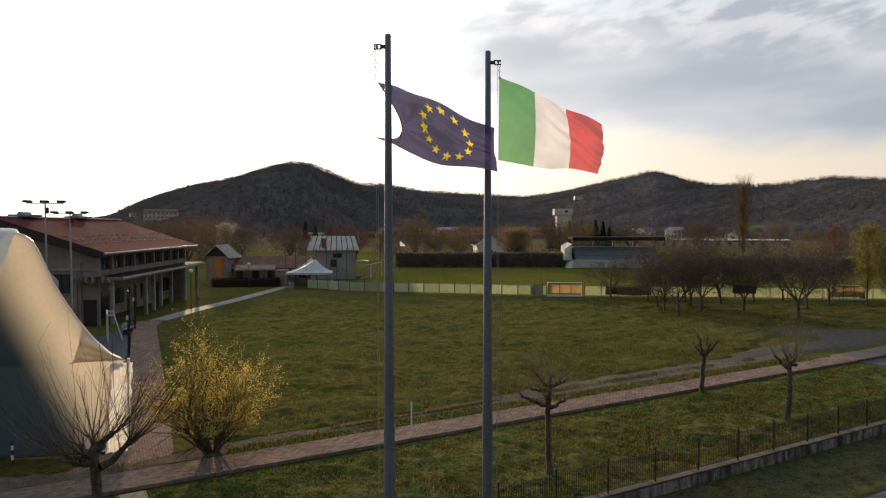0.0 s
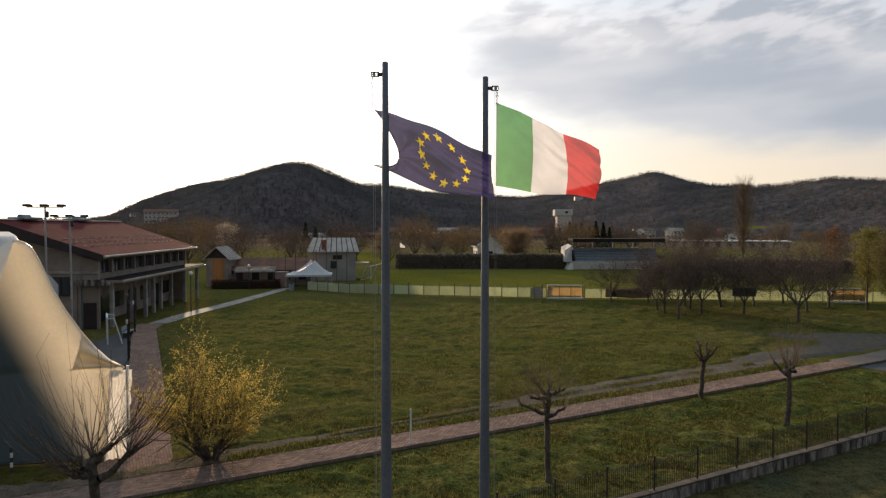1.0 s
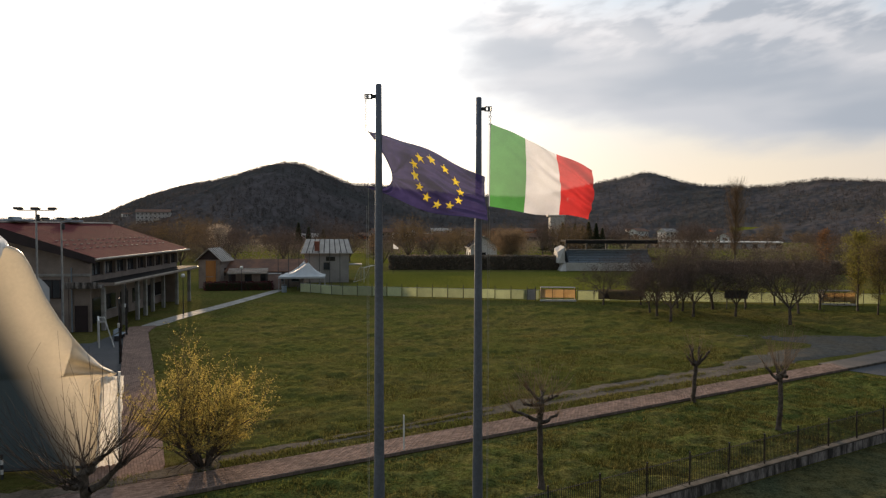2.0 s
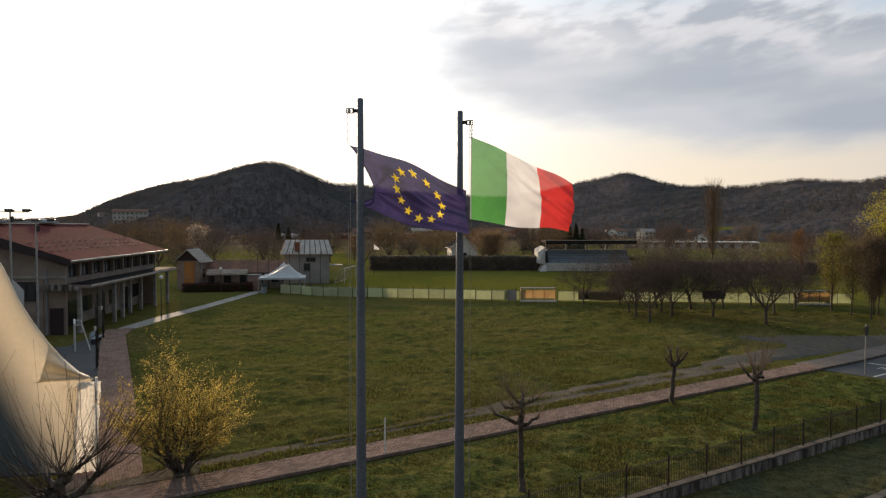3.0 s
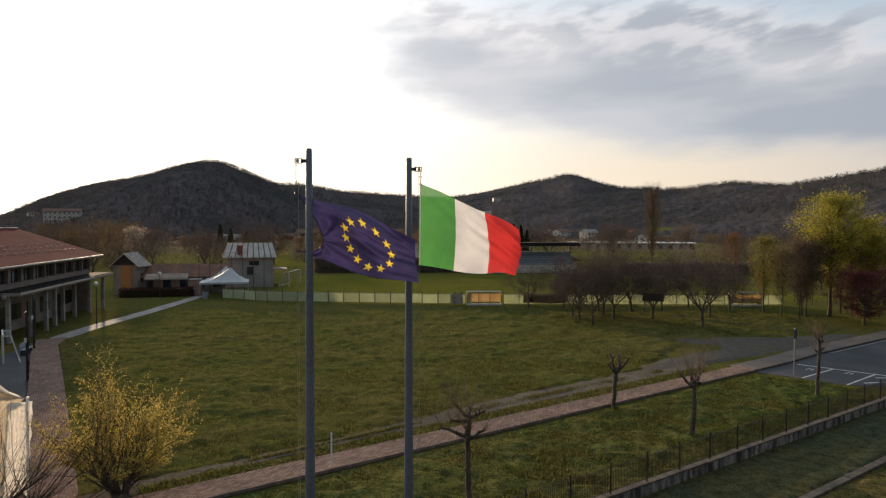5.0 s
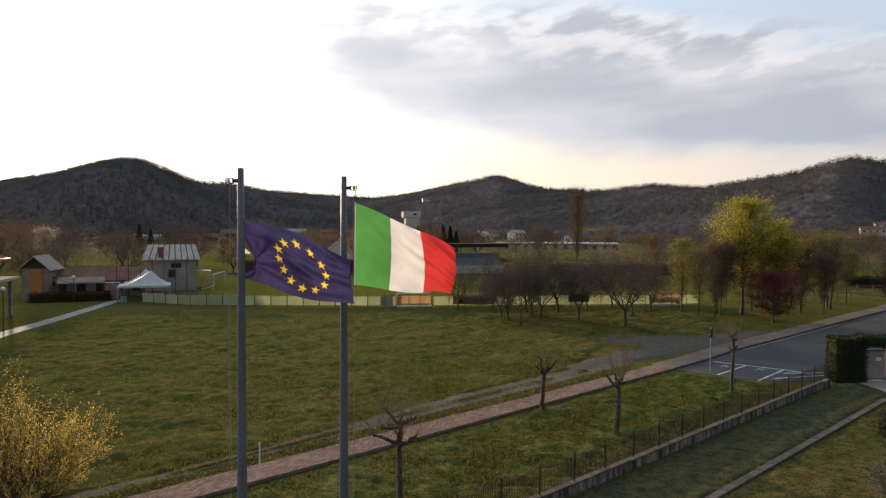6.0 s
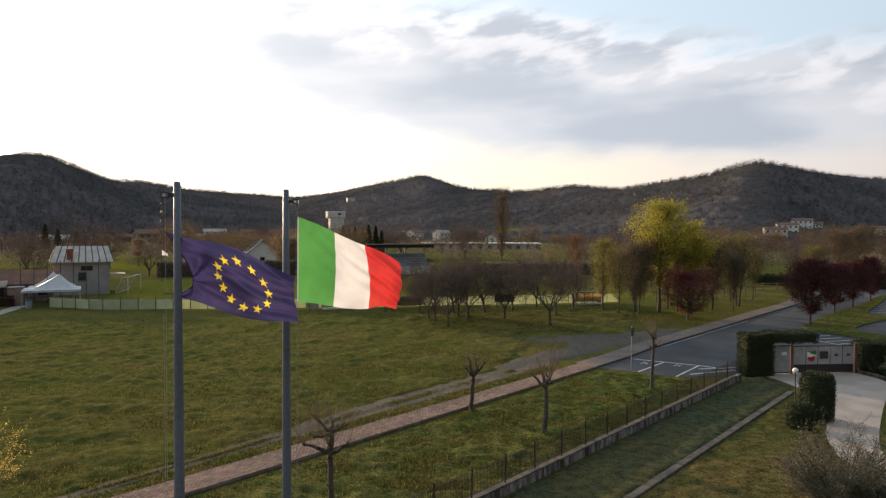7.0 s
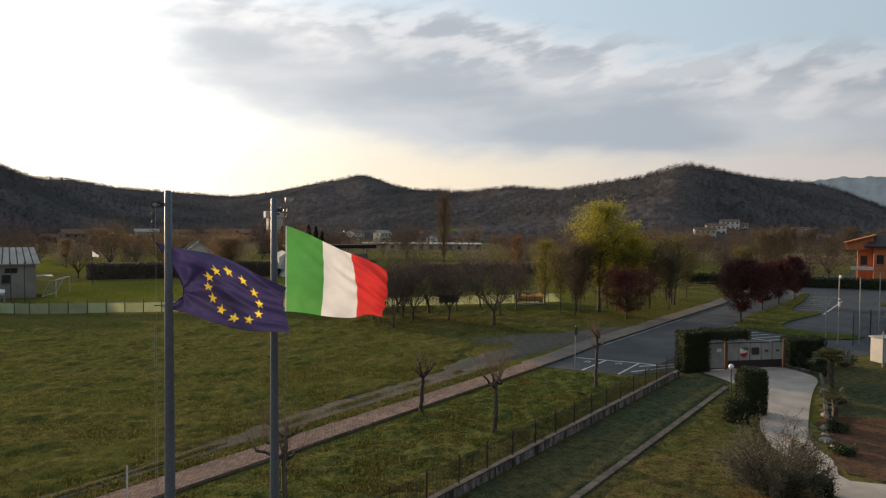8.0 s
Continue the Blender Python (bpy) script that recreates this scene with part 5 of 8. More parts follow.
def blossom_bush(x, y, wide, tall, seed, label):
    """Dark stems that fan out from two stools into fine twigs strung with small pale flowers."""
    rng = np.random.default_rng(seed)
    root = thing("flowering_bush", label, "bush", pose(x, y, 0))
    segs, tips = [], []
    for k in range(24):
        w = 2 * math.pi * (k * 0.382 + rng.uniform(-0.06, 0.06))
        lean = radians(2 + 46 * math.sqrt((k + 0.5) / 24) * rng.uniform(0.85, 1.1))
        L = 1 / math.sqrt((math.sin(lean) / wide) ** 2 + (math.cos(lean) / tall) ** 2) * rng.uniform(0.82, 1.05)
        p = np.array((-0.10 if math.cos(w) < 0.1 else 0.10, 0.0, 0.0)) + np.array((rng.normal() * 0.07, rng.normal() * 0.10, 0))
        d = np.array((math.cos(w) * math.sin(lean) * 0.78 - 0.06, math.sin(w) * math.sin(lean) * 0.78, math.cos(lean)))
        d /= np.linalg.norm(d)
        grow(rng, segs, tips, p, d, L * 0.52, rng.uniform(0.040, 0.062), 3, 4, 0.52, 0.02, 0.66, 0.09)
    # a few tall whips above the rest
    for k in range(26):
        p = np.array((rng.uniform(-1.1, 1.0), rng.uniform(-0.9, 0.9), tall * rng.uniform(0.52, 0.70)))
        reach = tall * rng.uniform(0.24, 0.42) * (1.35 if k < 7 else 1.0)
        for j in range(3):
            q = p + np.array((rng.normal() * 0.06 + 0.10 * p[0], rng.normal() * 0.06 + 0.10 * p[1], reach / 3))
            segs.append((p, q, 0.012 - 0.003 * j, 0.009 - 0.003 * j))
            p = q
    fine = np.array([(*a, *b) for a, b, r0, r1 in segs if r0 < 0.019])
    segs = [(a, b, max(r0, 0.005), max(r1, 0.0035)) for a, b, r0, r1 in segs]
    part("stem_work", segs_mesh("stem_work", segs, M["bark"], 5), M["bark"], root)
    n = 44000
    row = fine[rng.integers(0, len(fine), n)]
    pts = row[:, :3] + (row[:, 3:] - row[:, :3]) * rng.uniform(0, 1.05, (n, 1)) + rng.normal(size=(n, 3)) * 0.03
    pts = pts[pts[:, 2] > 0.30 + 0.52 * np.hypot(pts[:, 0], pts[:, 1])]
    part("blossom", leaves_mesh("blossom", pts, 0.020, M["yellow"], rng), M["yellow"], root, "thin pale yellow flowers along the twigs")
    return root


blossom_bush(-8.75, 25.55, 2.75, 4.5, 31, "large bush with dark stems in thin pale yellow blossom")
wp = thing("marker_post", "thin white painted marker post beside the path", "post", pose(-1.28, 27.35, 0))
part("post", Build().tube([(0, 0, 0), (0, 0, 1.56)], [0.035, 0.033], 10), M["whitepaint"], wp)
part("cap", Build().tube([(0, 0, 1.56), (0, 0, 1.585)], [0.04, 0.02], 10), M["steel"], wp)

for x, y in ((-15.7, 24.6), (-19.0, 23.2)):
    bp = thing("bollard", "short black and white striped bollard", "bollard", pose(x, y, 0), group="bollards")
    for k in range(5):
        part("band", Build().tube([(0, 0, 0.18 * k), (0, 0, 0.18 * (k + 1))], [0.05, 0.05], 10), M["whitepaint"] if k % 2 else M["darkmetal"], bp)

slab_ = thing("manhole_slab", "worn square concrete cover slab in the grass", "slab", pose(-9.85, 21.35, -0.04, 0, 0, 30))
part("slab", Build().box(0, 0, 0.10, 0.75, 0.75, 0.12, 0, 0.015), M["coping"], slab_)
part("rim", Build().box(0, -0.40, 0.08, 0.88, 0.05, 0.12).box(0, 0.40, 0.08, 0.88, 0.05, 0.12).box(-0.415, 0, 0.08, 0.05, 0.74, 0.12).box(0.415, 0, 0.08, 0.05, 0.74, 0.12), M["coping"], slab_)


# ---- white membrane hall ----
HALL = pose(-12.1, 26.0, 0, 0, 0, 33.0)      # local x runs along the side path's cross line, y along its length


def hall_edge(z):
    """How far the free edge stands back from the corner mast at height z."""
    if z < 3.5:
        return float(np.interp(z, (0, 3.2, 3.5), (0.76, 0.52, 0.0)))
    return float(np.interp(z, (3.5, 3.8, 4.3, 4.95, 5.7, 6.55, 7.7, 8.2, 8.42, 8.5), (0.0, 0.50, 0.97, 1.43, 1.88, 2.32, 2.76, 3.02, 3.28, 3.6)))


W_, L2 = 22.0, 30.0


def nose_top(q):
    """Height of the crest of the end skin, q metres in from its free edge."""
    return float(np.interp(q, (0, 0.15, 0.3, 0.45, 0.6, 0.85, 1.1, 1.55, 2.2, 3.0, 4.5, 9.5), (8.46, 8.45, 8.41, 8.33, 8.22, 7.95, 7.60, 6.95, 6.25, 5.8, 5.4, 5.0)))


def nose_point(u, v):
    """The end skin: u runs in from its free edge, v up to the crest; it curls round to the flank at the edge."""
    q = 9.5 * u ** 1.7
    top = nose_top(q)
    z = 0.04 + (top - 0.04) * v
    e = hall_edge(z) * (math.exp(-0.9 * q) if z < 3.5 else 1.0)
    s = e + q
    R = 1.5 + 1.4 * (1 - z / 8.5)
    k = R - min(q, R)
    curl = (R - math.sqrt(max(R * R - k * k, 0.0))) * (0.35 + 0.65 * float(smooth01((z - 3.2) / 1.4)))
    curl *= 0.45 * float(smooth01((z - 2.6) / 1.2))
    y = curl + 0.42 * q * (1 - 0.35 * z / 8.5) + 0.10 * e
    # vertical pleats gathered at the mast, and folds drawn to its head
    y -= 0.15 * math.sin(q * 27) * math.exp(-q * 2.0) * (1 - float(smooth01((z - 3.1) / 0.5)))
    d = math.hypot(s, z - 3.45)
    ang = math.atan2(z - 3.45, s)
    y -= 0.17 * math.sin(ang * 15) * math.exp(-((d - 1.0) / 0.8) ** 2) * float(smooth01(ang / 0.15)) * float(smooth01((1.35 - ang) / 0.3))
    return (-s, y, z)


def main_skin(u, v):
    """The broad rounded roof that rises behind the crest of the end skin."""
    x, y0, z0 = nose_point(u, 1.0)
    if v < 0.5:
        a = v * math.pi
        return (x - 0.05 * v, y0 + 0.03 + 3.2 * (1 - math.cos(a)), z0 - 0.03 + (8.62 - z0) * math.sin(a))
    return (x - 0.025, y0 + 3.23 + (L2 - y0 - 3.3) * (2 * v - 1), 8.59)


def flank_point(u, v, far=False):
    z = 8.46 * math.sin(v * math.pi / 2)
    x = -(5.4 + 0.5 * (z / 8.46) ** 2)
    y = 1.6 + (L2 - 1.6) * u
    return (-W_ - x, y, z) if far else (x, y, z)


hall = thing("membrane_hall", "large pale membrane sports hall with shade painted on its end", "sports hall", HALL)
# the dark side of the end skin is shade painted into its material
part("end_skin", Build().grid(nose_point, 150, 90), M["shadedskin"], hall, "cream membrane with shade painted in, darker away from its free edge", True)
part("main_skin", Build().grid(main_skin, 60, 60), M["whitepvc"], hall, "blue-white roof skin", True)
part("flank_skin", Build().grid(flank_point, 60, 40), M["whitepvc"], hall, "", True)
part("far_skin", Build().grid(lambda u, v: flank_point(u, v, True), 40, 24), M["whitepvc"], hall, "", True)
part("back_curtain", Build().grid(lambda u, v: (-0.4 - (W_ - 0.8) * u, L2 - 0.05, v * 8.6 * math.sin(math.pi * (0.04 + 0.92 * u)) ** 0.3), 60, 8), M["whitepvc"], hall, "", True)


def shade_layer_point(u, v):
    """Unseen cloth, added to shade the skin above the mast, gathered towards its head."""
    s_ = 0.03 + 1.87 * u
    lo = 3.53 + 0.06 * math.sin(math.pi * u)
    hi = max(min(float(np.interp(s_, (0, 0.5, 0.97, 1.43, 1.88), (3.52, 3.8, 4.3, 4.95, 5.7))), 4.75 - (s_ - 1.45) * 3.6), lo + 0.02)
    z = lo + (hi - lo) * v
    q = max(s_ - hall_edge(z), 0.01)
    x, y, zz = nose_point((q / 9.5) ** (1 / 1.7), (z - 0.04) / (nose_top(q) - 0.04))
    return (x, y + 0.10 + 0.05 * math.sin(22 * v + 2 * u), zz)


# hidden behind the skin, added only to cast the dark patch above the mast
part("gusset", Build().grid(shade_layer_point, 30, 24), M["shadepvc"], hall, "unseen cloth added behind the skin to shade it above the mast", True)
part("corner_mast", Build().tube([(0.05, 0.12, 0), (0.05, 0.12, 3.6)], [0.05, 0.05], 12), M["whitepaint"], hall)
part("edge_strip", Build().grid(lambda u, v: (-0.60 - 0.26 * (1 - v) + 0.76 * u + 0.02 * math.sin(v * 31), -0.05 - 0.20 * u - 0.07 * math.sin(21 * u + 0.8 * math.sin(v * 9)) - 0.025 * math.sin(v * 46 + 3 * u), 0.05 + 3.46 * v), 48, 90), M["stripcloth"], hall, "white pleated edge strip", True)
for k in range(16):
    z = 0.2 + 0.21 * k
    part("lacing", Build().tube([(0.10 - 0.26 * (1 - z / 3.5), 0.0, z), (-0.14 - 0.26 * (1 - z / 3.5), -0.10, z + 0.1)], [0.014, 0.014], 5), M["whitepaint"], hall)
part("ground_tube", Build().tube([Vector(nose_point(k / 30, 0)) + Vector((0, -0.06, 0.05)) for k in range(31)], [0.06] * 31, 8), M["darkmetal"], hall)
for k in range(6):
    part("tie_rope", Build().tube([(-5.35, 2.0 + k * 4.6, 3.4), (-3.9, 2.0 + k * 4.6, 0.02)], [0.018, 0.018], 6), M["rope"], hall)


# ---- school ----
SCHOOL = pose(-30.05, 59.4, 0, 0, 0, 3.65)    # local y along the arcade, -x into the building
school = thing("school", "two-storey grey school with a long dark red pitched roof and arcade", "school", SCHOOL)
L_ = 24.6
RIDGE_D, RIDGE_Z, EAVE_Z = 8.35, 9.32, 6.26


def slope_z(d):
    """Height of the roof over d metres into the building."""
    return RIDGE_Z - (RIDGE_Z - EAVE_Z) * abs(d - RIDGE_D) / (RIDGE_D + 0.9)


def roof_slab(sign):
    b = Build()
    d0, d1 = (-0.9, RIDGE_D) if sign > 0 else (RIDGE_D, 2 * RIDGE_D + 0.9)
    vs = []
    for t in (0.0, 0.22):
        for d, y in ((d0, -1.1), (d0, L_ + 1.1), (d1, L_ + 1.1), (d1, -1.1)):
            vs.append((-d, y, slope_z(d) + t))
    return b.add(vs, [(3, 2, 1, 0), (4, 5, 6, 7), (0, 1, 5, 4), (1, 2, 6, 5), (2, 3, 7, 6), (3, 0, 4, 7)])


roof_a = part("roof", roof_slab(1), M["rooftile"], school, "dark red sheet roof")
part("roof", roof_slab(-1), M["rooftile"], school, "dark red sheet roof")
for k in range(40):
    y = -0.9 + k * (L_ + 1.8) / 39
    part("roof_seam", Build().add([(0.92, y - 0.02, slope_z(-0.9) + 0.225), (0.92, y + 0.02, slope_z(-0.9) + 0.225), (-RIDGE_D, y + 0.02, RIDGE_Z + 0.225), (-RIDGE_D, y - 0.02, RIDGE_Z + 0.225),
                                   (0.92, y, slope_z(-0.9) + 0.245), (-RIDGE_D, y, RIDGE_Z + 0.245)], [(0, 4, 5, 3), (4, 1, 2, 5), (0, 1, 4), (3, 5, 2)]), M["rooftile"], roof_a)
for row in range(3):
    for k in range(17):
        d = 1.3 + row * 1.0
        part("snow_guard", Build().box(-d, 0.6 + k * 1.4 + 0.35 * row, slope_z(d) + 0.265, 0.04, 0.62, 0.06, 0, 0.01), M["metalroof"], roof_a)
part("gutter", Build().tube([(0.98, -1.1, EAVE_Z + 0.1), (0.98, L_ + 1.1, EAVE_Z + 0.1)], [0.10, 0.10], 10), M["metalroof"], school, "pale metal gutter")
part("fascia", Build().add([(0.9, -1.12, EAVE_Z - 0.25), (0.9, -1.12, EAVE_Z + 0.24), (-RIDGE_D, -1.12, RIDGE_Z + 0.24), (-RIDGE_D, -1.12, RIDGE_Z - 0.9), (-RIDGE_D * 2 - 0.9, -1.12, EAVE_Z + 0.24), (-RIDGE_D * 2 - 0.9, -1.12, EAVE_Z - 0.25)]
                           + [(0.9, -1.0, EAVE_Z - 0.25), (0.9, -1.0, EAVE_Z + 0.24), (-RIDGE_D, -1.0, RIDGE_Z + 0.24), (-RIDGE_D, -1.0, RIDGE_Z - 0.9), (-RIDGE_D * 2 - 0.9, -1.0, EAVE_Z + 0.24), (-RIDGE_D * 2 - 0.9, -1.0, EAVE_Z - 0.25)],
                           [(0, 3, 2, 1), (3, 5, 4, 2), (6, 7, 8, 9), (9, 8, 10, 11), (0, 6, 9, 3), (3, 9, 11, 5), (0, 1, 7, 6)]), M["fascia"], school, "deep dark verge board")
part("ridge_cap", Build().box(-RIDGE_D, L_ / 2, RIDGE_Z + 0.26, 0.5, L_ + 2, 0.14, 0, 0.04), M["metalroof"], school, "pale ridge cap")
for y in (4.4, 14.8):
    part("roof_vent", Build().box(-RIDGE_D, y, RIDGE_Z + 0.40, 1.5, 3.2, 0.22, 0, 0.08).tube([(-RIDGE_D, y - 1.0, RIDGE_Z + 0.52), (-RIDGE_D, y + 0.6, RIDGE_Z + 0.52)], [0.24, 0.24], 12), M["bluegrey"], school, "rounded grey roof vent")
# gable wall towards the court
part("gable_wall", Build().add([(0, 0, 0), (0, 0, 5.9), (-RIDGE_D, 0, 8.7), (-2 * RIDGE_D, 0, 5.9), (-2 * RIDGE_D, 0, 0), (0, 0.35, 0), (0, 0.35, 5.9), (-RIDGE_D, 0.35, 8.7), (-2 * RIDGE_D, 0.35, 5.9), (-2 * RIDGE_D, 0.35, 0)],
                               [(0, 1, 2, 3, 4), (9, 8, 7, 6, 5), (0, 5, 6, 1), (4, 3, 8, 9)]), M["plaster"], school)
part("string_course", Build().box(-RIDGE_D, -0.06, 4.95, 2 * RIDGE_D + 0.1, 0.14, 0.24, 0, 0.03), M["concrete"], school)
for d in (1.95, 6.0, 10.0):
    wn = part("window", Build().box(-d - 1.2, -0.02, 3.75, 1.3, 0.06, 1.5, 0, 0.01), M["glass"], school)
    part("window_frame", Build().box(-d - 1.2, -0.06, 4.53, 1.5, 0.08, 0.08).box(-d - 1.2, -0.06, 2.97, 1.5, 0.12, 0.08).box(-d - 1.89, -0.06, 3.75, 0.08, 0.08, 1.6).box(-d - 0.51, -0.06, 3.75, 0.08, 0.08, 1.6).box(-d - 1.2, -0.06, 3.75, 0.06, 0.08, 1.5), M["fascia"], wn)
for d in (1.8, 4.4, 7.0, 9.6):
    part("panel_joint", Build().box(-d, -0.012, 2.4, 0.03, 0.02, 4.6), M["fascia"], school)
part("downpipe", Build().tube([(-1.5, -0.1, 0), (-1.5, -0.1, 5.6)], [0.06, 0.06], 8), M["bluegrey"], school)
part("door", Build().box(-0.75, -0.03, 1.15, 1.1, 0.08, 2.3, 0, 0.02), M["fascia"], school, "dark entrance door")
part("balcony", Build().box(-0.2, -0.7, 4.0, 2.8, 1.4, 0.26, 0, 0.03).box(-0.2, -1.35, 4.25, 2.8, 0.12, 0.36, 0, 0.02), M["stone"], school, "mossy concrete balcony")
# arcade, slab and upper floor
part("back_wall", Build().box(-2.2, L_ / 2 + 0.2, 1.97, 0.3, L_ - 0.4, 3.94), M["plaster"], school)
slab = part("canopy", Build().box(-0.1, L_ / 2 + 1.0, 4.10, 3.9, L_ + 1.0, 0.30, 0, 0.03), M["plaster"], school, "long projecting concrete canopy")
part("canopy_felt", Build().box(0.80, L_ / 2 + 1.0, 4.285, 2.05, L_ + 0.9, 0.06, 0, 0.01), M["blackroof"], slab, "dark roofing felt")
part("canopy_edge", Build().box(1.88, L_ / 2 + 1.0, 4.16, 0.06, L_ + 1.0, 0.14, 0, 0.01), M["metalroof"], slab)
for k in range(8):
    part("column", Build().box(0.75 + 0.5 * math.sin(k * 1.05), 0.9 + k * 3.4, 1.97, 0.34, 0.34, 3.94, 0, 0.03), M["concrete"], school)
for k in range(7):
    y = 2.6 + k * 3.4
    if k % 2:
        part("ground_door", Build().box(-2.02, y, 1.2, 0.08, 2.0, 2.4, 0, 0.02), M["glass"], school, "dark glazed door")
    else:
        wn = part("ground_window", Build().box(-2.02, y, 1.75, 0.08, 2.2, 1.5, 0, 0.02), M["glass"], school)
        part("sill", Build().box(-1.96, y, 0.97, 0.2, 2.4, 0.07, 0, 0.01), M["concrete"], wn)
part("upper_wall", Build().box(-0.35, L_ / 2 + 0.2, 4.54, 0.3, L_ - 0.4, 0.56).box(-0.35, L_ / 2 + 0.2, 6.15, 0.3, L_ - 0.4, 0.35), M["plaster"], school)
for k in range(10):
    y = 0.5 + k * (L_ - 0.6) / 9
    part("pier", Build().box(-0.28, y, 5.4, 0.42, 0.30, 1.25, 0, 0.02), M["plaster"], school)
    if k < 9:
        wn = part("window", Build().box(-0.42, y + 1.33, 5.4, 0.08, 2.3, 1.18), M["glass"], school)
        part("window_frame", Build().box(-0.36, y + 1.33, 5.4, 0.06, 0.07, 1.18).box(-0.36, y + 1.33, 4.84, 0.1, 2.3, 0.07).box(-0.36, y + 1.33, 5.95, 0.06, 2.3, 0.06), M["fascia"], wn)
part("end_wall", Build().box(-RIDGE_D, L_ - 0.15, 2.9, 2 * RIDGE_D - 0.4, 0.3, 5.8), M["plaster"], school)
part("back_facade", Build().box(-2 * RIDGE_D + 0.15, L_ / 2, 2.9, 0.3, L_ - 0.7, 5.8), M["plaster"], school)


# ---- court furniture ----
def floodlight(x, y, top, lamps, label):
    f = thing("floodlight_mast", label, "floodlight", pose(x, y, 0, 0, 0, 15), group="court floodlights")
    part("mast", Build().tube([(0, 0, 0), (0, 0, 4), (0, 0, top)], [0.10, 0.085, 0.055], 12), M["steel"], f)
    part("cross_arm", Build().box(0, 0, top - 0.02, 2.2, 0.08, 0.08, 0, 0.01), M["steel"], f)
    for k in range(lamps):
        xx = -1.0 + 2.0 * k / max(1, lamps - 1)
        lp = part("lamp", Build().box(xx, -0.12, top + 0.10, 0.52, 0.42, 0.16, 0, 0.04), M["darkmetal"], f)
        part("lamp_glass", Build().box(xx, -0.14, top + 0.012, 0.42, 0.32, 0.012), M["globe"], lp)
    lp = part("lamp", Build().box(0.16, -0.2, top - 0.5, 0.22, 0.3, 0.42, 20, 0.04), M["darkmetal"], f)
    return f


floodlight(-26.2, 45.0, 10.25, 3, "tall grey floodlight mast with three lamps")
floodlight(-27.3, 50.0, 9.65, 3, "grey floodlight mast standing before the school wall")


def goal(x, y, rz, w, h, d, label, r=0.05):
    g = thing("goal", label, "goal", pose(x, y, 0, 0, 0, rz), group="goals")
    for s in (-1, 1):
        part("post", Build().tube([(s * w / 2, 0, 0), (s * w / 2, 0, h)], [r, r], 10), M["whitepaint"], g)
        part("stanchion", Build().tube([(s * w / 2, 0, h - r), (s * w / 2, d * 0.45, h - r), (s * w / 2, d, 0.04)], [r * 0.6] * 3, 8), M["whitepaint"], g)
    part("crossbar", Build().tube([(-w / 2 - r, 0, h), (w / 2 + r, 0, h)], [r, r], 10), M["whitepaint"], g)
    part("ground_bar", Build().tube([(-w / 2, d, 0.04), (w / 2, d, 0.04)], [r * 0.6] * 2, 8), M["whitepaint"], g)
    net = []
    for k in range(int(w / 0.3) + 1):
        xx = -w / 2 + k * w / int(w / 0.3)
        net += [((xx, 0, h), (xx, d * 0.45, h - 0.08), 0.006, 0.006), ((xx, d * 0.45, h - 0.08), (xx, d, 0.04), 0.006, 0.006)]
    for k in range(8):
        t = k / 7
        net.append(((-w / 2, d * (0.45 + 0.55 * t), h * (1 - t)), (w / 2, d * (0.45 + 0.55 * t), h * (1 - t)), 0.006, 0.006))
    part("net", segs_mesh("net", net, M["net"], 3), M["net"], g)
    return g


goal(-26.0, 52.6, -63, 3.0, 2.05, 1.0, "small white handball goal with a sagging net", 0.06)
goal(-11.4, 116.6, 81, 7.32, 2.44, 1.8, "full-size white football goal on the pitch", 0.055)
for x, y in ((-21.1, 45.5), (-25.9, 57.0)):
    np_ = thing("net_post", "tall dark post of the court fence with gathered netting", "post", pose(x, y, 0), group="court fence posts")
    part("post", Build().tube([(0, 0, 0), (0, 0, 4.4)], [0.055, 0.05], 10), M["darkmetal"], np_)
    part("gathered_net", Build().tube([(0.10 + 0.03 * math.sin(5 * k), -0.05 + 0.03 * math.cos(7 * k), 0.15 + 0.26 * k) for k in range(16)], [0.07 + 0.025 * math.sin(3.7 * k) for k in range(16)], 9), M["iron"], np_, "bunched dark netting")
    part("bracket", Build().box(0.0, -0.1, 2.6, 0.12, 0.16, 0.3, 0, 0.02), M["whitepaint"], np_)
for x, y, h in ((-26.45, 71.4, 3.85), (-27.5, 96.5, 3.2)):
    sl = thing("globe_lamp", "slim path lamp with a white globe", "street lamp", pose(x, y, 0), group="globe lamps")
    part("post", Build().tube([(0, 0, 0), (0, 0, 0.5), (0, 0, 0.52), (0, 0, h)], [0.07, 0.07, 0.045, 0.04], 10), M["darkmetal"], sl)
    part("globe", Build().grid(lambda u, v, h=h: (0.22 * math.cos(6.2832 * u) * math.sin(math.pi * v), 0.22 * math.sin(6.2832 * u) * math.sin(math.pi * v), h + 0.2 - 0.22 * math.cos(math.pi * v)), 16, 10), M["globe"], sl, "", True)
part_bench = thing("bench", "grey metal bench beside the school", "bench", pose(-25.6, 55.2, 0, 0, 0, 10))
part("seat", Build().box(0, 0, 0.45, 0.45, 1.8, 0.06, 0, 0.01), M["bluegrey"], part_bench)
part("backrest", Build().box(-0.22, 0, 0.75, 0.05, 1.8, 0.35, 0, 0.01), M["bluegrey"], part_bench)
for y in (-0.75, 0.75):
    part("leg", Build().box(0, y, 0.21, 0.4, 0.06, 0.42, 0, 0.01), M["darkmetal"], part_bench)


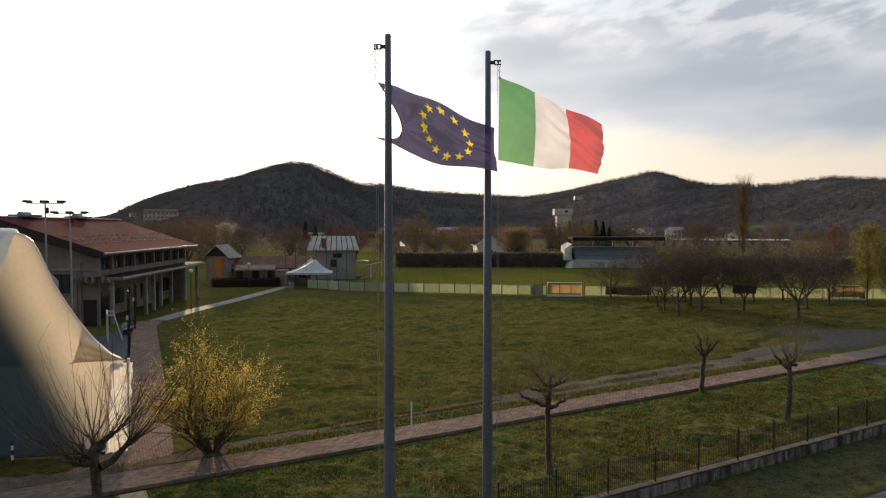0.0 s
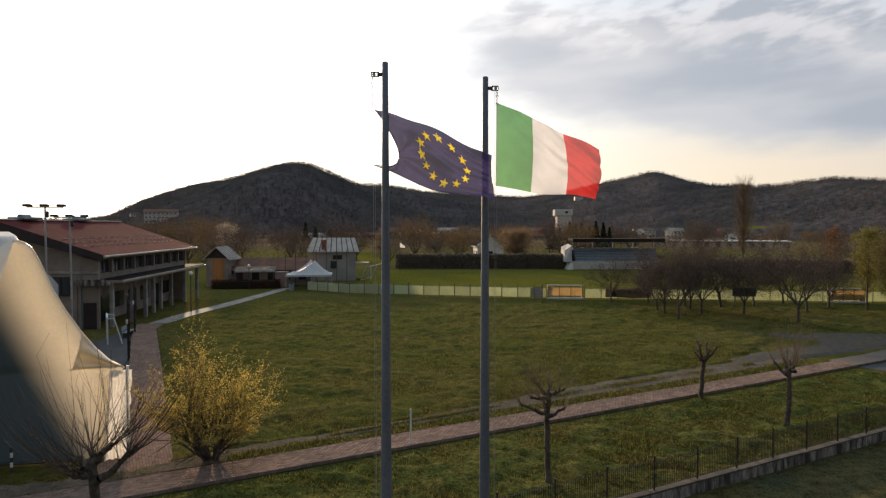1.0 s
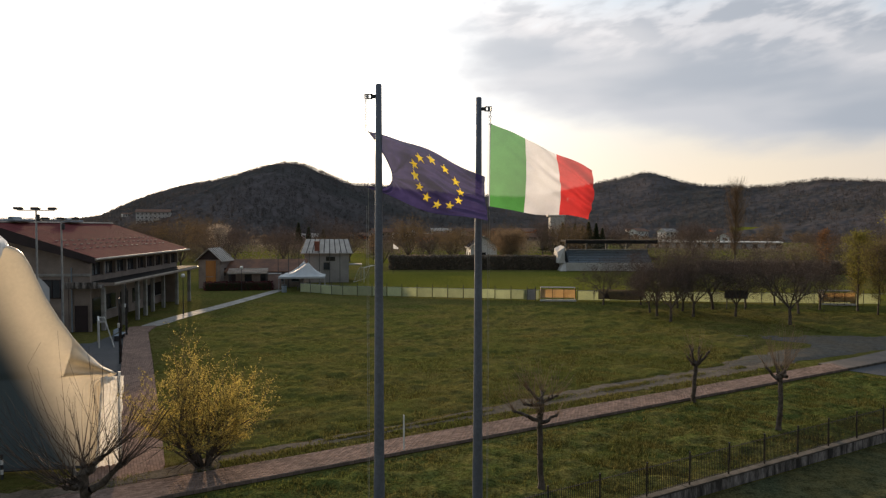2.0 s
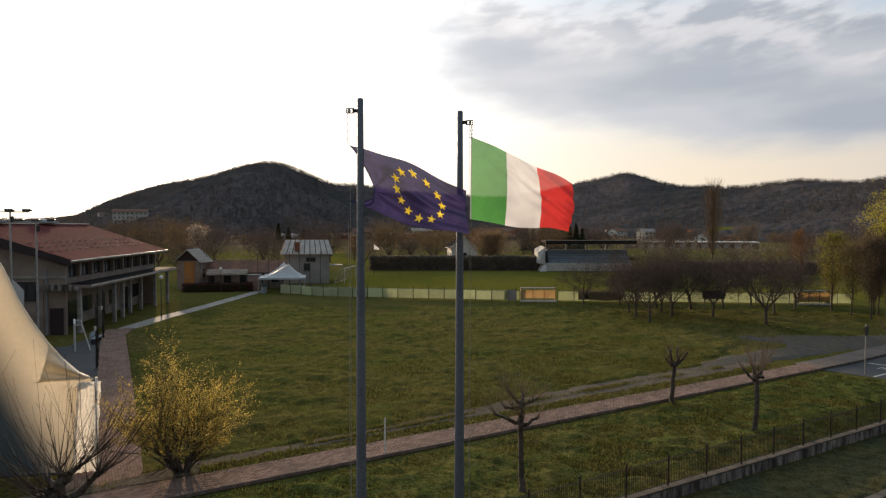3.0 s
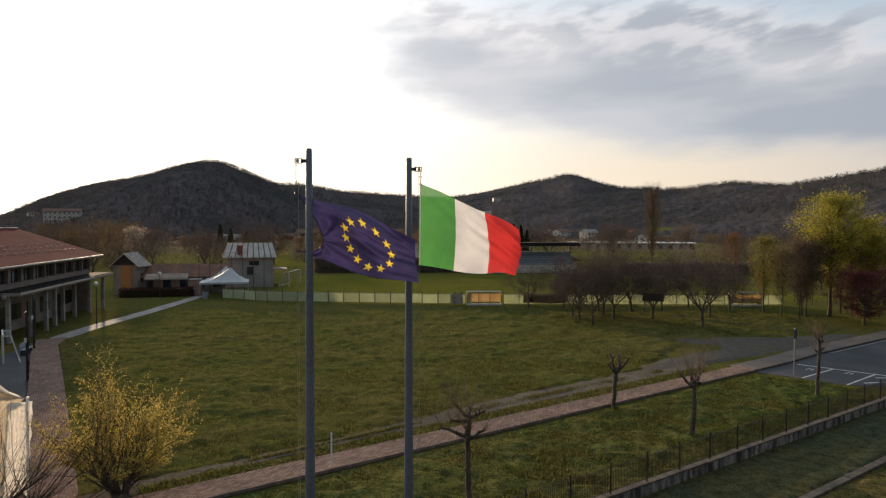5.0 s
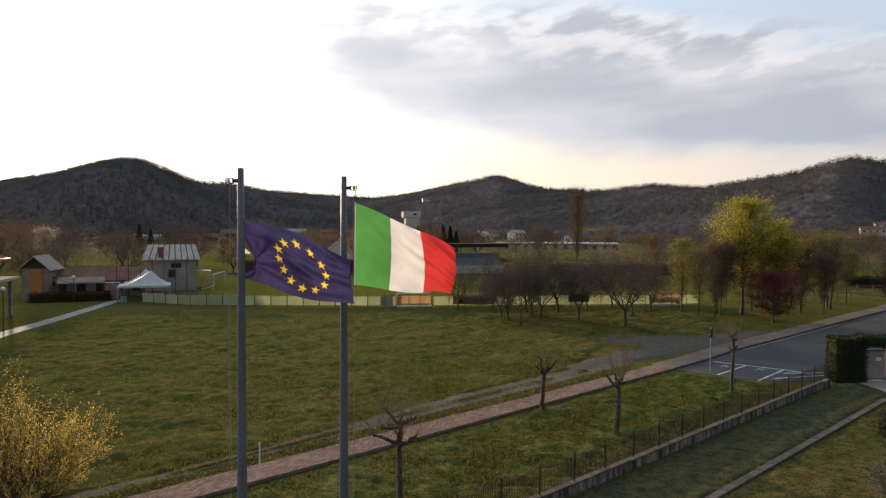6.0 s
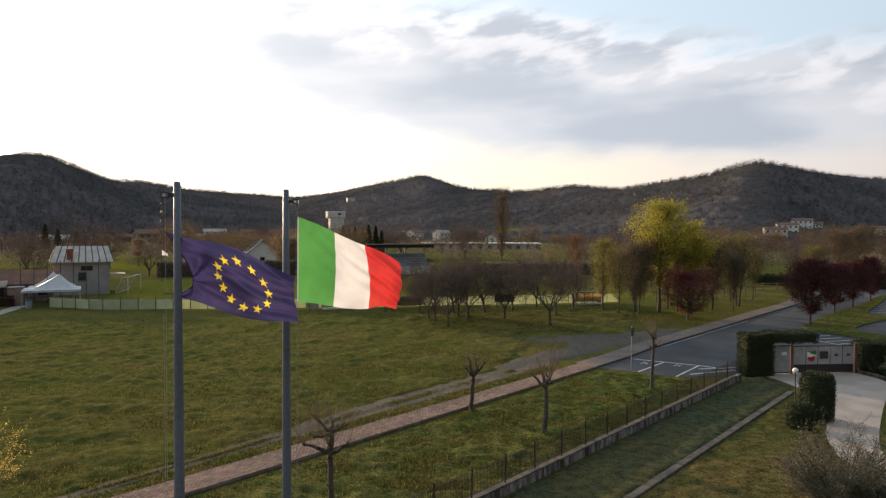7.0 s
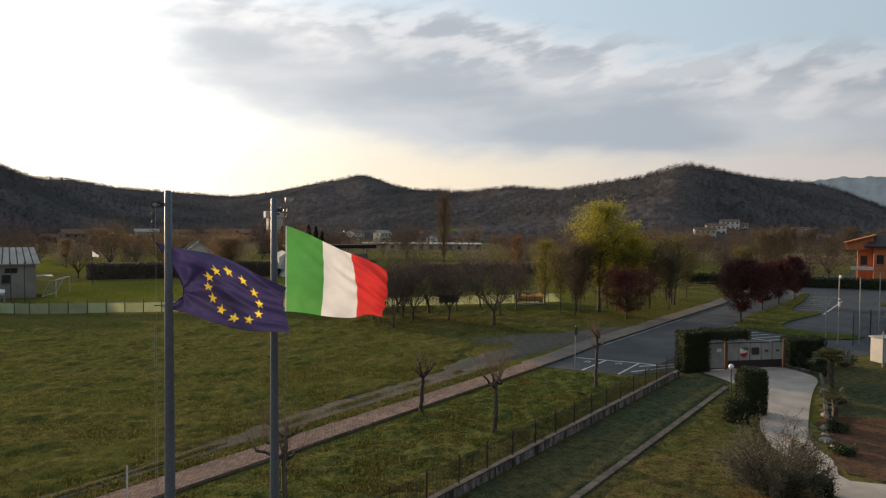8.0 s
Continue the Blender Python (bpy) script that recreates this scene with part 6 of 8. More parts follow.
# ---- club house, marquee and small houses ----
def gable_house(name, x, y, rz, w, d, eave, ridge, wall, roof, label, windows=2, over=0.4, storeys=1, category="house", group="", door=True):
    """Walls with window and door openings set in, and a pitched roof with eaves; the ridge runs along local x."""
    h = thing(name, label, category, pose(x, y, 0, 0, 0, rz), group=group)
    part("wall", Build().add([(-w / 2, -d / 2, 0), (w / 2, -d / 2, 0), (w / 2, d / 2, 0), (-w / 2, d / 2, 0), (-w / 2, -d / 2, eave), (w / 2, -d / 2, eave), (w / 2, d / 2, eave), (-w / 2, d / 2, eave), (-w / 2, 0, ridge - 0.1), (w / 2, 0, ridge - 0.1)],
                             [(0, 1, 5, 4), (2, 3, 7, 6), (1, 2, 6, 9, 5), (3, 0, 4, 8, 7)]), M[wall], h)
    k = (ridge - eave) / (d / 2)
    for s in (-1, 1):
        z0 = eave - k * over
        vs = [(-w / 2 - over, s * (d / 2 + over), z0), (w / 2 + over, s * (d / 2 + over), z0), (w / 2 + over, 0, ridge), (-w / 2 - over, 0, ridge)]
        vs += [(a, b, c + 0.14) for a, b, c in vs]
        if not roof:
            continue
        r = part("roof", Build().add(vs, [(0, 1, 2, 3), (7, 6, 5, 4), (0, 4, 5, 1), (1, 5, 6, 2), (3, 2, 6, 7), (0, 3, 7, 4)]), M[roof], h)
        if roof == "metalroof":
            n = int(w / 0.8)
            for q in range(n + 1):
                xx = -w / 2 + q * w / n
                part("seam", Build().add([(xx - 0.03, s * (d / 2 + over), z0 + 0.14), (xx + 0.03, s * (d / 2 + over), z0 + 0.14), (xx + 0.03, 0, ridge + 0.14), (xx - 0.03, 0, ridge + 0.14), (xx, s * (d / 2 + over), z0 + 0.22), (xx, 0, ridge + 0.22)],
                                         [(0, 4, 5, 3), (4, 1, 2, 5), (0, 1, 4), (3, 5, 2)]), M["fascia"], r)
    for st in range(storeys):
        zc = (st + 0.55) * eave / storeys
        for q in range(windows):
            xx = -w / 2 + (q + 0.5) * w / windows
            if door and st == 0 and q == 0:
                part("door", Build().box(xx, -d / 2 - 0.02, 1.05, 0.95, 0.08, 2.1, 0, 0.02), M["fascia"], h)
                continue
            for s in (-1, 1):
                wn = part("window", Build().box(xx, s * (d / 2 + 0.01), zc, 1.05, 0.06, 1.2, 0, 0.01), M["glass"], h)
                part("sill", Build().box(xx, s * (d / 2 + 0.06), zc - 0.64, 1.25, 0.16, 0.07, 0, 0.01), M["concrete"], wn)
        for s in (-1, 1):
            wn = part("window", Build().box(s * (w / 2 + 0.01), 0, zc, 0.06, 1.05, 1.2, 0, 0.01), M["glass"], h)
            part("sill", Build().box(s * (w / 2 + 0.06), 0, zc - 0.64, 0.16, 1.25, 0.07, 0, 0.01), M["concrete"], wn)
    return h


club = gable_house("club_house", -18.6, 116.5, 8, 7.2, 7.6, 4.9, 5.0, "clubplaster", "", "pale two-storey club house with a seamed metal hip roof", 1, 0.5, 1, "club house", door=False)
hip_w, hip_d = 4.3, 4.3
for sgn in (-1, 1):
    hr = part("roof", Build().add([(-hip_w, sgn * hip_d, 4.72), (hip_w, sgn * hip_d, 4.72), (3.6, 0, 6.95), (-3.6, 0, 6.95), (-hip_w, sgn * hip_d, 4.86), (hip_w, sgn * hip_d, 4.86), (3.6, 0, 7.09), (-3.6, 0, 7.09)],
                                  [(0, 1, 2, 3), (7, 6, 5, 4), (0, 4, 5, 1), (3, 2, 6, 7), (0, 3, 7, 4), (1, 5, 6, 2)]), M["metalroof"], club, "pale seamed metal roof slope")
    for q in range(10):
        xa, xb = -hip_w + 0.05 + q * (2 * hip_w - 0.1) / 9, -3.55 + q * 7.1 / 9
        part("seam", Build().tube([(xa, sgn * hip_d, 4.88), (xb, 0, 7.11)], [0.07, 0.07], 4), M["fascia"], hr)
    part("hip_end", Build().add([(sgn * hip_w, -hip_d, 4.74), (sgn * hip_w, hip_d, 4.74), (sgn * 3.58, 0, 6.98), (sgn * (hip_w - 0.3), 0, 4.74)], [(0, 1, 2), (0, 3, 1), (0, 2, 3), (1, 3, 2)]), M["bench"], club, "amber sheet closing the roof end")
part("chimney", Build().box(-1.6, -3.3, 5.9, 0.8, 0.7, 1.6, 0, 0.03).box(-1.6, -3.3, 6.72, 1.0, 0.9, 0.12, 0, 0.02), M["redbrick"], club, "brick chimney")
part("dark_window", Build().box(0.6, -3.84, 3.9, 1.5, 0.08, 0.7, 0, 0.02), M["glass"], club)
part("porch_roof", Build().box(4.6, -2.0, 2.9, 2.4, 4.0, 0.12, 0, 0.02).box(5.6, -3.8, 1.42, 0.1, 0.1, 2.84), M["concrete"], club, "flat porch roof on a post")
gable_house("low_wing", -26.6, 106.6, 8, 11.6, 5.4, 2.6, 4.0, "plaster", "tileroof", "low grey wing with a brown tiled roof", 5, 0.6, 1, "building")
porch = gable_house("porch_house", -33.5, 103.4, 86, 4.0, 3.3, 4.35, 5.85, "plaster", "metalroof", "small grey tower house with an ochre front and pale pitched roof", 1, 0.45, 1, "house", door=False)
part("front_panel", Build().box(-2.03, -0.2, 2.1, 0.10, 1.5, 4.1, 0, 0.02), M["ochre"], porch, "tall ochre boarded panel")
part("gable_board", Build().add([(-2.06, -1.7, 4.3), (-2.06, 1.7, 4.3), (-2.06, 0, 5.75), (-2.0, -1.7, 4.3), (-2.0, 1.7, 4.3), (-2.0, 0, 5.75)], [(0, 2, 1), (3, 4, 5), (0, 1, 4, 3), (1, 2, 5, 4), (2, 0, 3, 5)]), M["fascia"], porch, "dark gable boarding")
ob_ = thing("store_shed", "small pinkish plastered store beside the path", "shed", pose(-23.9, 101.0, 0, 0, 0, 8))
part("wall", Build().box(0, 0, 1.1, 1.7, 1.8, 2.2, 0, 0.02), M["pinkplaster"], ob_)
part("roof", Build().box(0, 0, 2.25, 1.9, 2.0, 0.1, 0, 0.02), M["concrete"], ob_)
pg = thing("pergola", "low pale pergola roof beside the brick wing", "pergola", pose(-27.7, 100.6, 0, 0, 0, 12))
for a in (-2.6, 2.6):
    for b in (-1.4, 1.4):
        part("post", Build().box(a, b, 1.15, 0.12, 0.12, 2.3, 0, 0.01), M["darkmetal"], pg)
part("edge_beam", Build().box(0, -1.55, 2.40, 5.6, 0.10, 0.16, 0, 0.02).box(0, 1.55, 2.85, 5.6, 0.10, 0.16, 0, 0.02), M["metalroof"], pg)
for k in range(9):
    part("slat", Build().box(0, -1.5 + k * 0.37, 2.52 + k * 0.055, 5.7, 0.20, 0.05, 0, 0.01), M["metalroof"], pg)



def marquee(x, y, rz, half_x, half_y, peak, shift, label):
    """A pavilion tent whose cloth sags from its peak to the eaves."""
    mq = thing("marquee", label, "marquee", pose(x, y, 0, 0, 0, rz), group="marquees")

    def cloth_point(u, v):
        a = 2 * math.pi * u
        sq = max(abs(math.cos(a)), abs(math.sin(a)))
        sag = (1 - v) ** 1.7
        return (shift * (1 - v) + half_x * v * math.cos(a) / sq, half_y * v * math.sin(a) / sq, 2.15 + (peak - 2.15) * sag + 0.05 * math.cos(4 * a) * v * (1 - v))
    part("canopy", Build().grid(cloth_point, 48, 16), M["marqueecloth"], mq, "", True)
    part("valance", Build().box(0, -half_y, 2.03, 2 * half_x, 0.02, 0.26).box(0, half_y, 2.03, 2 * half_x, 0.02, 0.26).box(-half_x, 0, 2.03, 0.02, 2 * half_y, 0.26).box(half_x, 0, 2.03, 0.02, 2 * half_y, 0.26), M["marqueecloth"], mq)
    part("finial", Build().tube([(shift, 0, peak - 0.1), (shift, 0, peak + 0.18)], [0.05, 0.02], 8), M["steel"], mq)
    for a in (-1, 1):
        for b in (-1, 1):
            part("pole", Build().tube([(a * (half_x - 0.05), b * (half_y - 0.05), 0), (a * (half_x - 0.05), b * (half_y - 0.05), 2.15)], [0.045, 0.045], 8), M["steel"], mq)


marquee(-19.3, 98.6, 8, 3.2, 2.6, 4.05, 0.8, "white peaked party marquee on the grass")
marquee(-20.4, 104.2, 8, 2.6, 2.4, 3.95, 0.2, "smaller white marquee behind the first one")
ta = thing("trestle_table", "folding table with benches under the marquee", "table", pose(-19.3, 99.0, 0, 0, 0, 8))
part("tabletop", Build().box(0, 0, 0.75, 2.2, 0.7, 0.05, 0, 0.01), M["wood"], ta)
for a in (-0.8, 0.8):
    part("leg", Build().box(a, 0, 0.36, 0.06, 0.6, 0.72, 0, 0.01), M["darkmetal"], ta)
bn = thing("waste_bin", "round grey waste bin near the marquee", "waste bin", pose(-21.3, 95.6, 0))
part("body", Build().tube([(0, 0, 0), (0, 0, 0.95)], [0.34, 0.38], 14), M["bluegrey"], bn)
part("lid", Build().tube([(0, 0, 0.95), (0, 0, 1.02), (0, 0, 1.10)], [0.40, 0.40, 0.2], 14), M["darkmetal"], bn)
for k in range(7):
    x = -23.5 + 1.5 * k
    np_ = thing("net_post", "tall thin mast of the ball-catcher net", "post", pose(x, 101.5 + k * 0.2, 0), group="ball-catcher posts")
    part("post", Build().tube([(0, 0, 0), (0, 0, 5.6)], [0.05, 0.045], 8), M["darkmetal"], np_)

# ---- pitch fence, dugouts, stand ----
FENCE = [(-19.0, 95.2), (-12.4, 90.4), (11.4, 85.2), (12.4, 85.0), (17.6, 84.4), (45.0, 80.6), (62.0, 79.4), (78.0, 80.4)]
pf = thing("pitch_fence", "low pitch fence with pale green windbreak sheets", "fence", kind="structure")
panel_me = Build().box(0, 0, 0.72, 1.90, 0.03, 1.12, 0, 0.005).mesh("windbreak_sheet")
fp_me = Build().tube([(0, 0, 0), (0, 0, 1.75)], [0.04, 0.04], 8).mesh("fence_post")
fr_me = Build().tube([(-1.0, 0, 1.32), (1.0, 0, 1.32)], [0.022, 0.022], 6).mesh("fence_rail")
panel_me.materials.append(M["screen"]), fp_me.materials.append(M["darkmetal"]), fr_me.materials.append(M["steel"])
for i in range(len(FENCE) - 1):
    (xa, ya), (xb, yb) = FENCE[i], FENCE[i + 1]
    L = math.hypot(xb - xa, yb - ya)
    n = max(1, round(L / 2.0))
    ang = math.degrees(math.atan2(yb - ya, xb - xa))
    for k in range(n):
        f = (k + 0.5) / n
        x, y = xa + (xb - xa) * f, ya + (yb - ya) * f
        if i != 3 and x < 52:
            part("windbreak_sheet", panel_me, M["screen"], pf).matrix_basis = pose(x, y, rw.uniform(-0.02, 0.02), rw.uniform(-0.7, 0.7), 0, ang + rw.uniform(-0.4, 0.4))
        part("fence_rail", fr_me, M["steel"], pf).matrix_basis = pose(x, y, 0, 0, 0, ang)
        f = k / n
        part("fence_post", fp_me, M["darkmetal"], pf).matrix_basis = pose(xa + (xb - xa) * f, ya + (yb - ya) * f, 0, 0, 0, ang)


def dugout(x, y, rz, w, label):
    d = thing("dugout", label, "dugout", pose(x, y, 0, 0, 0, rz), group="team dugouts")
    part("back_panel", Build().box(0, 0, 1.02, w, 0.05, 1.05, 0, 0.01), M["bench"], d)
    part("roof", Build().box(0, 0.55, 1.72, w + 0.1, 1.3, 0.06, 0, 0.02), M["darkmetal"], d)
    part("base", Build().box(0, 0.0, 0.16, w + 0.2, 0.35, 0.22, 0, 0.02), M["whitepaint"], d, "white concrete base")
    for s in (-1, 1):
        part("side_panel", Build().box(s * w / 2, 0.55, 0.95, 0.04, 1.1, 1.5, 0, 0.01), M["bench"], d)
    for k in range(4):
        part("frame_post", Build().box(-w / 2 + k * w / 3, -0.04, 0.9, 0.06, 0.05, 1.7, 0, 0.008), M["darkmetal"], d)
    part("bench_seat", Build().box(0, 0.35, 0.45, w - 0.2, 0.4, 0.05, 0, 0.01), M["bluegrey"], d)
    return d


dugout(15.0, 83.6, -5, 4.2, "amber plexiglass dugout with a white base")
bnr = thing("banner", "dull brown advertising sheet tied to the pitch fence", "banner", pose(22.7, 83.55, 0, 0, 0, -8))
part("cloth", Build().grid(lambda u, v: (-2.7 + 5.4 * u, -0.06 + 0.03 * math.sin(9 * u + 3 * v), 0.25 + 1.25 * v + 0.04 * math.sin(7 * u)), 30, 8), M["bannerbrown"], bnr, "", True)
for k in range(3):
    part("lettering_bar", Build().box(0.2 + 0.75 * k, -0.12, 0.95, 0.5, 0.012, 0.42), M["coping"], bnr)
part("lettering_bar", Build().add([(-2.1, -0.12, 0.45), (-1.3, -0.12, 0.45), (-1.7, -0.12, 1.25), (-2.1, -0.10, 0.45), (-1.3, -0.10, 0.45), (-1.7, -0.10, 1.25)], [(0, 1, 2), (3, 5, 4), (0, 3, 4, 1), (1, 4, 5, 2), (2, 5, 3, 0)]), M["fascia"], bnr)
gp_ = thing("fence_gate", "grey sheet gate in the pitch fence", "gate", pose(11.9, 84.9, 0, 0, 0, -8))
part("panel", Build().box(0, -0.05, 0.75, 1.0, 0.04, 1.3, 0, 0.01), M["gatepanel"], gp_)
part("frame", Build().box(-0.52, -0.05, 0.8, 0.06, 0.06, 1.6).box(0.52, -0.05, 0.8, 0.06, 0.06, 1.6).box(0, -0.05, 1.44, 1.0, 0.05, 0.05), M["darkmetal"], gp_)
dugout(47.2, 79.2, -3, 3.7, "amber dugout half hidden by tree trunks")
sb_ = thing("sign_board", "dark square notice board on two posts", "sign board", pose(33.2, 75.0, 0, 0, 0, -15))
part("board", Build().box(0, 0, 1.75, 2.4, 0.06, 0.95, 0, 0.01), M["darkmetal"], sb_)
for s in (-1, 1):
    part("post", Build().box(s * 0.95, 0.05, 0.9, 0.08, 0.08, 1.8, 0, 0.01), M["darkmetal"], sb_)

st = thing("grandstand", "low grandstand with a flat dark roof and blue-grey tiers", "grandstand", pose(36.5, 145.0, 0, 0, 0, 0))
part("front_wall", Build().box(0, -2.0, 0.85, 18.6, 0.3, 1.7, 0, 0.03), M["plasterwhite"], st)
for k in range(6):
    tier = part("tier", Build().box(0.2, -1.5 + k * 0.7, 0.93 + 0.25 * k, 17.6, 0.7, 1.86 + 0.5 * k, 0, 0.02), M["bluegrey"], st)
    part("seat_bench", Build().box(0.2, -1.62 + k * 0.7, 1.95 + 0.5 * k, 17.2, 0.32, 0.06, 0, 0.01), M["seatblue"], tier)
part("back_wall", Build().box(0, 3.0, 2.15, 19.2, 0.3, 4.3), M["plaster"], st)
part("roof", Build().box(0.4, 0.9, 6.25, 19.4, 5.6, 0.42, 0, 0.05).box(0.4, -1.9, 6.10, 19.4, 0.16, 0.74, 0, 0.02), M["blackroof"], st, "thick black roof slab")
for k in range(5):
    xx = -8.4 + 4.4 * k
    part("column", Build().box(xx, 2.9, 5.2, 0.26, 0.26, 1.8, 0, 0.02), M["concrete"], st)
    part("brace", Build().tube([(xx, 2.8, 4.7), (xx, 0.6, 6.05)], [0.11, 0.11], 6), M["concrete"], st)
part("stair", Build().add([(-10.6, -3.0, 0), (-9.3, -3.0, 0), (-9.3, 3.0, 0), (-10.6, 3.0, 0), (-9.3, -1.9, 1.7), (-9.3, 2.9, 4.4), (-9.8, -1.9, 1.7), (-9.8, 2.9, 4.4)],
                          [(0, 1, 4, 6), (1, 2, 5, 4), (3, 0, 6, 7), (4, 5, 7, 6), (2, 3, 7, 5)]), M["plasterwhite"], st)
part("side_screen", Build().add([(-10.9, -2.2, 1.6), (-9.5, -2.2, 1.6), (-9.5, 3.0, 1.6), (-10.9, 3.0, 1.6), (-10.9, -1.0, 3.9), (-9.5, -1.8, 5.0), (-9.5, 3.0, 5.3), (-10.9, 3.0, 4.6)],
                                [(0, 1, 5, 4), (1, 2, 6, 5), (2, 3, 7, 6), (3, 0, 4, 7), (4, 5, 6, 7)]), M["plasterwhite"], st, "pale slanted end screen")
for k in range(9):
    part("rail_post", Build().tube([(-8.8 + 2.2 * k, -2.05, 1.7), (-8.8 + 2.2 * k, -2.05, 2.6)], [0.03, 0.03], 6), M["darkmetal"], st)
part("hand_rail", Build().tube([(-8.8, -2.05, 2.6), (8.8, -2.05, 2.6)], [0.03, 0.03], 6), M["darkmetal"], st)
lg = thing("long_shed", "long low warehouse with a white flat roof edge", "shed", pose(123.0, 304.5, 0, 0, 0, -21.8))
part("wall", Build().box(0, 0, 1.2, 56.0, 14.0, 2.4), M["blackroof"], lg, "dark boarded wall")
part("roof", Build().box(0, 0, 2.75, 57.0, 15.0, 0.5, 0, 0.05), M["whitepaint"], lg)
for k in range(12):
    part("door", Build().box(-25.0 + 4.5 * k, -7.04, 1.1, 2.6, 0.10, 2.0, 0, 0.02), M["bluegrey"], lg)
tw = thing("tower_block", "tall pale grey concrete silo tower on the plain", "tower", pose(88.0, 500.0, 0))
part("body", Build().box(0, 0, 8.5, 10.2, 9.0, 17.0, 0, 0.3), M["plasterwhite"], tw)
part("head", Build().box(-0.5, 0, 19.2, 13.0, 10.0, 4.6, 0, 0.3), M["plasterwhite"], tw, "white top storey")
part("window", Build().box(1.5, -5.02, 19.6, 2.2, 0.1, 1.6), M["glass"], tw)
gable_house("hall_house", 11.2, 170.0, 94, 9.0, 6.4, 4.4, 6.9, "whitepaint", "metalroof", "white house with a peaked roof beyond the pitch hedge", 2, 0.5, 1, "house", door=False)


# ---- hedges and topiary ----
def clipped(name, fn, n, size, seed, label, category="hedge", m=None, group="", leaf="evergreen", core=None):
    """A clipped hedge: a dark twiggy core under a shell of many small leaves. fn(rng, n) gives points of the shell."""
    rng = np.random.default_rng(seed)
    h = thing(name, label, category, m, group=group)
    if core:
        part("core", core, M["evergreen" if leaf != "hedgebrown" else leaf], h)
    pts = fn(rng, n)
    part("foliage", leaves_mesh("foliage", pts, size, M[leaf], rng), M[leaf], h)
    return h


def box_shell(sx, sy, sz, z0=0.0, rough=0.05):
    def fn(rng, n):
        p = rng.uniform(-0.5, 0.5, size=(n, 3))
        ax = rng.choice(3, n, p=np.array((sy * sz, sx * sz, sx * sy)) / (sy * sz + sx * sz + sx * sy))
        p[np.arange(n), ax] = np.sign(p[np.arange(n), ax]) * 0.5
        p = p * np.array((sx, sy, sz)) + np.array((0, 0, z0 + sz / 2))
        wave = 0.06 * np.sin(p[:, 0] * 3.1 + p[:, 2] * 2.0) + 0.05 * np.sin(p[:, 1] * 4.3)
        return p + rng.normal(size=(n, 3)) * rough + wave[:, None] * 0.6
    return fn


def drum_shell(r, h):
    def fn(rng, n):
        a = rng.uniform(0, 2 * math.pi, n)
        top = rng.uniform(size=n) < 0.28
        rr = np.where(top, r * np.sqrt(rng.uniform(size=n)), r)
        z = np.where(top, h, h * rng.uniform(size=n))
        shrink = 1 - 0.14 * smooth01((z / h - 0.8) / 0.2) - 0.08 * (1 - z / h)
        return np.stack([rr * shrink * np.cos(a), rr * shrink * np.sin(a), z - 0.12 * (rr / r) ** 4 * top], -1) + rng.normal(size=(n, 3)) * 0.05
    return fn


GATE_A = math.degrees(math.atan2(-1.3, 5.6))
gate_m = pose(36.9, 37.6, 0, 0, 0, GATE_A)
clipped("hedge_arch", lambda rng, n: np.concatenate([box_shell(2.0, 1.3, 2.9)(rng, int(n * 0.7)) + np.array((-1.2, 0, 0)), box_shell(3.6, 1.2, 0.62, 2.35)(rng, n - int(n * 0.7)) + np.array((1.3, 0, 0))]),
        24000, 0.040, 51, "tall dark clipped hedge that arches over the side gate", m=gate_m,
        core=Build().box(-1.2, 0, 1.42, 1.85, 1.15, 2.8, 0, 0.1).box(1.3, 0, 2.66, 3.4, 1.05, 0.5, 0, 0.1))
clipped("hedge", box_shell(3.0, 1.3, 2.15), 15000, 0.040, 52, "dark clipped hedge beside the driveway gate", m=gate_m @ pose(8.0, 0.2, 0), core=Build().box(0, 0, 1.05, 2.85, 1.15, 2.05, 0, 0.1))
clipped("topiary_bush", drum_shell(0.82, 2.45), 13000, 0.038, 53, "dark evergreen bush clipped to a tall drum", "bush", pose(30.4, 27.9, 0), core=Build().tube([(0, 0, 0), (0, 0, 2.1), (0, 0, 2.33)], [0.66, 0.74, 0.55], 14))
clipped("topiary_bush", drum_shell(0.62, 1.2), 6000, 0.038, 54, "small rounded evergreen bush beside the taller one", "bush", pose(28.3, 27.0, 0), core=Build().tube([(0, 0, 0), (0, 0, 0.9), (0, 0, 1.1)], [0.5, 0.55, 0.35], 12))
clipped("topiary_bush", drum_shell(0.34, 0.6), 2500, 0.05, 55, "small round box bush in the bed", "bush", pose(23.3, 18.2, 0), core=Build().tube([(0, 0, 0), (0, 0, 0.42), (0, 0, 0.52)], [0.27, 0.30, 0.18], 12))
shrub("olive_bush", 21.6, 18.9, 110, 2.65, 3.2, 56, "grey-green wispy bush of fine twigs by the driveway", "olive", 46000, 0.027, scatter=0.09, dens=6, flare=1.15)

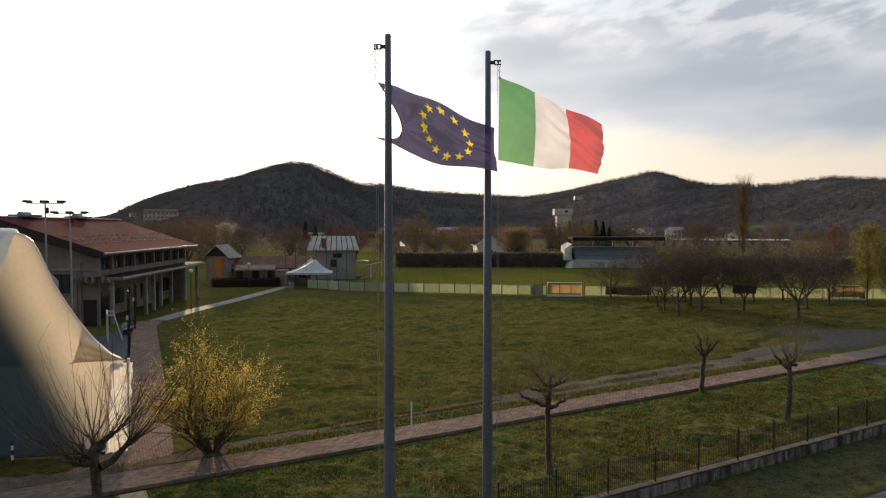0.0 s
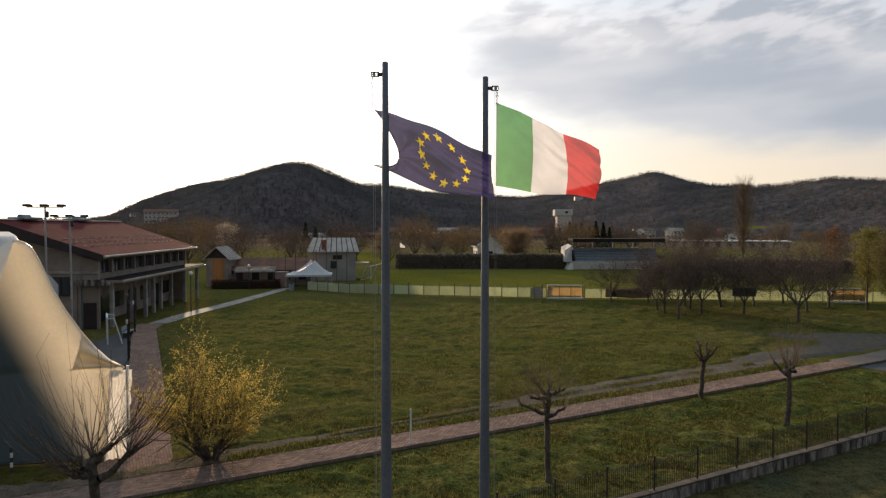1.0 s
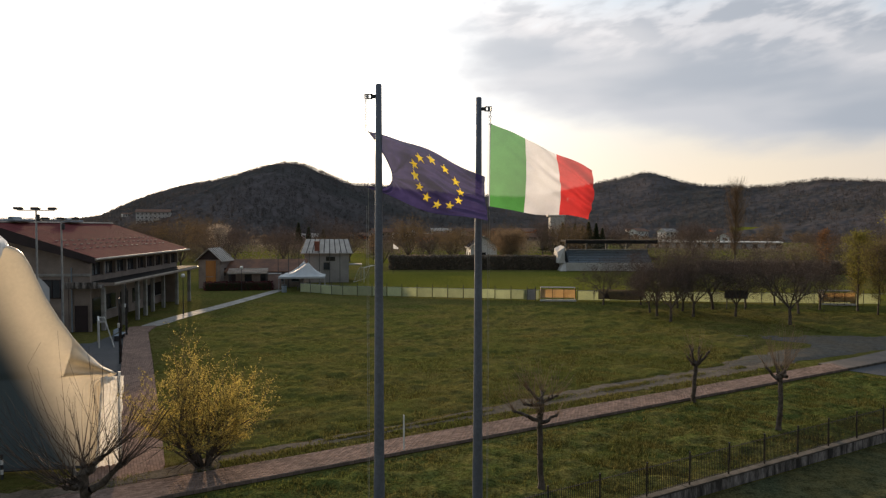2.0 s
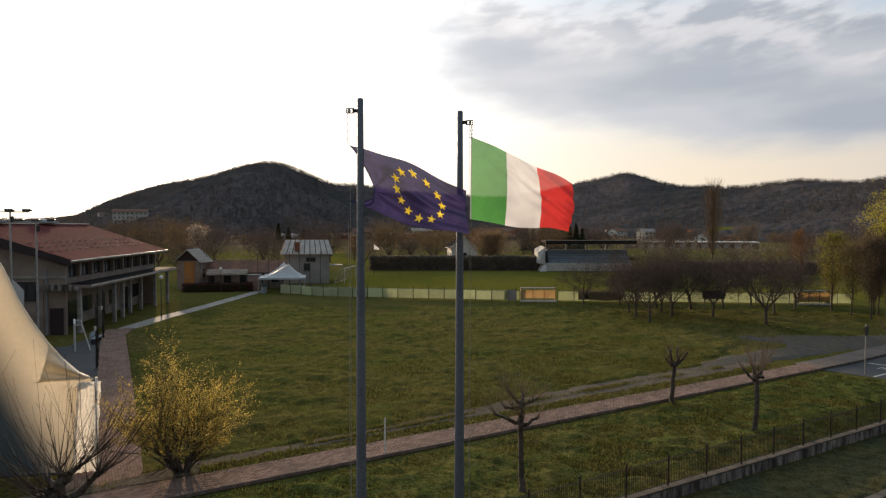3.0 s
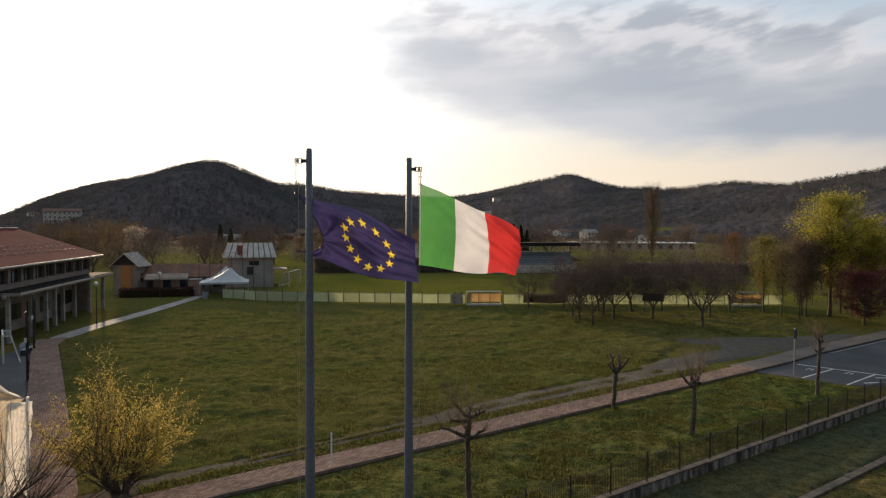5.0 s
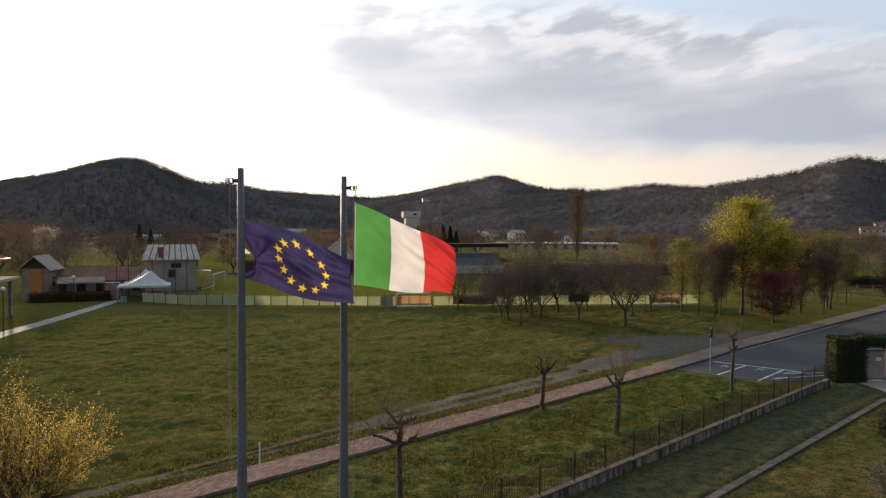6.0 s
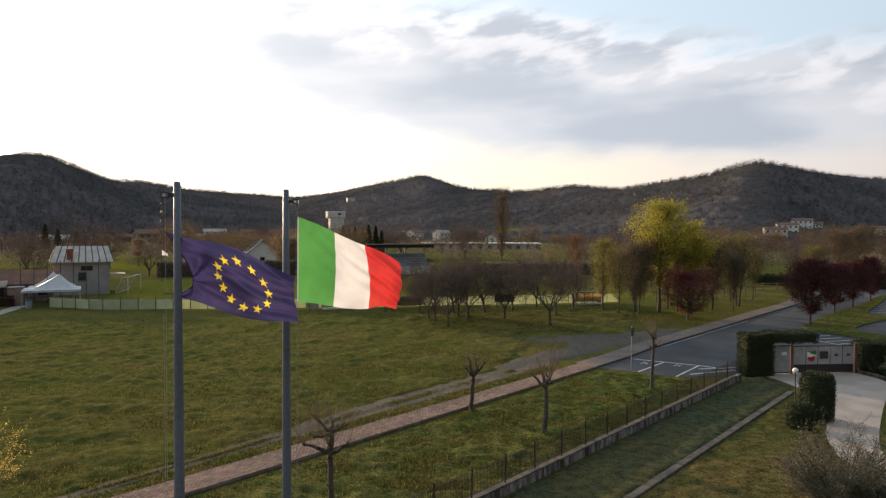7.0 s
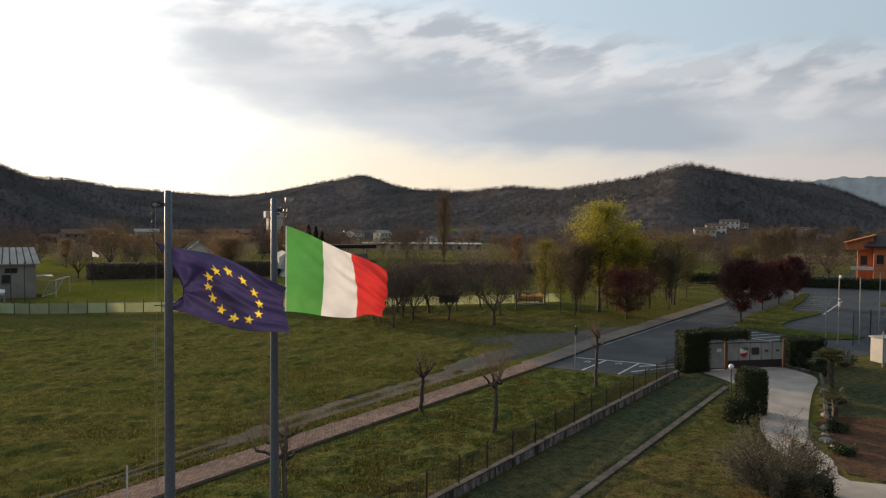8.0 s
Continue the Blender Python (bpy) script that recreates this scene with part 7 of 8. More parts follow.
bed_edge = thing("bed_edging", "low rough stone edging between the driveway and the planting bed", "edging", kind="structure")
EDGE = ((43.0, 35.9), (42.9, 33.1), (38.9, 29.8), (34.0, 26.0), (31.0, 23.6))
for (xa, ya), (xb, yb) in zip(EDGE[:-1], EDGE[1:]):
    n = max(1, int(math.hypot(xb - xa, yb - ya) / 0.55))
    for i in range(n):
        f = (i + 0.5) / n
        part("edging_stone", Build().box(xa + (xb - xa) * f, ya + (yb - ya) * f, 0.12, math.hypot(xb - xa, yb - ya) / n - 0.03, 0.22, 0.26 + 0.05 * math.sin(7 * f + xa), math.degrees(math.atan2(yb - ya, xb - xa)) + 4 * math.sin(5 * i), 0.03), M["coping"], bed_edge)
gate = thing("driveway_gate", "sliding metal driveway gate with flat grey panels", "gate", gate_m, group="gates")
part("gate_post", Build().box(1.45, 0, 1.08, 0.15, 0.15, 2.16, 0, 0.02), M["tileroof"], gate)
part("gate_post", Build().box(6.25, 0, 1.08, 0.15, 0.15, 2.16, 0, 0.02), M["tileroof"], gate)
part("gate_frame", Build().box(3.85, 0, 0.12, 4.5, 0.06, 0.10, 0, 0.01).box(3.85, 0, 1.96, 4.5, 0.06, 0.08, 0, 0.01), M["darkmetal"], gate)
for k in range(5):
    part("panel", Build().box(2.02 + 0.92 * k, 0.0, 1.06, 0.86, 0.03, 1.7, 0, 0.01), M["gatepanel"], gate)
    part("stile", Build().box(1.58 + 0.92 * k, 0, 1.04, 0.05, 0.06, 1.85, 0, 0.008), M["darkmetal"], gate)
part("kick_plate", Build().box(3.85, -0.035, 0.42, 4.45, 0.03, 0.5, 0, 0.005), M["fascia"], gate)
for k, (w, h, mt) in enumerate(((0.9, 0.75, "darkmetal"), (0.35, 0.2, "darkmetal"), (0.35, 0.2, "darkmetal"))):
    part("plaque", Build().box((3.86, 4.78, 5.7)[k], -0.05, 1.32, w * 0.7, 0.02, h * 0.7, 0, 0.005), M[mt], gate, "dark plaque")
def plate(outline, y0, y1):
    """A flat upright plate of that outline in x and z."""
    n = len(outline)
    return Build().add([(x, y0, z) for x, z in outline] + [(x, y1, z) for x, z in outline],
                       [tuple(range(n)), tuple(range(2 * n - 1, n - 1, -1))] + [(k, n + k, n + (k + 1) % n, (k + 1) % n) for k in range(n)])


emblem = part("emblem", plate([(2.58, 1.56), (2.60, 1.18), (2.72, 0.98), (2.92, 0.88), (3.10, 0.98), (3.22, 1.20), (3.26, 1.60), (2.92, 1.54)], -0.056, -0.036), M["whitepaint"], gate, "shield-shaped emblem in white, green and red")
part("green_field", plate([(2.62, 1.60), (2.95, 1.42), (3.16, 1.36), (3.24, 1.38), (3.28, 1.63), (2.92, 1.57)], -0.064, -0.057), M["flaggreen"], emblem)
part("red_field", plate([(2.62, 1.16), (2.72, 0.97), (2.92, 0.87), (3.10, 0.97), (3.20, 1.16), (3.16, 1.28), (2.96, 1.20), (2.80, 1.20)], -0.064, -0.057), M["flagred"], emblem)
wicket = thing("wicket_gate", "narrow grey metal pedestrian gate under the hedge arch", "gate", gate_m, group="gates")
part("panel", Build().box(0.66, 0.0, 1.06, 1.24, 0.04, 1.8, 0, 0.01), M["gatepanel"], wicket)
part("gate_frame", Build().box(0.66, 0, 2.0, 1.4, 0.06, 0.08).box(0.66, 0, 0.12, 1.4, 0.06, 0.08).box(0.02, 0, 1.06, 0.06, 0.06, 1.9), M["darkmetal"], wicket)
part("letter_plate", Build().box(0.9, -0.03, 1.45, 0.36, 0.02, 0.22), M["whitepaint"], wicket)
part("handle", Build().tube([(0.42, -0.07, 1.0), (0.42, -0.07, 1.2)], [0.015, 0.015], 8), M["steel"], wicket)

# parking sign and posts by the car park
ss = thing("road_sign", "square road sign on a thin grey post, seen from the side", "road sign", pose(28.45, 42.0, 0, 0, 0, 38))
part("post", Build().tube([(0, 0, 0), (0, 0, 3.15)], [0.035, 0.035], 10), M["steel"], ss)
part("plate", Build().box(0, -0.05, 2.75, 0.6, 0.02, 0.6, 0, 0.004), M["darkmetal"], ss)
for k, (x, y, h) in enumerate(((56.0, 41.3, 6.3), (57.8, 40.6, 6.1), (60.8, 40.8, 6.4), (63.4, 40.6, 6.4), (66.0, 40.6, 6.4), (58.0, 44.0, 4.0))):
    lp = thing("net_post", "tall slim pale post beside the car park", "post", pose(x, y, 0), group="car park posts")
    part("post", Build().tube([(0, 0, 0), (0, 0, h)], [0.045, 0.04], 10), M["steel"], lp)
    if k == 0:
        part("lamp_box", Build().box(0, -0.10, h - 0.15, 0.16, 0.2, 0.26, 0, 0.03).box(-0.08, -0.10, h - 2.6, 0.18, 0.18, 0.42, 0, 0.03).box(-0.08, -0.10, h - 2.15, 0.14, 0.14, 0.16, 0, 0.03), M["whitepaint"], lp)
mf = thing("mesh_fence", "dark wire mesh fence beside the car park", "fence", pose(57.0, 40.6, 0, 0, 0, 8))
seg_f = []
for k in range(41):
    seg_f.append(((k * 0.22, 0, 0.1), (k * 0.22, 0, 2.9), 0.012, 0.012))
for k in range(14):
    seg_f.append(((0, 0, 0.1 + k * 0.215), (8.8, 0, 0.1 + k * 0.215), 0.012, 0.012))
part("mesh", segs_mesh("mesh", seg_f, M["darkmetal"], 3), M["darkmetal"], mf)
for k in range(4):
    part("post", Build().tube([(k * 2.93, 0, 0), (k * 2.93, 0, 3.1)], [0.05, 0.05], 8), M["darkmetal"], mf)
tk = thing("utility_cabinet", "pale grey utility cabinet beside the garden", "cabinet", pose(52.8, 34.6, 0, 0, 0, -12))
part("body", Build().box(0, 0, 0.95, 2.6, 1.2, 1.9, 0, 0.04), M["plasterwhite"], tk)
part("cap", Build().box(0, 0, 1.95, 2.8, 1.4, 0.10, 0, 0.03), M["concrete"], tk)
part("door", Build().box(-0.3, -0.61, 0.95, 1.1, 0.03, 1.6, 0, 0.01), M["gatepanel"], tk)


def palm(x, y, h, n, seed, big=1.0):
    rng = np.random.default_rng(seed)
    p = thing("dwarf_palm", "small palm with a stubby trunk and drooping fan fronds", "palm", place(x, y, 0, big, 1.0), group="dwarf palms")
    segs = [((0, 0, h * k / 6), (0.02 * rng.normal(), 0.02 * rng.normal(), h * (k + 1) / 6), 0.16, 0.13) for k in range(6)]
    part("trunk", segs_mesh("trunk", segs, M["bark"], 9), M["bark"], p)
    for k in range(n):
        a = 2 * math.pi * k / n + rng.uniform(-0.2, 0.2)
        el = rng.uniform(-0.2, 1.2)
        d = Vector((math.cos(a) * math.cos(el), math.sin(a) * math.cos(el), math.sin(el)))
        side = Vector((-math.sin(a), math.cos(a), 0))
        b = Build()
        base = Vector((0, 0, h))
        hub = base + d * 0.55
        b.tube([base, base + d * 0.3 + Vector((0, 0, 0.03)), hub], [0.018, 0.012, 0.010], 5)
        for j in range(9):
            t = (j - 4) / 4 * 1.25
            e = (d * math.cos(t) + side * math.sin(t)).normalized()
            tip = hub + e * 0.55 + Vector((0, 0, -0.16))
            mid = hub + e * 0.3
            wv = side.cross(e).normalized().cross(e) * 0.03
            b.add([hub, mid + wv, tip, mid - wv], [(0, 1, 2, 3)])
        part("frond", b, M["frond"], p)
    return p


palm(39.6, 29.9, 1.9, 30, 61, 1.35)
palm(33.6, 25.2, 0.9, 18, 62)
palm(36.0, 27.0, 0.5, 14, 63)
rk = random.Random(8)
for k in range(14):
    f = k / 13
    x, y = 39.4 - 10.6 * f + rk.uniform(-0.2, 0.3), 30.4 - 8.2 * f + rk.uniform(-0.3, 0.2)
    s = rk.uniform(0.16, 0.42)
    b = Build()
    b.grid(lambda u, v: (s * math.cos(6.2832 * u) * math.sin(math.pi * v) * (1 + 0.22 * math.sin(5 * u * 6.28 + k)), s * 0.8 * math.sin(6.2832 * u) * math.sin(math.pi * v) * (1 + 0.18 * math.cos(3 * u * 6.28 + k)), s * 0.6 * (0.6 - math.cos(math.pi * v)) * 0.8), 12, 8)
    solid("garden_rock", b, M["rock"], "rough pale boulder edging the driveway bed", "rock", pose(x, y - 0.25, 0, 0, 0, rk.uniform(0, 360)), group="garden rocks")
for k, (x, y, h, s) in enumerate(((44.0, 35.0, 1.1, 0.9), (43.4, 33.4, 0.7, 0.8), (45.5, 34.8, 1.6, 1.1), (31.6, 23.6, 0.5, 0.6), (47.5, 34.6, 1.2, 1.0), (36.8, 27.4, 0.5, 0.6), (28.6, 21.2, 0.4, 0.6))):
    shrub("garden_shrub", x, y, 16, h, s, 70 + k, "low dark garden shrub among the rocks", "evergreen", 1800, 0.05, group="garden shrubs")

# small steel frame and a globe lamp near the gate
glo = thing("garden_lamp", "low garden lamp with a small white globe behind the clipped bush", "lamp", pose(29.6, 28.6, 0))
part("post", Build().tube([(0, 0, 0), (0, 0, 2.42)], [0.035, 0.03], 10), M["darkmetal"], glo)
part("globe", Build().grid(lambda u, v: (0.15 * math.cos(6.2832 * u) * math.sin(math.pi * v), 0.15 * math.sin(6.2832 * u) * math.sin(math.pi * v), 2.55 - 0.15 * math.cos(math.pi * v)), 16, 10), M["globe"], glo, "", True)
sfr = thing("steel_frame", "low grey steel tube frame beside the car park", "frame", pose(50.4, 33.0, 0, 0, 0, -36))
for s_ in (-0.55, 0.55):
    part("post", Build().tube([(s_, 0, 0), (s_, 0, 2.3 if s_ > 0 else 2.7)], [0.05, 0.05], 10), M["steel"], sfr)
part("cross_bar", Build().tube([(-0.55, 0, 1.75), (0.55, 0, 1.75)], [0.035, 0.035], 8), M["steel"], sfr)

# ---- trees ----
orch = [tree("orchard_tree", "bare brown orchard tree with dense dark twigs", "tree", 80 + k, 1.1, 0.10, 5, 1.5, 4, 4, 0.70, 0.12, "bud", 4600, 0.032, 0.16, group="orchard trees", leaf_name="crown", limb_out=0.74, shrink=0.74) for k in range(4)]
ORCHARD = [(19.5, 79.2), (24.2, 80.2), (22.9, 72.6), (22.7, 69.6), (22.6, 65.3), (27.0, 75.8), (26.4, 72.7), (26.2, 69.0), (30.7, 75.1), (30.5, 69.0), (39.6, 79.2), (33.2, 63.4), (38.0, 71.0), (42.2, 74.4), (35.0, 76.6), (25.6, 78.6)]
rt = random.Random(3)
for k, (x, y) in enumerate(ORCHARD):
    m = place(x, y, rt.uniform(0, 360), rt.uniform(1.10, 1.34) * (0.85 if k in (1, 14, 15) else 1.0))
    if k < 4:
        orch[k].matrix_basis = m
    else:
        copy_thing(orch[k % 4], m)

crown_tree("leafy_tree", "tall tree in fresh yellow-green leaf", "tree", 91, 13.5, 4.2, 4.7, 130, "lime", 32000, 0.066, 0.20, 0.21, peak=0.30).matrix_basis = place(51.2, 69.6)
crown_tree("leafy_tree", "broad tree with thin yellow-green leaf", "tree", 92, 11.0, 3.8, 3.6, 80, "lime", 14000, 0.075, 0.16, 0.22, peak=0.45, stems=2).matrix_basis = place(56.6, 70.6)
crown_tree("leafy_tree", "smaller slim-stemmed tree coming into green leaf", "tree", 93, 8.9, 3.6, 2.5, 60, "limeolive", 5200, 0.066, 0.11, 0.20, peak=0.45).matrix_basis = place(45.8, 73.4)
crown_tree("rusty_tree", "spreading tree with thin rusty young leaf", "tree", 94, 9.7, 2.4, 3.7, 90, "olivebud", 7000, 0.060, 0.15, 0.2, peak=0.45, stems=2).matrix_basis = place(65.6, 72.4)
crown_tree("rusty_tree", "small orange-brown tree beyond the pitch", "tree", 90, 9.2, 2.6, 1.9, 50, "orangeleaf", 2600, 0.075, 0.12, 0.2).matrix_basis = place(67.2, 117.0)
slim = [crown_tree("slim_tree", "slim bare tree with thin brown buds", "tree", 95 + k, 8.6, 2.2, 2.9, 95, ("budbrown", "olivebud", "budbrown")[k], 8500, 0.056, 0.085, 0.24, group="slim trees", peak=0.5, steep=1.0) for k in range(3)]
SLIM = [(45.5, 66.4, 0.95), (45.7, 69.9, 0.9), (48.4, 69.6, 1.0), (49.0, 71.2, 0.95), (53.6, 69.2, 1.0), (54.6, 72.4, 1.05), (59.4, 70.0, 0.95), (61.6, 72.4, 1.12), (60.8, 67.9, 0.8), (69.0, 77.4, 1.1), (73.6, 78.2, 0.9), (57.6, 73.6, 1.0), (63.4, 76.4, 1.1), (47.2, 75.8, 0.8), (84.0, 73.0, 1.15), (90.5, 77.0, 1.2), (79.0, 73.0, 1.0), (150.0, 118.0, 1.2), (145.0, 121.0, 1.3), (156.0, 116.0, 1.1), (162.0, 115.0, 1.25), (168.0, 114.0, 1.15), (140.0, 119.5, 1.2), (175.0, 115.0, 1.2), (152.0, 124.0, 1.3)]
for k, (x, y, q) in enumerate(SLIM):
    m = place(x, y, 47 * k, q)
    if k < 3:
        slim[k].matrix_basis = m
    else:
        copy_thing(slim[k % 3], m)
plum = crown_tree("plum_tree", "broad dark purple-leaved plum tree beside the road", "tree", 97, 7.1, 1.6, 3.0, 140, "plum", 26000, 0.055, 0.13, 0.14, group="plum trees", peak=0.22, ragged_=0.15, steep=0.35)
plum.matrix_basis = place(59.7, 55.5, 70)
crown_tree("plum_tree", "spreading red-leaved plum tree on the grass", "tree", 88, 5.3, 1.0, 3.9, 120, "plumred", 17000, 0.052, 0.12, 0.14, group="plum trees", peak=0.20, ragged_=0.18, steep=0.3).matrix_basis = place(50.3, 63.2)
for x, y, sc_, r in ((71.2, 62.6, 0.86, 140), (79.4, 67.0, 0.84, 220), (87.4, 71.0, 0.9, 300)):
    copy_thing(plum, place(x, y, r, sc_, sc_))


def column_tree(x, y, h, w, seed):
    """A slim poplar: a tall stem with many short steep branches."""
    rng = np.random.default_rng(seed)
    t = thing("poplar", "tall slim brown poplar just coming into bud", "tree", pose(x, y, 0))
    part("trunk", segs_mesh("trunk", [((0, 0, h * k / 8), (0, 0, h * (k + 1) / 8), 0.2 * (1 - k / 8.5), 0.2 * (1 - (k + 1) / 8.5)) for k in range(8)], M["bark"], 8), M["bark"], t)
    segs, pts = [], []
    for k in range(430):
        z = h * rng.uniform(0.10, 0.97)
        wide = w * (math.sin(math.pi * min(0.98, 0.12 + 0.8 * z / h)) ** 0.7)
        a = rng.uniform(0, 6.283)
        L = wide * rng.uniform(0.5, 1.1)
        p0 = np.array((0, 0, z))
        p1 = p0 + np.array((math.cos(a) * L * 0.6, math.sin(a) * L * 0.6, L * 1.3))
        p2 = p1 + np.array((math.cos(a) * L * 0.35 + rng.normal() * 0.2, math.sin(a) * L * 0.35 + rng.normal() * 0.2, L * 1.3))
        segs += [(p0, p1, 0.035, 0.02), (p1, p2, 0.02, 0.008)]
        for q in range(5):
            pts.append(p1 + (p2 - p1) * rng.uniform(-0.6, 1.1) + rng.normal(size=3) * 0.3)
    pts = [q for q in pts if q[2] < h * 1.02]
    tagged(part("twig_work", segs_mesh("twig_work", segs, M["paletwig"], 3), M["paletwig"], t), kind="stuff")
    part("crown", leaves_mesh("crown", pts, 0.07, M["budrust"], rng), M["budrust"], t)


column_tree(72.5, 164.8, 18.4, 3.1, 98)
crown_tree("round_tree", "small round brown tree on the far field", "tree", 102, 7.0, 2.6, 2.2, 70, "budrust", 5000, 0.075, 0.12, 0.15, peak=0.4, ragged_=0.1).matrix_basis = place(-17.4, 189.6)
crown_tree("blossom_tree", "pale blossoming fruit tree behind the club house", "tree", 101, 9.6, 2.0, 3.4, 90, "paleblossom", 9000, 0.075, 0.15, 0.2, peak=0.45).matrix_basis = place(-56.0, 176.0)
crown_tree("round_tree", "round brown tree in bud beyond the pitch hedge", "tree", 99, 7.8, 1.0, 4.6, 170, "budrust", 22000, 0.060, 0.16, 0.2, peak=0.35, ragged_=0.1, steep=0.55).matrix_basis = place(16.3, 152.4)

clipped("pitch_hedge", box_shell(37.0, 2.2, 2.9, 0, 0.14), 26000, 0.16, 57, "long dark brown trimmed hedge behind the pitch", m=pose(8.5, 147.0, 0, 0, 0, -1), leaf="hedgebrown", core=Build().box(0, 0, 1.35, 36.6, 1.9, 2.7, 0, 0.2))
clipped("pitch_hedge", box_shell(60.0, 2.0, 2.4, 0, 0.16), 26000, 0.17, 58, "straggling brown hedge beyond the orchard", m=pose(82.0, 132.0, 0, 0, 0, -6), leaf="hedgebrown", core=Build().box(0, 0, 1.1, 59.6, 1.6, 2.2, 0, 0.2))
clipped("low_hedge", box_shell(9.5, 1.0, 1.2), 5000, 0.07, 59, "low dark red hedge before the club house", m=pose(-28.5, 98.6, 0, 0, 0, 8), leaf="plum", core=Build().box(0, 0, 0.55, 9.3, 0.8, 1.1, 0, 0.1))

# trees of the plain, bare and in bud
bare = [tree("bare_tree", "tall bare brown tree on the plain", "tree", 110 + k, 1.5, 0.20, 8, 2.9, 4, 3, 0.6, 0.20, ("bud", "rust", "bud")[k], 5200, 0.075, 0.7, group="trees of the plain", leaf_name="crown", limb_out=0.75) for k in range(3)]
ra = np.random.default_rng(77)
spots = []
for k in range(105):
    az = math.radians(ra.uniform(-30, 58))
    r = ra.uniform(150, 420) if k > 40 else ra.uniform(170, 250)
    x, y = r * math.sin(az), r * math.cos(az)
    if -12 < x < 75 and 135 < y < 176:
        continue
    spots.append((x, y, ra.uniform(0.75, 1.35)))
for x, y in ((-38, 118), (-44, 128), (-52, 116), (-30, 138), (-24, 150), (-12, 152), (-3, 158), (4, 162), (66, 95), (72, 100), (80, 104), (86, 112), (92, 98), (98, 108), (104, 116), (110, 104), (76, 118), (118, 112), (128, 120), (70, 128), (90, 126)):
    spots.append((x, y, ra.uniform(0.7, 1.05)))
for k, (x, y, s) in enumerate(spots):
    m = place(x, y, ra.uniform(0, 360), s)
    if k < 3:
        bare[k].matrix_basis = m
    else:
        copy_thing(bare[k % 3], m)


def cypress(x, y, h, seed):
    rng = np.random.default_rng(seed)
    t = thing("conifer", "dark pointed conifer among the houses", "tree", pose(x, y, 0), group="conifers")
    part("trunk", segs_mesh("trunk", [((0, 0, 0), (0, 0, h * 0.9), 0.25, 0.05)], M["bark"], 7), M["bark"], t)
    z = rng.uniform(0.08, 1.0, 2600)
    a = rng.uniform(0, 6.283, 2600)
    rad = h * 0.24 * (1.05 - z) * (0.8 + 0.2 * np.cos(z * 60)) * rng.uniform(0.5, 1.1, 2600)
    part("crown", leaves_mesh("crown", np.stack([rad * np.cos(a), rad * np.sin(a), z * h], -1), 0.35, M["evergreen"], rng), M["evergreen"], t)


CONIFERS = ((-11.4, 250, 10.5), (-10.6, 254, 9.0), (-9.4, 262, 8.0), (9.1, 250, 10.0), (9.7, 256, 8.4), (10.5, 246, 10.6), (11.0, 255, 9.2), (11.5, 248, 10.2), (12.1, 252, 9.4), (12.6, 246, 11.0), (13.2, 251, 10.4), (13.7, 258, 8.6))
for k, (az, r, h) in enumerate(CONIFERS):
    cypress(r * math.sin(radians(az)), r * math.cos(radians(az)), h, 200 + k)

# far belt of low woodland at the foot of the hills
nb = 3400
baz = ra.uniform(-34, 64, nb)
br_ = ra.uniform(300, 640, nb)
keep = np.sin(baz * 1.3) + np.sin(br_ * 0.021 + baz * 0.4) + ra.normal(size=nb) * 0.5 > -0.1
wood("tree_belt", (br_ * np.sin(np.radians(baz)))[keep], (br_ * np.cos(np.radians(baz)))[keep], np.zeros(int(keep.sum())) + 0.9, 3.2, 6.6, 0.16, 22, "beltwood", "belt of low bare brown woodland across the plain")

# hedgerows and brush between the fields
for k in range(18):
    az = (-24, -19, -14, -8, -4, 1, 6, 9, 14, 19, 23, 27, 31, 35, 39, 44, 49, 54)[k]
    r = (205, 260, 190, 240, 300, 205, 265, 320, 230, 285, 215, 300, 200, 260, 320, 190, 240, 170)[k]
    ln, hh = float(ra.uniform(30, 60)), float(ra.uniform(2.2, 4.2))
    clipped("hedgerow", box_shell(ln, 3.0, hh, 0, 0.55), 5200, 0.17, 400 + k, "ragged brown hedgerow between the fields", "hedge", pose(r * math.sin(radians(az)), r * math.cos(radians(az)), 0, 0, 0, -az + float(ra.uniform(-15, 15))), "hedgerows", "hedgebrown")

# villages
styles = (("whitepaint", "tileroof"), ("plaster", "tileroof"), ("orange", "tileroof"), ("plasterwhite", "metalroof"))
for k in range(52):
    az = ra.uniform(-24, 56) if k < 30 else ra.uniform(-8, 14)
    r = ra.uniform(430, 680) if k < 30 else ra.uniform(400, 560)
    w_, d_ = ra.uniform(9, 17), ra.uniform(8, 11)
    st_ = int(ra.integers(1, 3))
    a, b = styles[int(ra.integers(0, 4))]
    if az > 40:
        a, r = "plaster", r + 160
    e = 3.1 * st_
    gable_house("village_house", r * math.sin(radians(az)), r * math.cos(radians(az)), ra.uniform(-40, 40), w_, d_, e, e + 2.0, a, b, "small far village house with a pitched roof", 3, 0.6, st_, "house", "village houses", door=False)


def on_slope(az, f):
    x, y, z = hill_point(np.array(az), np.array(f))
    return float(x), float(y), float(z)


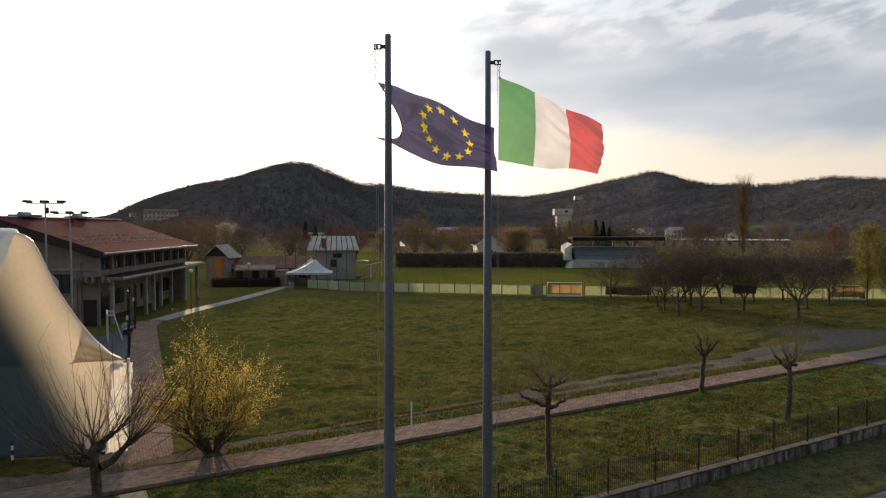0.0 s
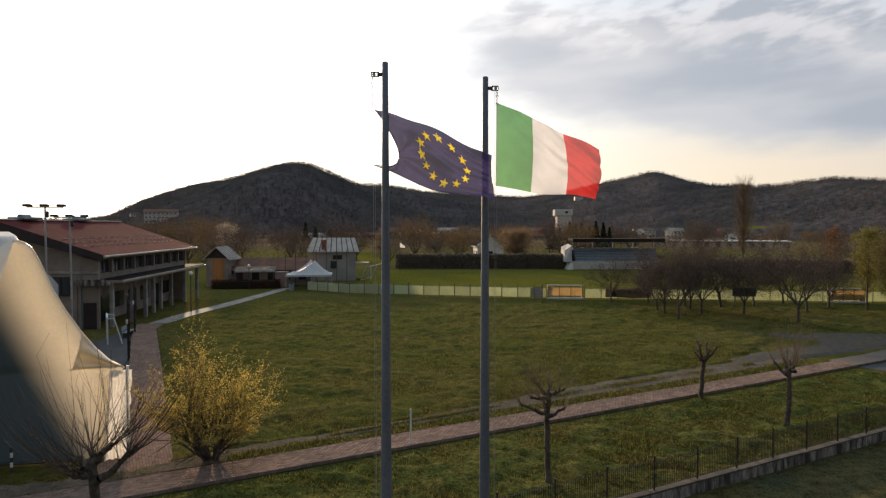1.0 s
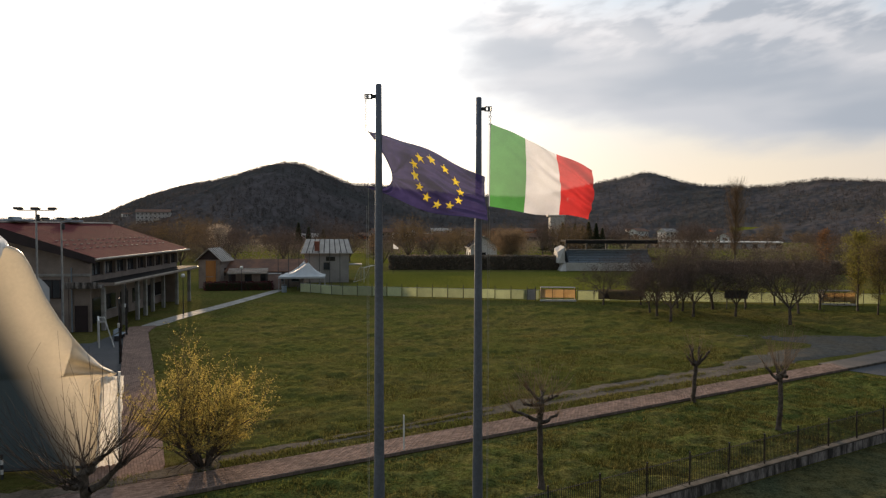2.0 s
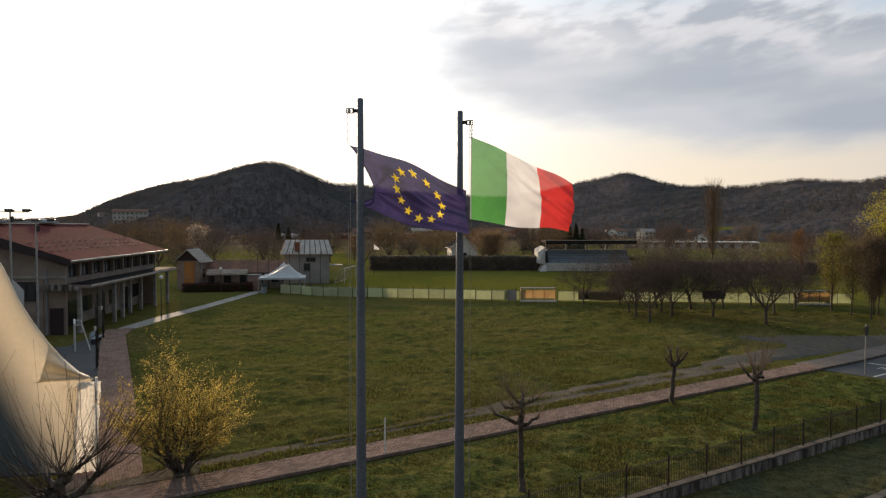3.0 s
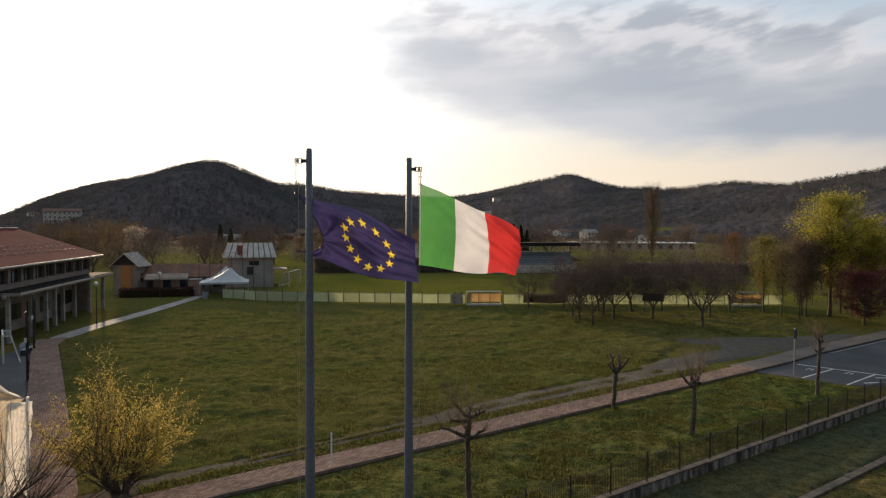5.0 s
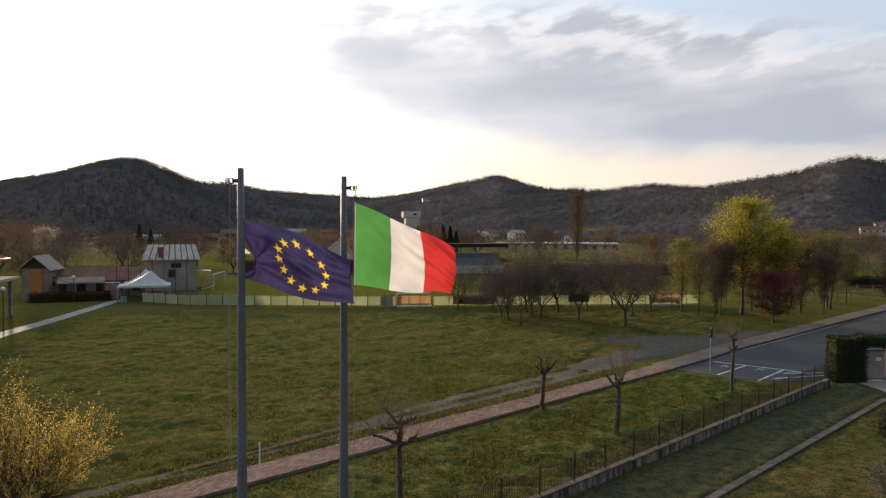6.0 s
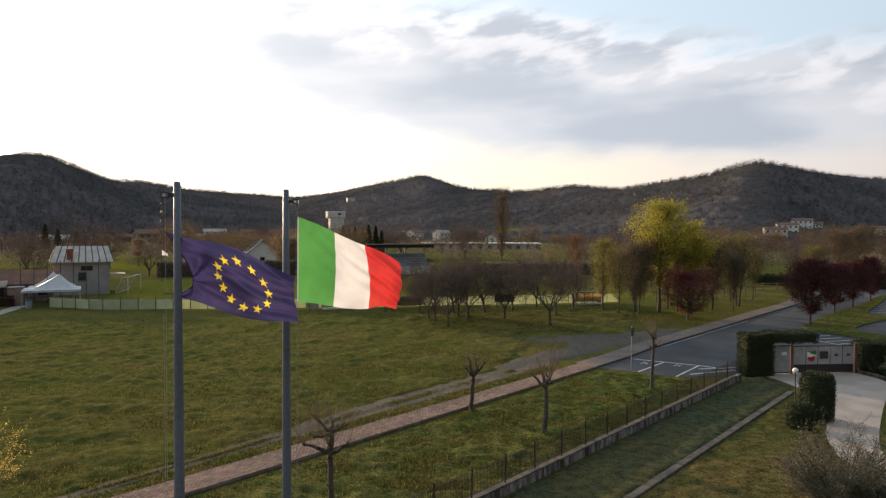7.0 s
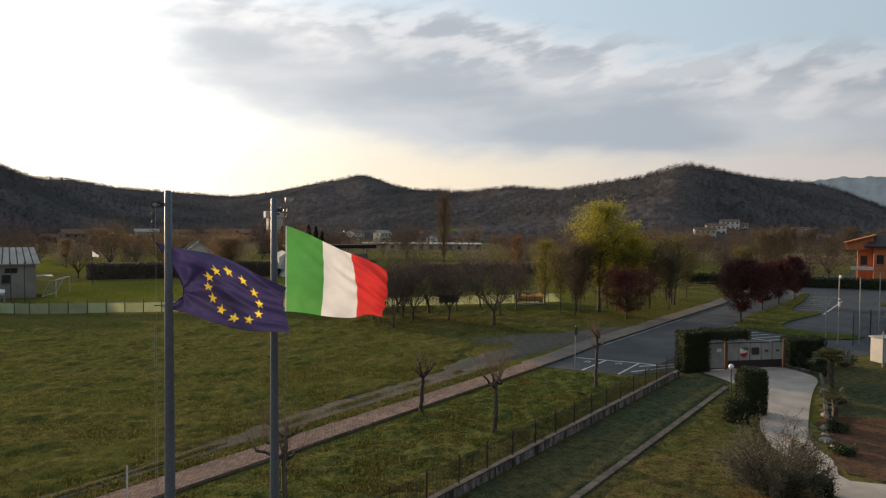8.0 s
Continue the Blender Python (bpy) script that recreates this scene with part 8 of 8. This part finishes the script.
villa_x, villa_y, villa_z = on_slope(-22.4, 0.315)
villa = gable_house("villa", villa_x, villa_y, 15, 26, 12, 10.0, 12.0, "plasterwhite", "tileroof", "large pale three-storey villa on the wooded hill", 8, 0.8, 3, "house", door=False)
villa.location.z = villa_z - 1.5
for k, (az, f, s) in enumerate(((44.8, 0.12, 2), (45.6, 0.16, 2), (46.6, 0.20, 2), (47.4, 0.21, 1), (44.0, 0.10, 1), (51.5, 0.14, 2), (53.0, 0.10, 1), (11.2, 0.55, 2), (-24.3, 0.5, 1))):
    x, y, z = on_slope(az, f)
    h = gable_house("hillside_house", x, y, -az + 10, 9 if s == 1 else 12, 8, 3.0 * s, 3.0 * s + 1.2, "whitepaint", "tileroof", "white house at the foot of the wooded hill", 4, 0.6, s, "house", "hillside houses", door=False)
    h.location.z = z - 0.8
oh = thing("orange_house", "bright orange two-storey house with dark low-pitched roofs", "house", pose(121.4, 87.3, 0, 0, 0, -54.3))
part("wall", Build().add([(0, 0, 6.6), (4.4, 0, 6.6), (4.4, 0, 9.2), (0, 0, 7.9), (0, 8, 6.6), (4.4, 8, 6.6), (4.4, 8, 9.2), (0, 8, 7.9)],
                         [(0, 1, 2, 3), (5, 4, 7, 6), (0, 3, 7, 4), (1, 5, 6, 2), (0, 4, 5, 1)]), M["orange"], oh, "overhanging upper storey")
part("lower_wall", Build().box(3.4, 4.5, 3.3, 3.0, 7.0, 6.6), M["orange"], oh)
part("wing_wall", Build().add([(4.4, -1.2, 0), (14.0, -1.2, 0), (14.0, -1.2, 7.2), (4.4, -1.2, 7.2), (4.4, 8, 0), (14.0, 8, 0), (14.0, 8, 7.2), (4.4, 8, 7.2)],
                              [(0, 1, 2, 3), (5, 4, 7, 6), (0, 3, 7, 4), (1, 5, 6, 2), (3, 2, 6, 7)]), M["orange"], oh)
part("roof", Build().add([(-0.4, -0.5, 7.75), (4.7, -0.5, 9.3), (4.7, 8.5, 9.3), (-0.4, 8.5, 7.75), (-0.4, -0.5, 7.95), (4.7, -0.5, 9.5), (4.7, 8.5, 9.5), (-0.4, 8.5, 7.95)],
                         [(3, 2, 1, 0), (4, 5, 6, 7), (0, 1, 5, 4), (1, 2, 6, 5), (2, 3, 7, 6), (3, 0, 4, 7)]), M["orange"], oh, "low-pitched roof with an orange verge")
part("roof", Build().add([(2.8, -2.0, 7.1), (15.0, -2.0, 7.1), (15.0, 3.4, 9.4), (5.0, 3.4, 9.4), (15.0, 8.8, 7.1), (2.8, 8.8, 7.1), (2.8, -2.0, 7.4), (15.0, -2.0, 7.4), (15.0, 3.4, 9.7), (5.0, 3.4, 9.7), (15.0, 8.8, 7.4), (2.8, 8.8, 7.4)],
                         [(0, 1, 7, 6), (6, 7, 8, 9), (9, 8, 10, 11), (6, 9, 11), (0, 6, 11, 5), (0, 5, 4, 1), (5, 11, 10, 4), (1, 4, 10, 7)]), M["fascia"], oh, "dark hipped roof")
part("chimney", Build().box(8.4, 1.2, 8.6, 0.8, 0.7, 1.8, 0, 0.03), M["redbrick"], oh)
part("balcony", Build().box(2.6, -0.6, 3.0, 3.6, 1.2, 0.22, 0, 0.03).box(2.6, -1.15, 3.3, 3.6, 0.10, 0.45, 0, 0.02), M["plasterwhite"], oh, "white balcony")
for xx, zz in ((2.9, 4.6), (5.4, 4.9), (8.0, 4.9), (10.6, 4.9), (8.0, 1.5), (10.6, 1.5)):
    wn = part("window", Build().box(xx, -1.2 if xx > 4 else 0.98, zz, 1.1, 0.10, 1.7, 0, 0.01), M["glass"], oh)
    part("sill", Build().box(xx, -1.3 if xx > 4 else 0.9, zz - 0.9, 1.3, 0.18, 0.07, 0, 0.01), M["concrete"], wn)
part("pilaster", Build().box(6.9, -1.28, 3.5, 0.8, 0.14, 7.0, 0, 0.02), M["plasterwhite"], oh, "cream pilaster")
clipped("boundary_hedge", box_shell(52.0, 1.6, 1.7, 0, 0.14), 16000, 0.12, 60, "long dark hedge along the edge of the car park", m=pose(112.0, 82.0, 0, 0, 0, -48), core=Build().box(0, 0, 0.8, 51.6, 1.3, 1.6, 0, 0.1))

# small things beyond the pitch and the orchard
pn = thing("pennant", "small white pennant on a thin pole", "pennant", pose(-8.5, 134.0, 0, 0, 0, 20))
part("pole", Build().tube([(0, 0, 0), (0, 0, 6.0)], [0.06, 0.04], 8), M["darkmetal"], pn)
part("cloth", Build().grid(lambda u, v: (0.05 + 1.0 * u, 0.1 * math.sin(5 * u), 5.9 - 1.0 * v * (1 - 0.7 * u) - 0.8 * u), 12, 6), M["flagwhite"], pn, "", True)
for k in range(3):
    cf = thing("cage_fence", "green netted fence of a small playing court", "fence", pose(101.0 + 5.0 * k, 112.0 - 4.4 * k, 0, 0, 0, -42), group="court cage")
    wires = [((-2.7 + 0.18 * i, 0, 0.05), (-2.7 + 0.18 * i, 0, 3.6), 0.022, 0.022) for i in range(31)] + [((-2.7, 0, 0.05 + 0.2 * i), (2.7, 0, 0.05 + 0.2 * i), 0.022, 0.022) for i in range(19)]
    part("netting", segs_mesh("netting", wires, M["greennet"], 3), M["greennet"], cf)
    for s_ in (-2.7, 0.0, 2.7):
        part("post", Build().tube([(s_, 0, 0), (s_, 0, 4.2)], [0.05, 0.05], 8), M["darkmetal"], cf)
for k in range(5):
    wr_ = thing("wooden_rail", "low weathered timber rail fence", "rail fence", pose(84.0 + 2.7 * k, 92.0 - 0.4 * k, 0, 0, 0, -8), group="timber rails")
    part("rail", Build().tube([(-1.3, 0, 0.95), (1.3, 0, 0.95)], [0.06, 0.06], 8), M["wood"], wr_)
    part("rail", Build().tube([(-1.3, 0, 0.5), (1.3, 0, 0.5)], [0.06, 0.06], 8), M["wood"], wr_)
    for s_ in (-1.25, 1.25):
        part("post", Build().tube([(s_, 0, 0), (s_, 0, 1.15)], [0.07, 0.07], 8), M["wood"], wr_)


# ---- uneven turf and grass tufts ----
def lump(x, y):
    return 0.4 * value_noise(x, y, 2.3, 1) + 0.45 * value_noise(x + 0.4 * y, y, 0.85, 2) + 0.45 * value_noise(x, y, 0.42, 3)


def turf_sheet(name, x0, x1, y0, y1, step, test, base, amp, label, mat="turf", fade=None):
    """Lumpy turf as a fine sheet; outside its outline it dives under the ground."""
    xs, ys = np.arange(x0, x1, step), np.arange(y0, y1, step)
    X, Y = np.meshgrid(xs, ys)
    rng = np.random.default_rng(17)
    X, Y = X + rng.uniform(-0.3, 0.3, X.shape) * step, Y + rng.uniform(-0.3, 0.3, X.shape) * step
    ok = test(X, Y)
    tall = amp * (fade(X, Y) if fade else 1.0)
    Z = np.where(ok, base + tall * np.maximum(lump(X, Y) + 0.35, 0.0), -0.12)
    n = X.shape[1]
    i, j = np.meshgrid(np.arange(n - 1), np.arange(X.shape[0] - 1))
    q = (j * n + i).ravel()
    f = np.stack([q, q + 1, q + n + 1, q + n], -1)
    use = ok.ravel()[f].any(1)
    me = mesh_np(name, np.stack([X.ravel(), Y.ravel(), Z.ravel()], -1), f[use], M[mat])
    me.polygons.foreach_set("use_smooth", [True] * len(me.polygons))
    solid(name, me, M[mat], label, "grass", kind="stuff")


def in_strip(x, y):
    return (y > wall_line(x) + 0.35) & (y < path_near(x) - 0.06) & (x - 26 < (42 - y) * 1.1) & (x > -20)


def in_meadow(x, y):
    edge = np.where(x < -9, 26.5 + 0.6 * (x + 9), dirt_far(x) + 0.12)
    left = -9.4 - 0.478 * (y - 26.0)
    left = np.where(y > 61, -24.6 + 0.09 * (y - 61), left)
    right = np.where(y < 47.5, 19.6, np.where(y < 55.6, 21.0 + 0.85 * (y - 47.5), 60.0))
    return (y > edge) & (x > left) & (x < right) & (y < 79) & (x < right)


turf_sheet("strip_turf", -20, 32, 6, 44, 0.18, in_strip, 0.012, 0.17, "lumpy green turf between the path and the wall", "lushturf", lambda x, y: smooth01((path_near(x) - 0.25 - y) / 0.9))
turf_sheet("meadow_turf", -34, 46, 24, 79, 0.27, in_meadow, 0.020, 0.18, "lumpy green meadow turf")

def in_mossy(x, y):
    return (y < wall_line(x) - 0.1) & (y > 13.35 + 0.579 * x + 0.28) & (x > -6) & (x < 35.5)


def in_dry(x, y):
    edge = np.interp(x, (2, 20, 25, 28.6, 31, 35), (8.2, 8.2, 20.4, 26.6, 27.8, 33.2))
    return (y < 13.35 + 0.579 * x - 0.28) & (y > edge + 0.15) & (x > 2) & (x < 34.6)


turf_sheet("mossy_turf", -6, 36, 9, 37, 0.22, in_mossy, 0.006, 0.085, "low lumpy moss and grass at the foot of the wall", "moss")
turf_sheet("dry_lawn_turf", 2, 35, 8, 34, 0.22, in_dry, 0.010, 0.085, "thin lumpy dry grass of the garden lawn", "dryturf")


def turf_tufts(name, n, region, hmin, hmax, seed, mat, label):
    """Grass as short bent blades in tufts, kept off the paths."""
    rng = np.random.default_rng(seed)
    x, y = region(rng, n)
    k = len(x)
    ground = np.maximum(0.10 * lump(x, y), 0.0) if "path" not in name else np.full(k, 0.09)
    h = rng.uniform(hmin, hmax, k)
    blades = 3
    V = []
    for j in range(blades):
        a = rng.uniform(0, 2 * math.pi, k)
        lean = rng.uniform(0.1, 0.8, k) * h
        w = rng.uniform(0.012, 0.030, k)
        bx_, by_ = x + rng.normal(size=k) * 0.05, y + rng.normal(size=k) * 0.05
        hh = h * rng.uniform(0.6, 1.1, k)
        p0 = np.stack([bx_ - w * np.sin(a), by_ + w * np.cos(a), ground - 0.02], -1)
        p1 = np.stack([bx_ + w * np.sin(a), by_ - w * np.cos(a), ground - 0.02], -1)
        p2 = np.stack([bx_ + lean * np.cos(a), by_ + lean * np.sin(a), ground + hh], -1)
        V.append(np.stack([p0, p1, p2], 1).reshape(-1, 3))
    v = np.concatenate(V)
    f = np.arange(len(v)).reshape(-1, 3)
    solid(name, mesh_np(name, v, f, M[mat]), M[mat], label, "grass", kind="stuff")


def strip_region(rng, n):
    x = rng.uniform(-14, 31, n)
    t = rng.uniform(0, 1, n)
    lo, hi = wall_line(x) + 0.4, path_near(x) - 0.6
    y = lo + (hi - lo) * t
    clump = np.sin(x * 1.7 + 1.3 * np.sin(y)) + np.sin(y * 2.3 + x * 0.7) + rng.normal(size=n) * 0.9
    k = (clump > -0.6) & (x - 26 < (42 - y) * 0.9)
    return x[k], y[k]


def verge_region(rng, n):
    x = rng.uniform(-12, 24, n)
    t = rng.uniform(-0.1, 1.05, n)
    lo, hi = path_far(x) + 0.05, dirt_near(x)
    y = lo + (hi - lo) * t
    k = (np.sin(x * 2.1) + np.sin(x * 0.9 + 1) + rng.normal(size=n) > -0.3)
    return x[k], y[k]


def meadow_region(rng, n):
    x = rng.uniform(-24, 34, n)
    y = dirt_far(np.maximum(x, -9)) + rng.exponential(12.0, n)
    k = (y < 85) & (y > 24) & (x * 0.9 + 12 + 0.44 * (y - 26) > 2.6 - 0.0) & (np.sin(x * 0.8 + np.sin(y * 0.6) * 1.5) + np.sin(y * 0.9 + x * 0.3) + rng.normal(size=n) * 1.2 > -0.5)
    side = x > -11.4 - 0.43 * (y - 25.8) / 0.9 + 2.6
    k &= side & ~((x > 22) & (y < 58))
    return x[k], y[k]


turf_tufts("verge_grass", 95000, strip_region, 0.06, 0.19, 301, "blade", "rough tufted grass between the path and the wall")
turf_tufts("path_grass", 9000, verge_region, 0.06, 0.17, 302, "blade", "ragged grass between the path and the track")
turf_tufts("meadow_grass", 130000, meadow_region, 0.08, 0.22, 303, "blade", "short uneven meadow grass")


def rut_region(rng, n):
    x = rng.uniform(-7, 20, n)
    w = dirt_far(x) - dirt_near(x)
    y = dirt_near(x) + w * (0.5 + rng.normal(size=n) * 0.10)
    k = (np.sin(x * 1.3) + np.sin(x * 0.55 + 2) + rng.normal(size=n) * 0.8 > 0.1)
    return x[k], y[k]


turf_tufts("path_tufts", 9000, rut_region, 0.05, 0.13, 304, "blade", "thin grass between the ruts of the track")

# ---- paving blocks of the footpath ----
PATH_ANG = math.atan(0.575)
ca, sa = math.cos(PATH_ANG), math.sin(PATH_ANG)
block_me_ = Build().box(0, 0, 0, 0.210, 0.101, 0.024, 0, 0.003).mesh("paving_block")
rp = random.Random(77)
vs, fs = [], []
for row in range(18):
    for col in range(230):
        along, across = -17.5 + 0.22 * (col + 0.5 * (row % 2)), 0.06 + 0.11 * row
        x0, y0 = along * ca, 27.9 + 0.578 * along * ca
        x, y = x0 - across * sa, y0 + across * ca
        if not path_near(x) + 0.05 < y < path_far(x) - 0.05 or x > 26.2:
            continue
        z = 0.146 + rp.uniform(-0.0025, 0.0025)
        turn_ = math.degrees(PATH_ANG) + rp.uniform(-0.6, 0.6)
        if -12.6 < x < -9.2 and row < 15:
            part("paving_block", block_me_, M["paver"], brick_path).matrix_basis = pose(x, y, z, 0, 0, turn_)
        else:
            m = pose(x, y, z, 0, 0, turn_)
            n = len(vs)
            vs += [tuple(m @ Vector(c)) for c in ((-0.105, -0.050, -0.01), (0.105, -0.050, -0.01), (0.105, 0.050, -0.01), (-0.105, 0.050, -0.01), (-0.103, -0.048, 0.012), (0.103, -0.048, 0.012), (0.103, 0.048, 0.012), (-0.103, 0.048, 0.012))]
            fs += [(n + 4, n + 5, n + 6, n + 7), (n, n + 1, n + 5, n + 4), (n + 1, n + 2, n + 6, n + 5), (n + 2, n + 3, n + 7, n + 6), (n + 3, n, n + 4, n + 7)]
tagged(part("paving_blocks", mesh_np("paving_blocks", np.array(vs), np.array(fs), M["pavers"]), M["pavers"], brick_path), kind="stuff")
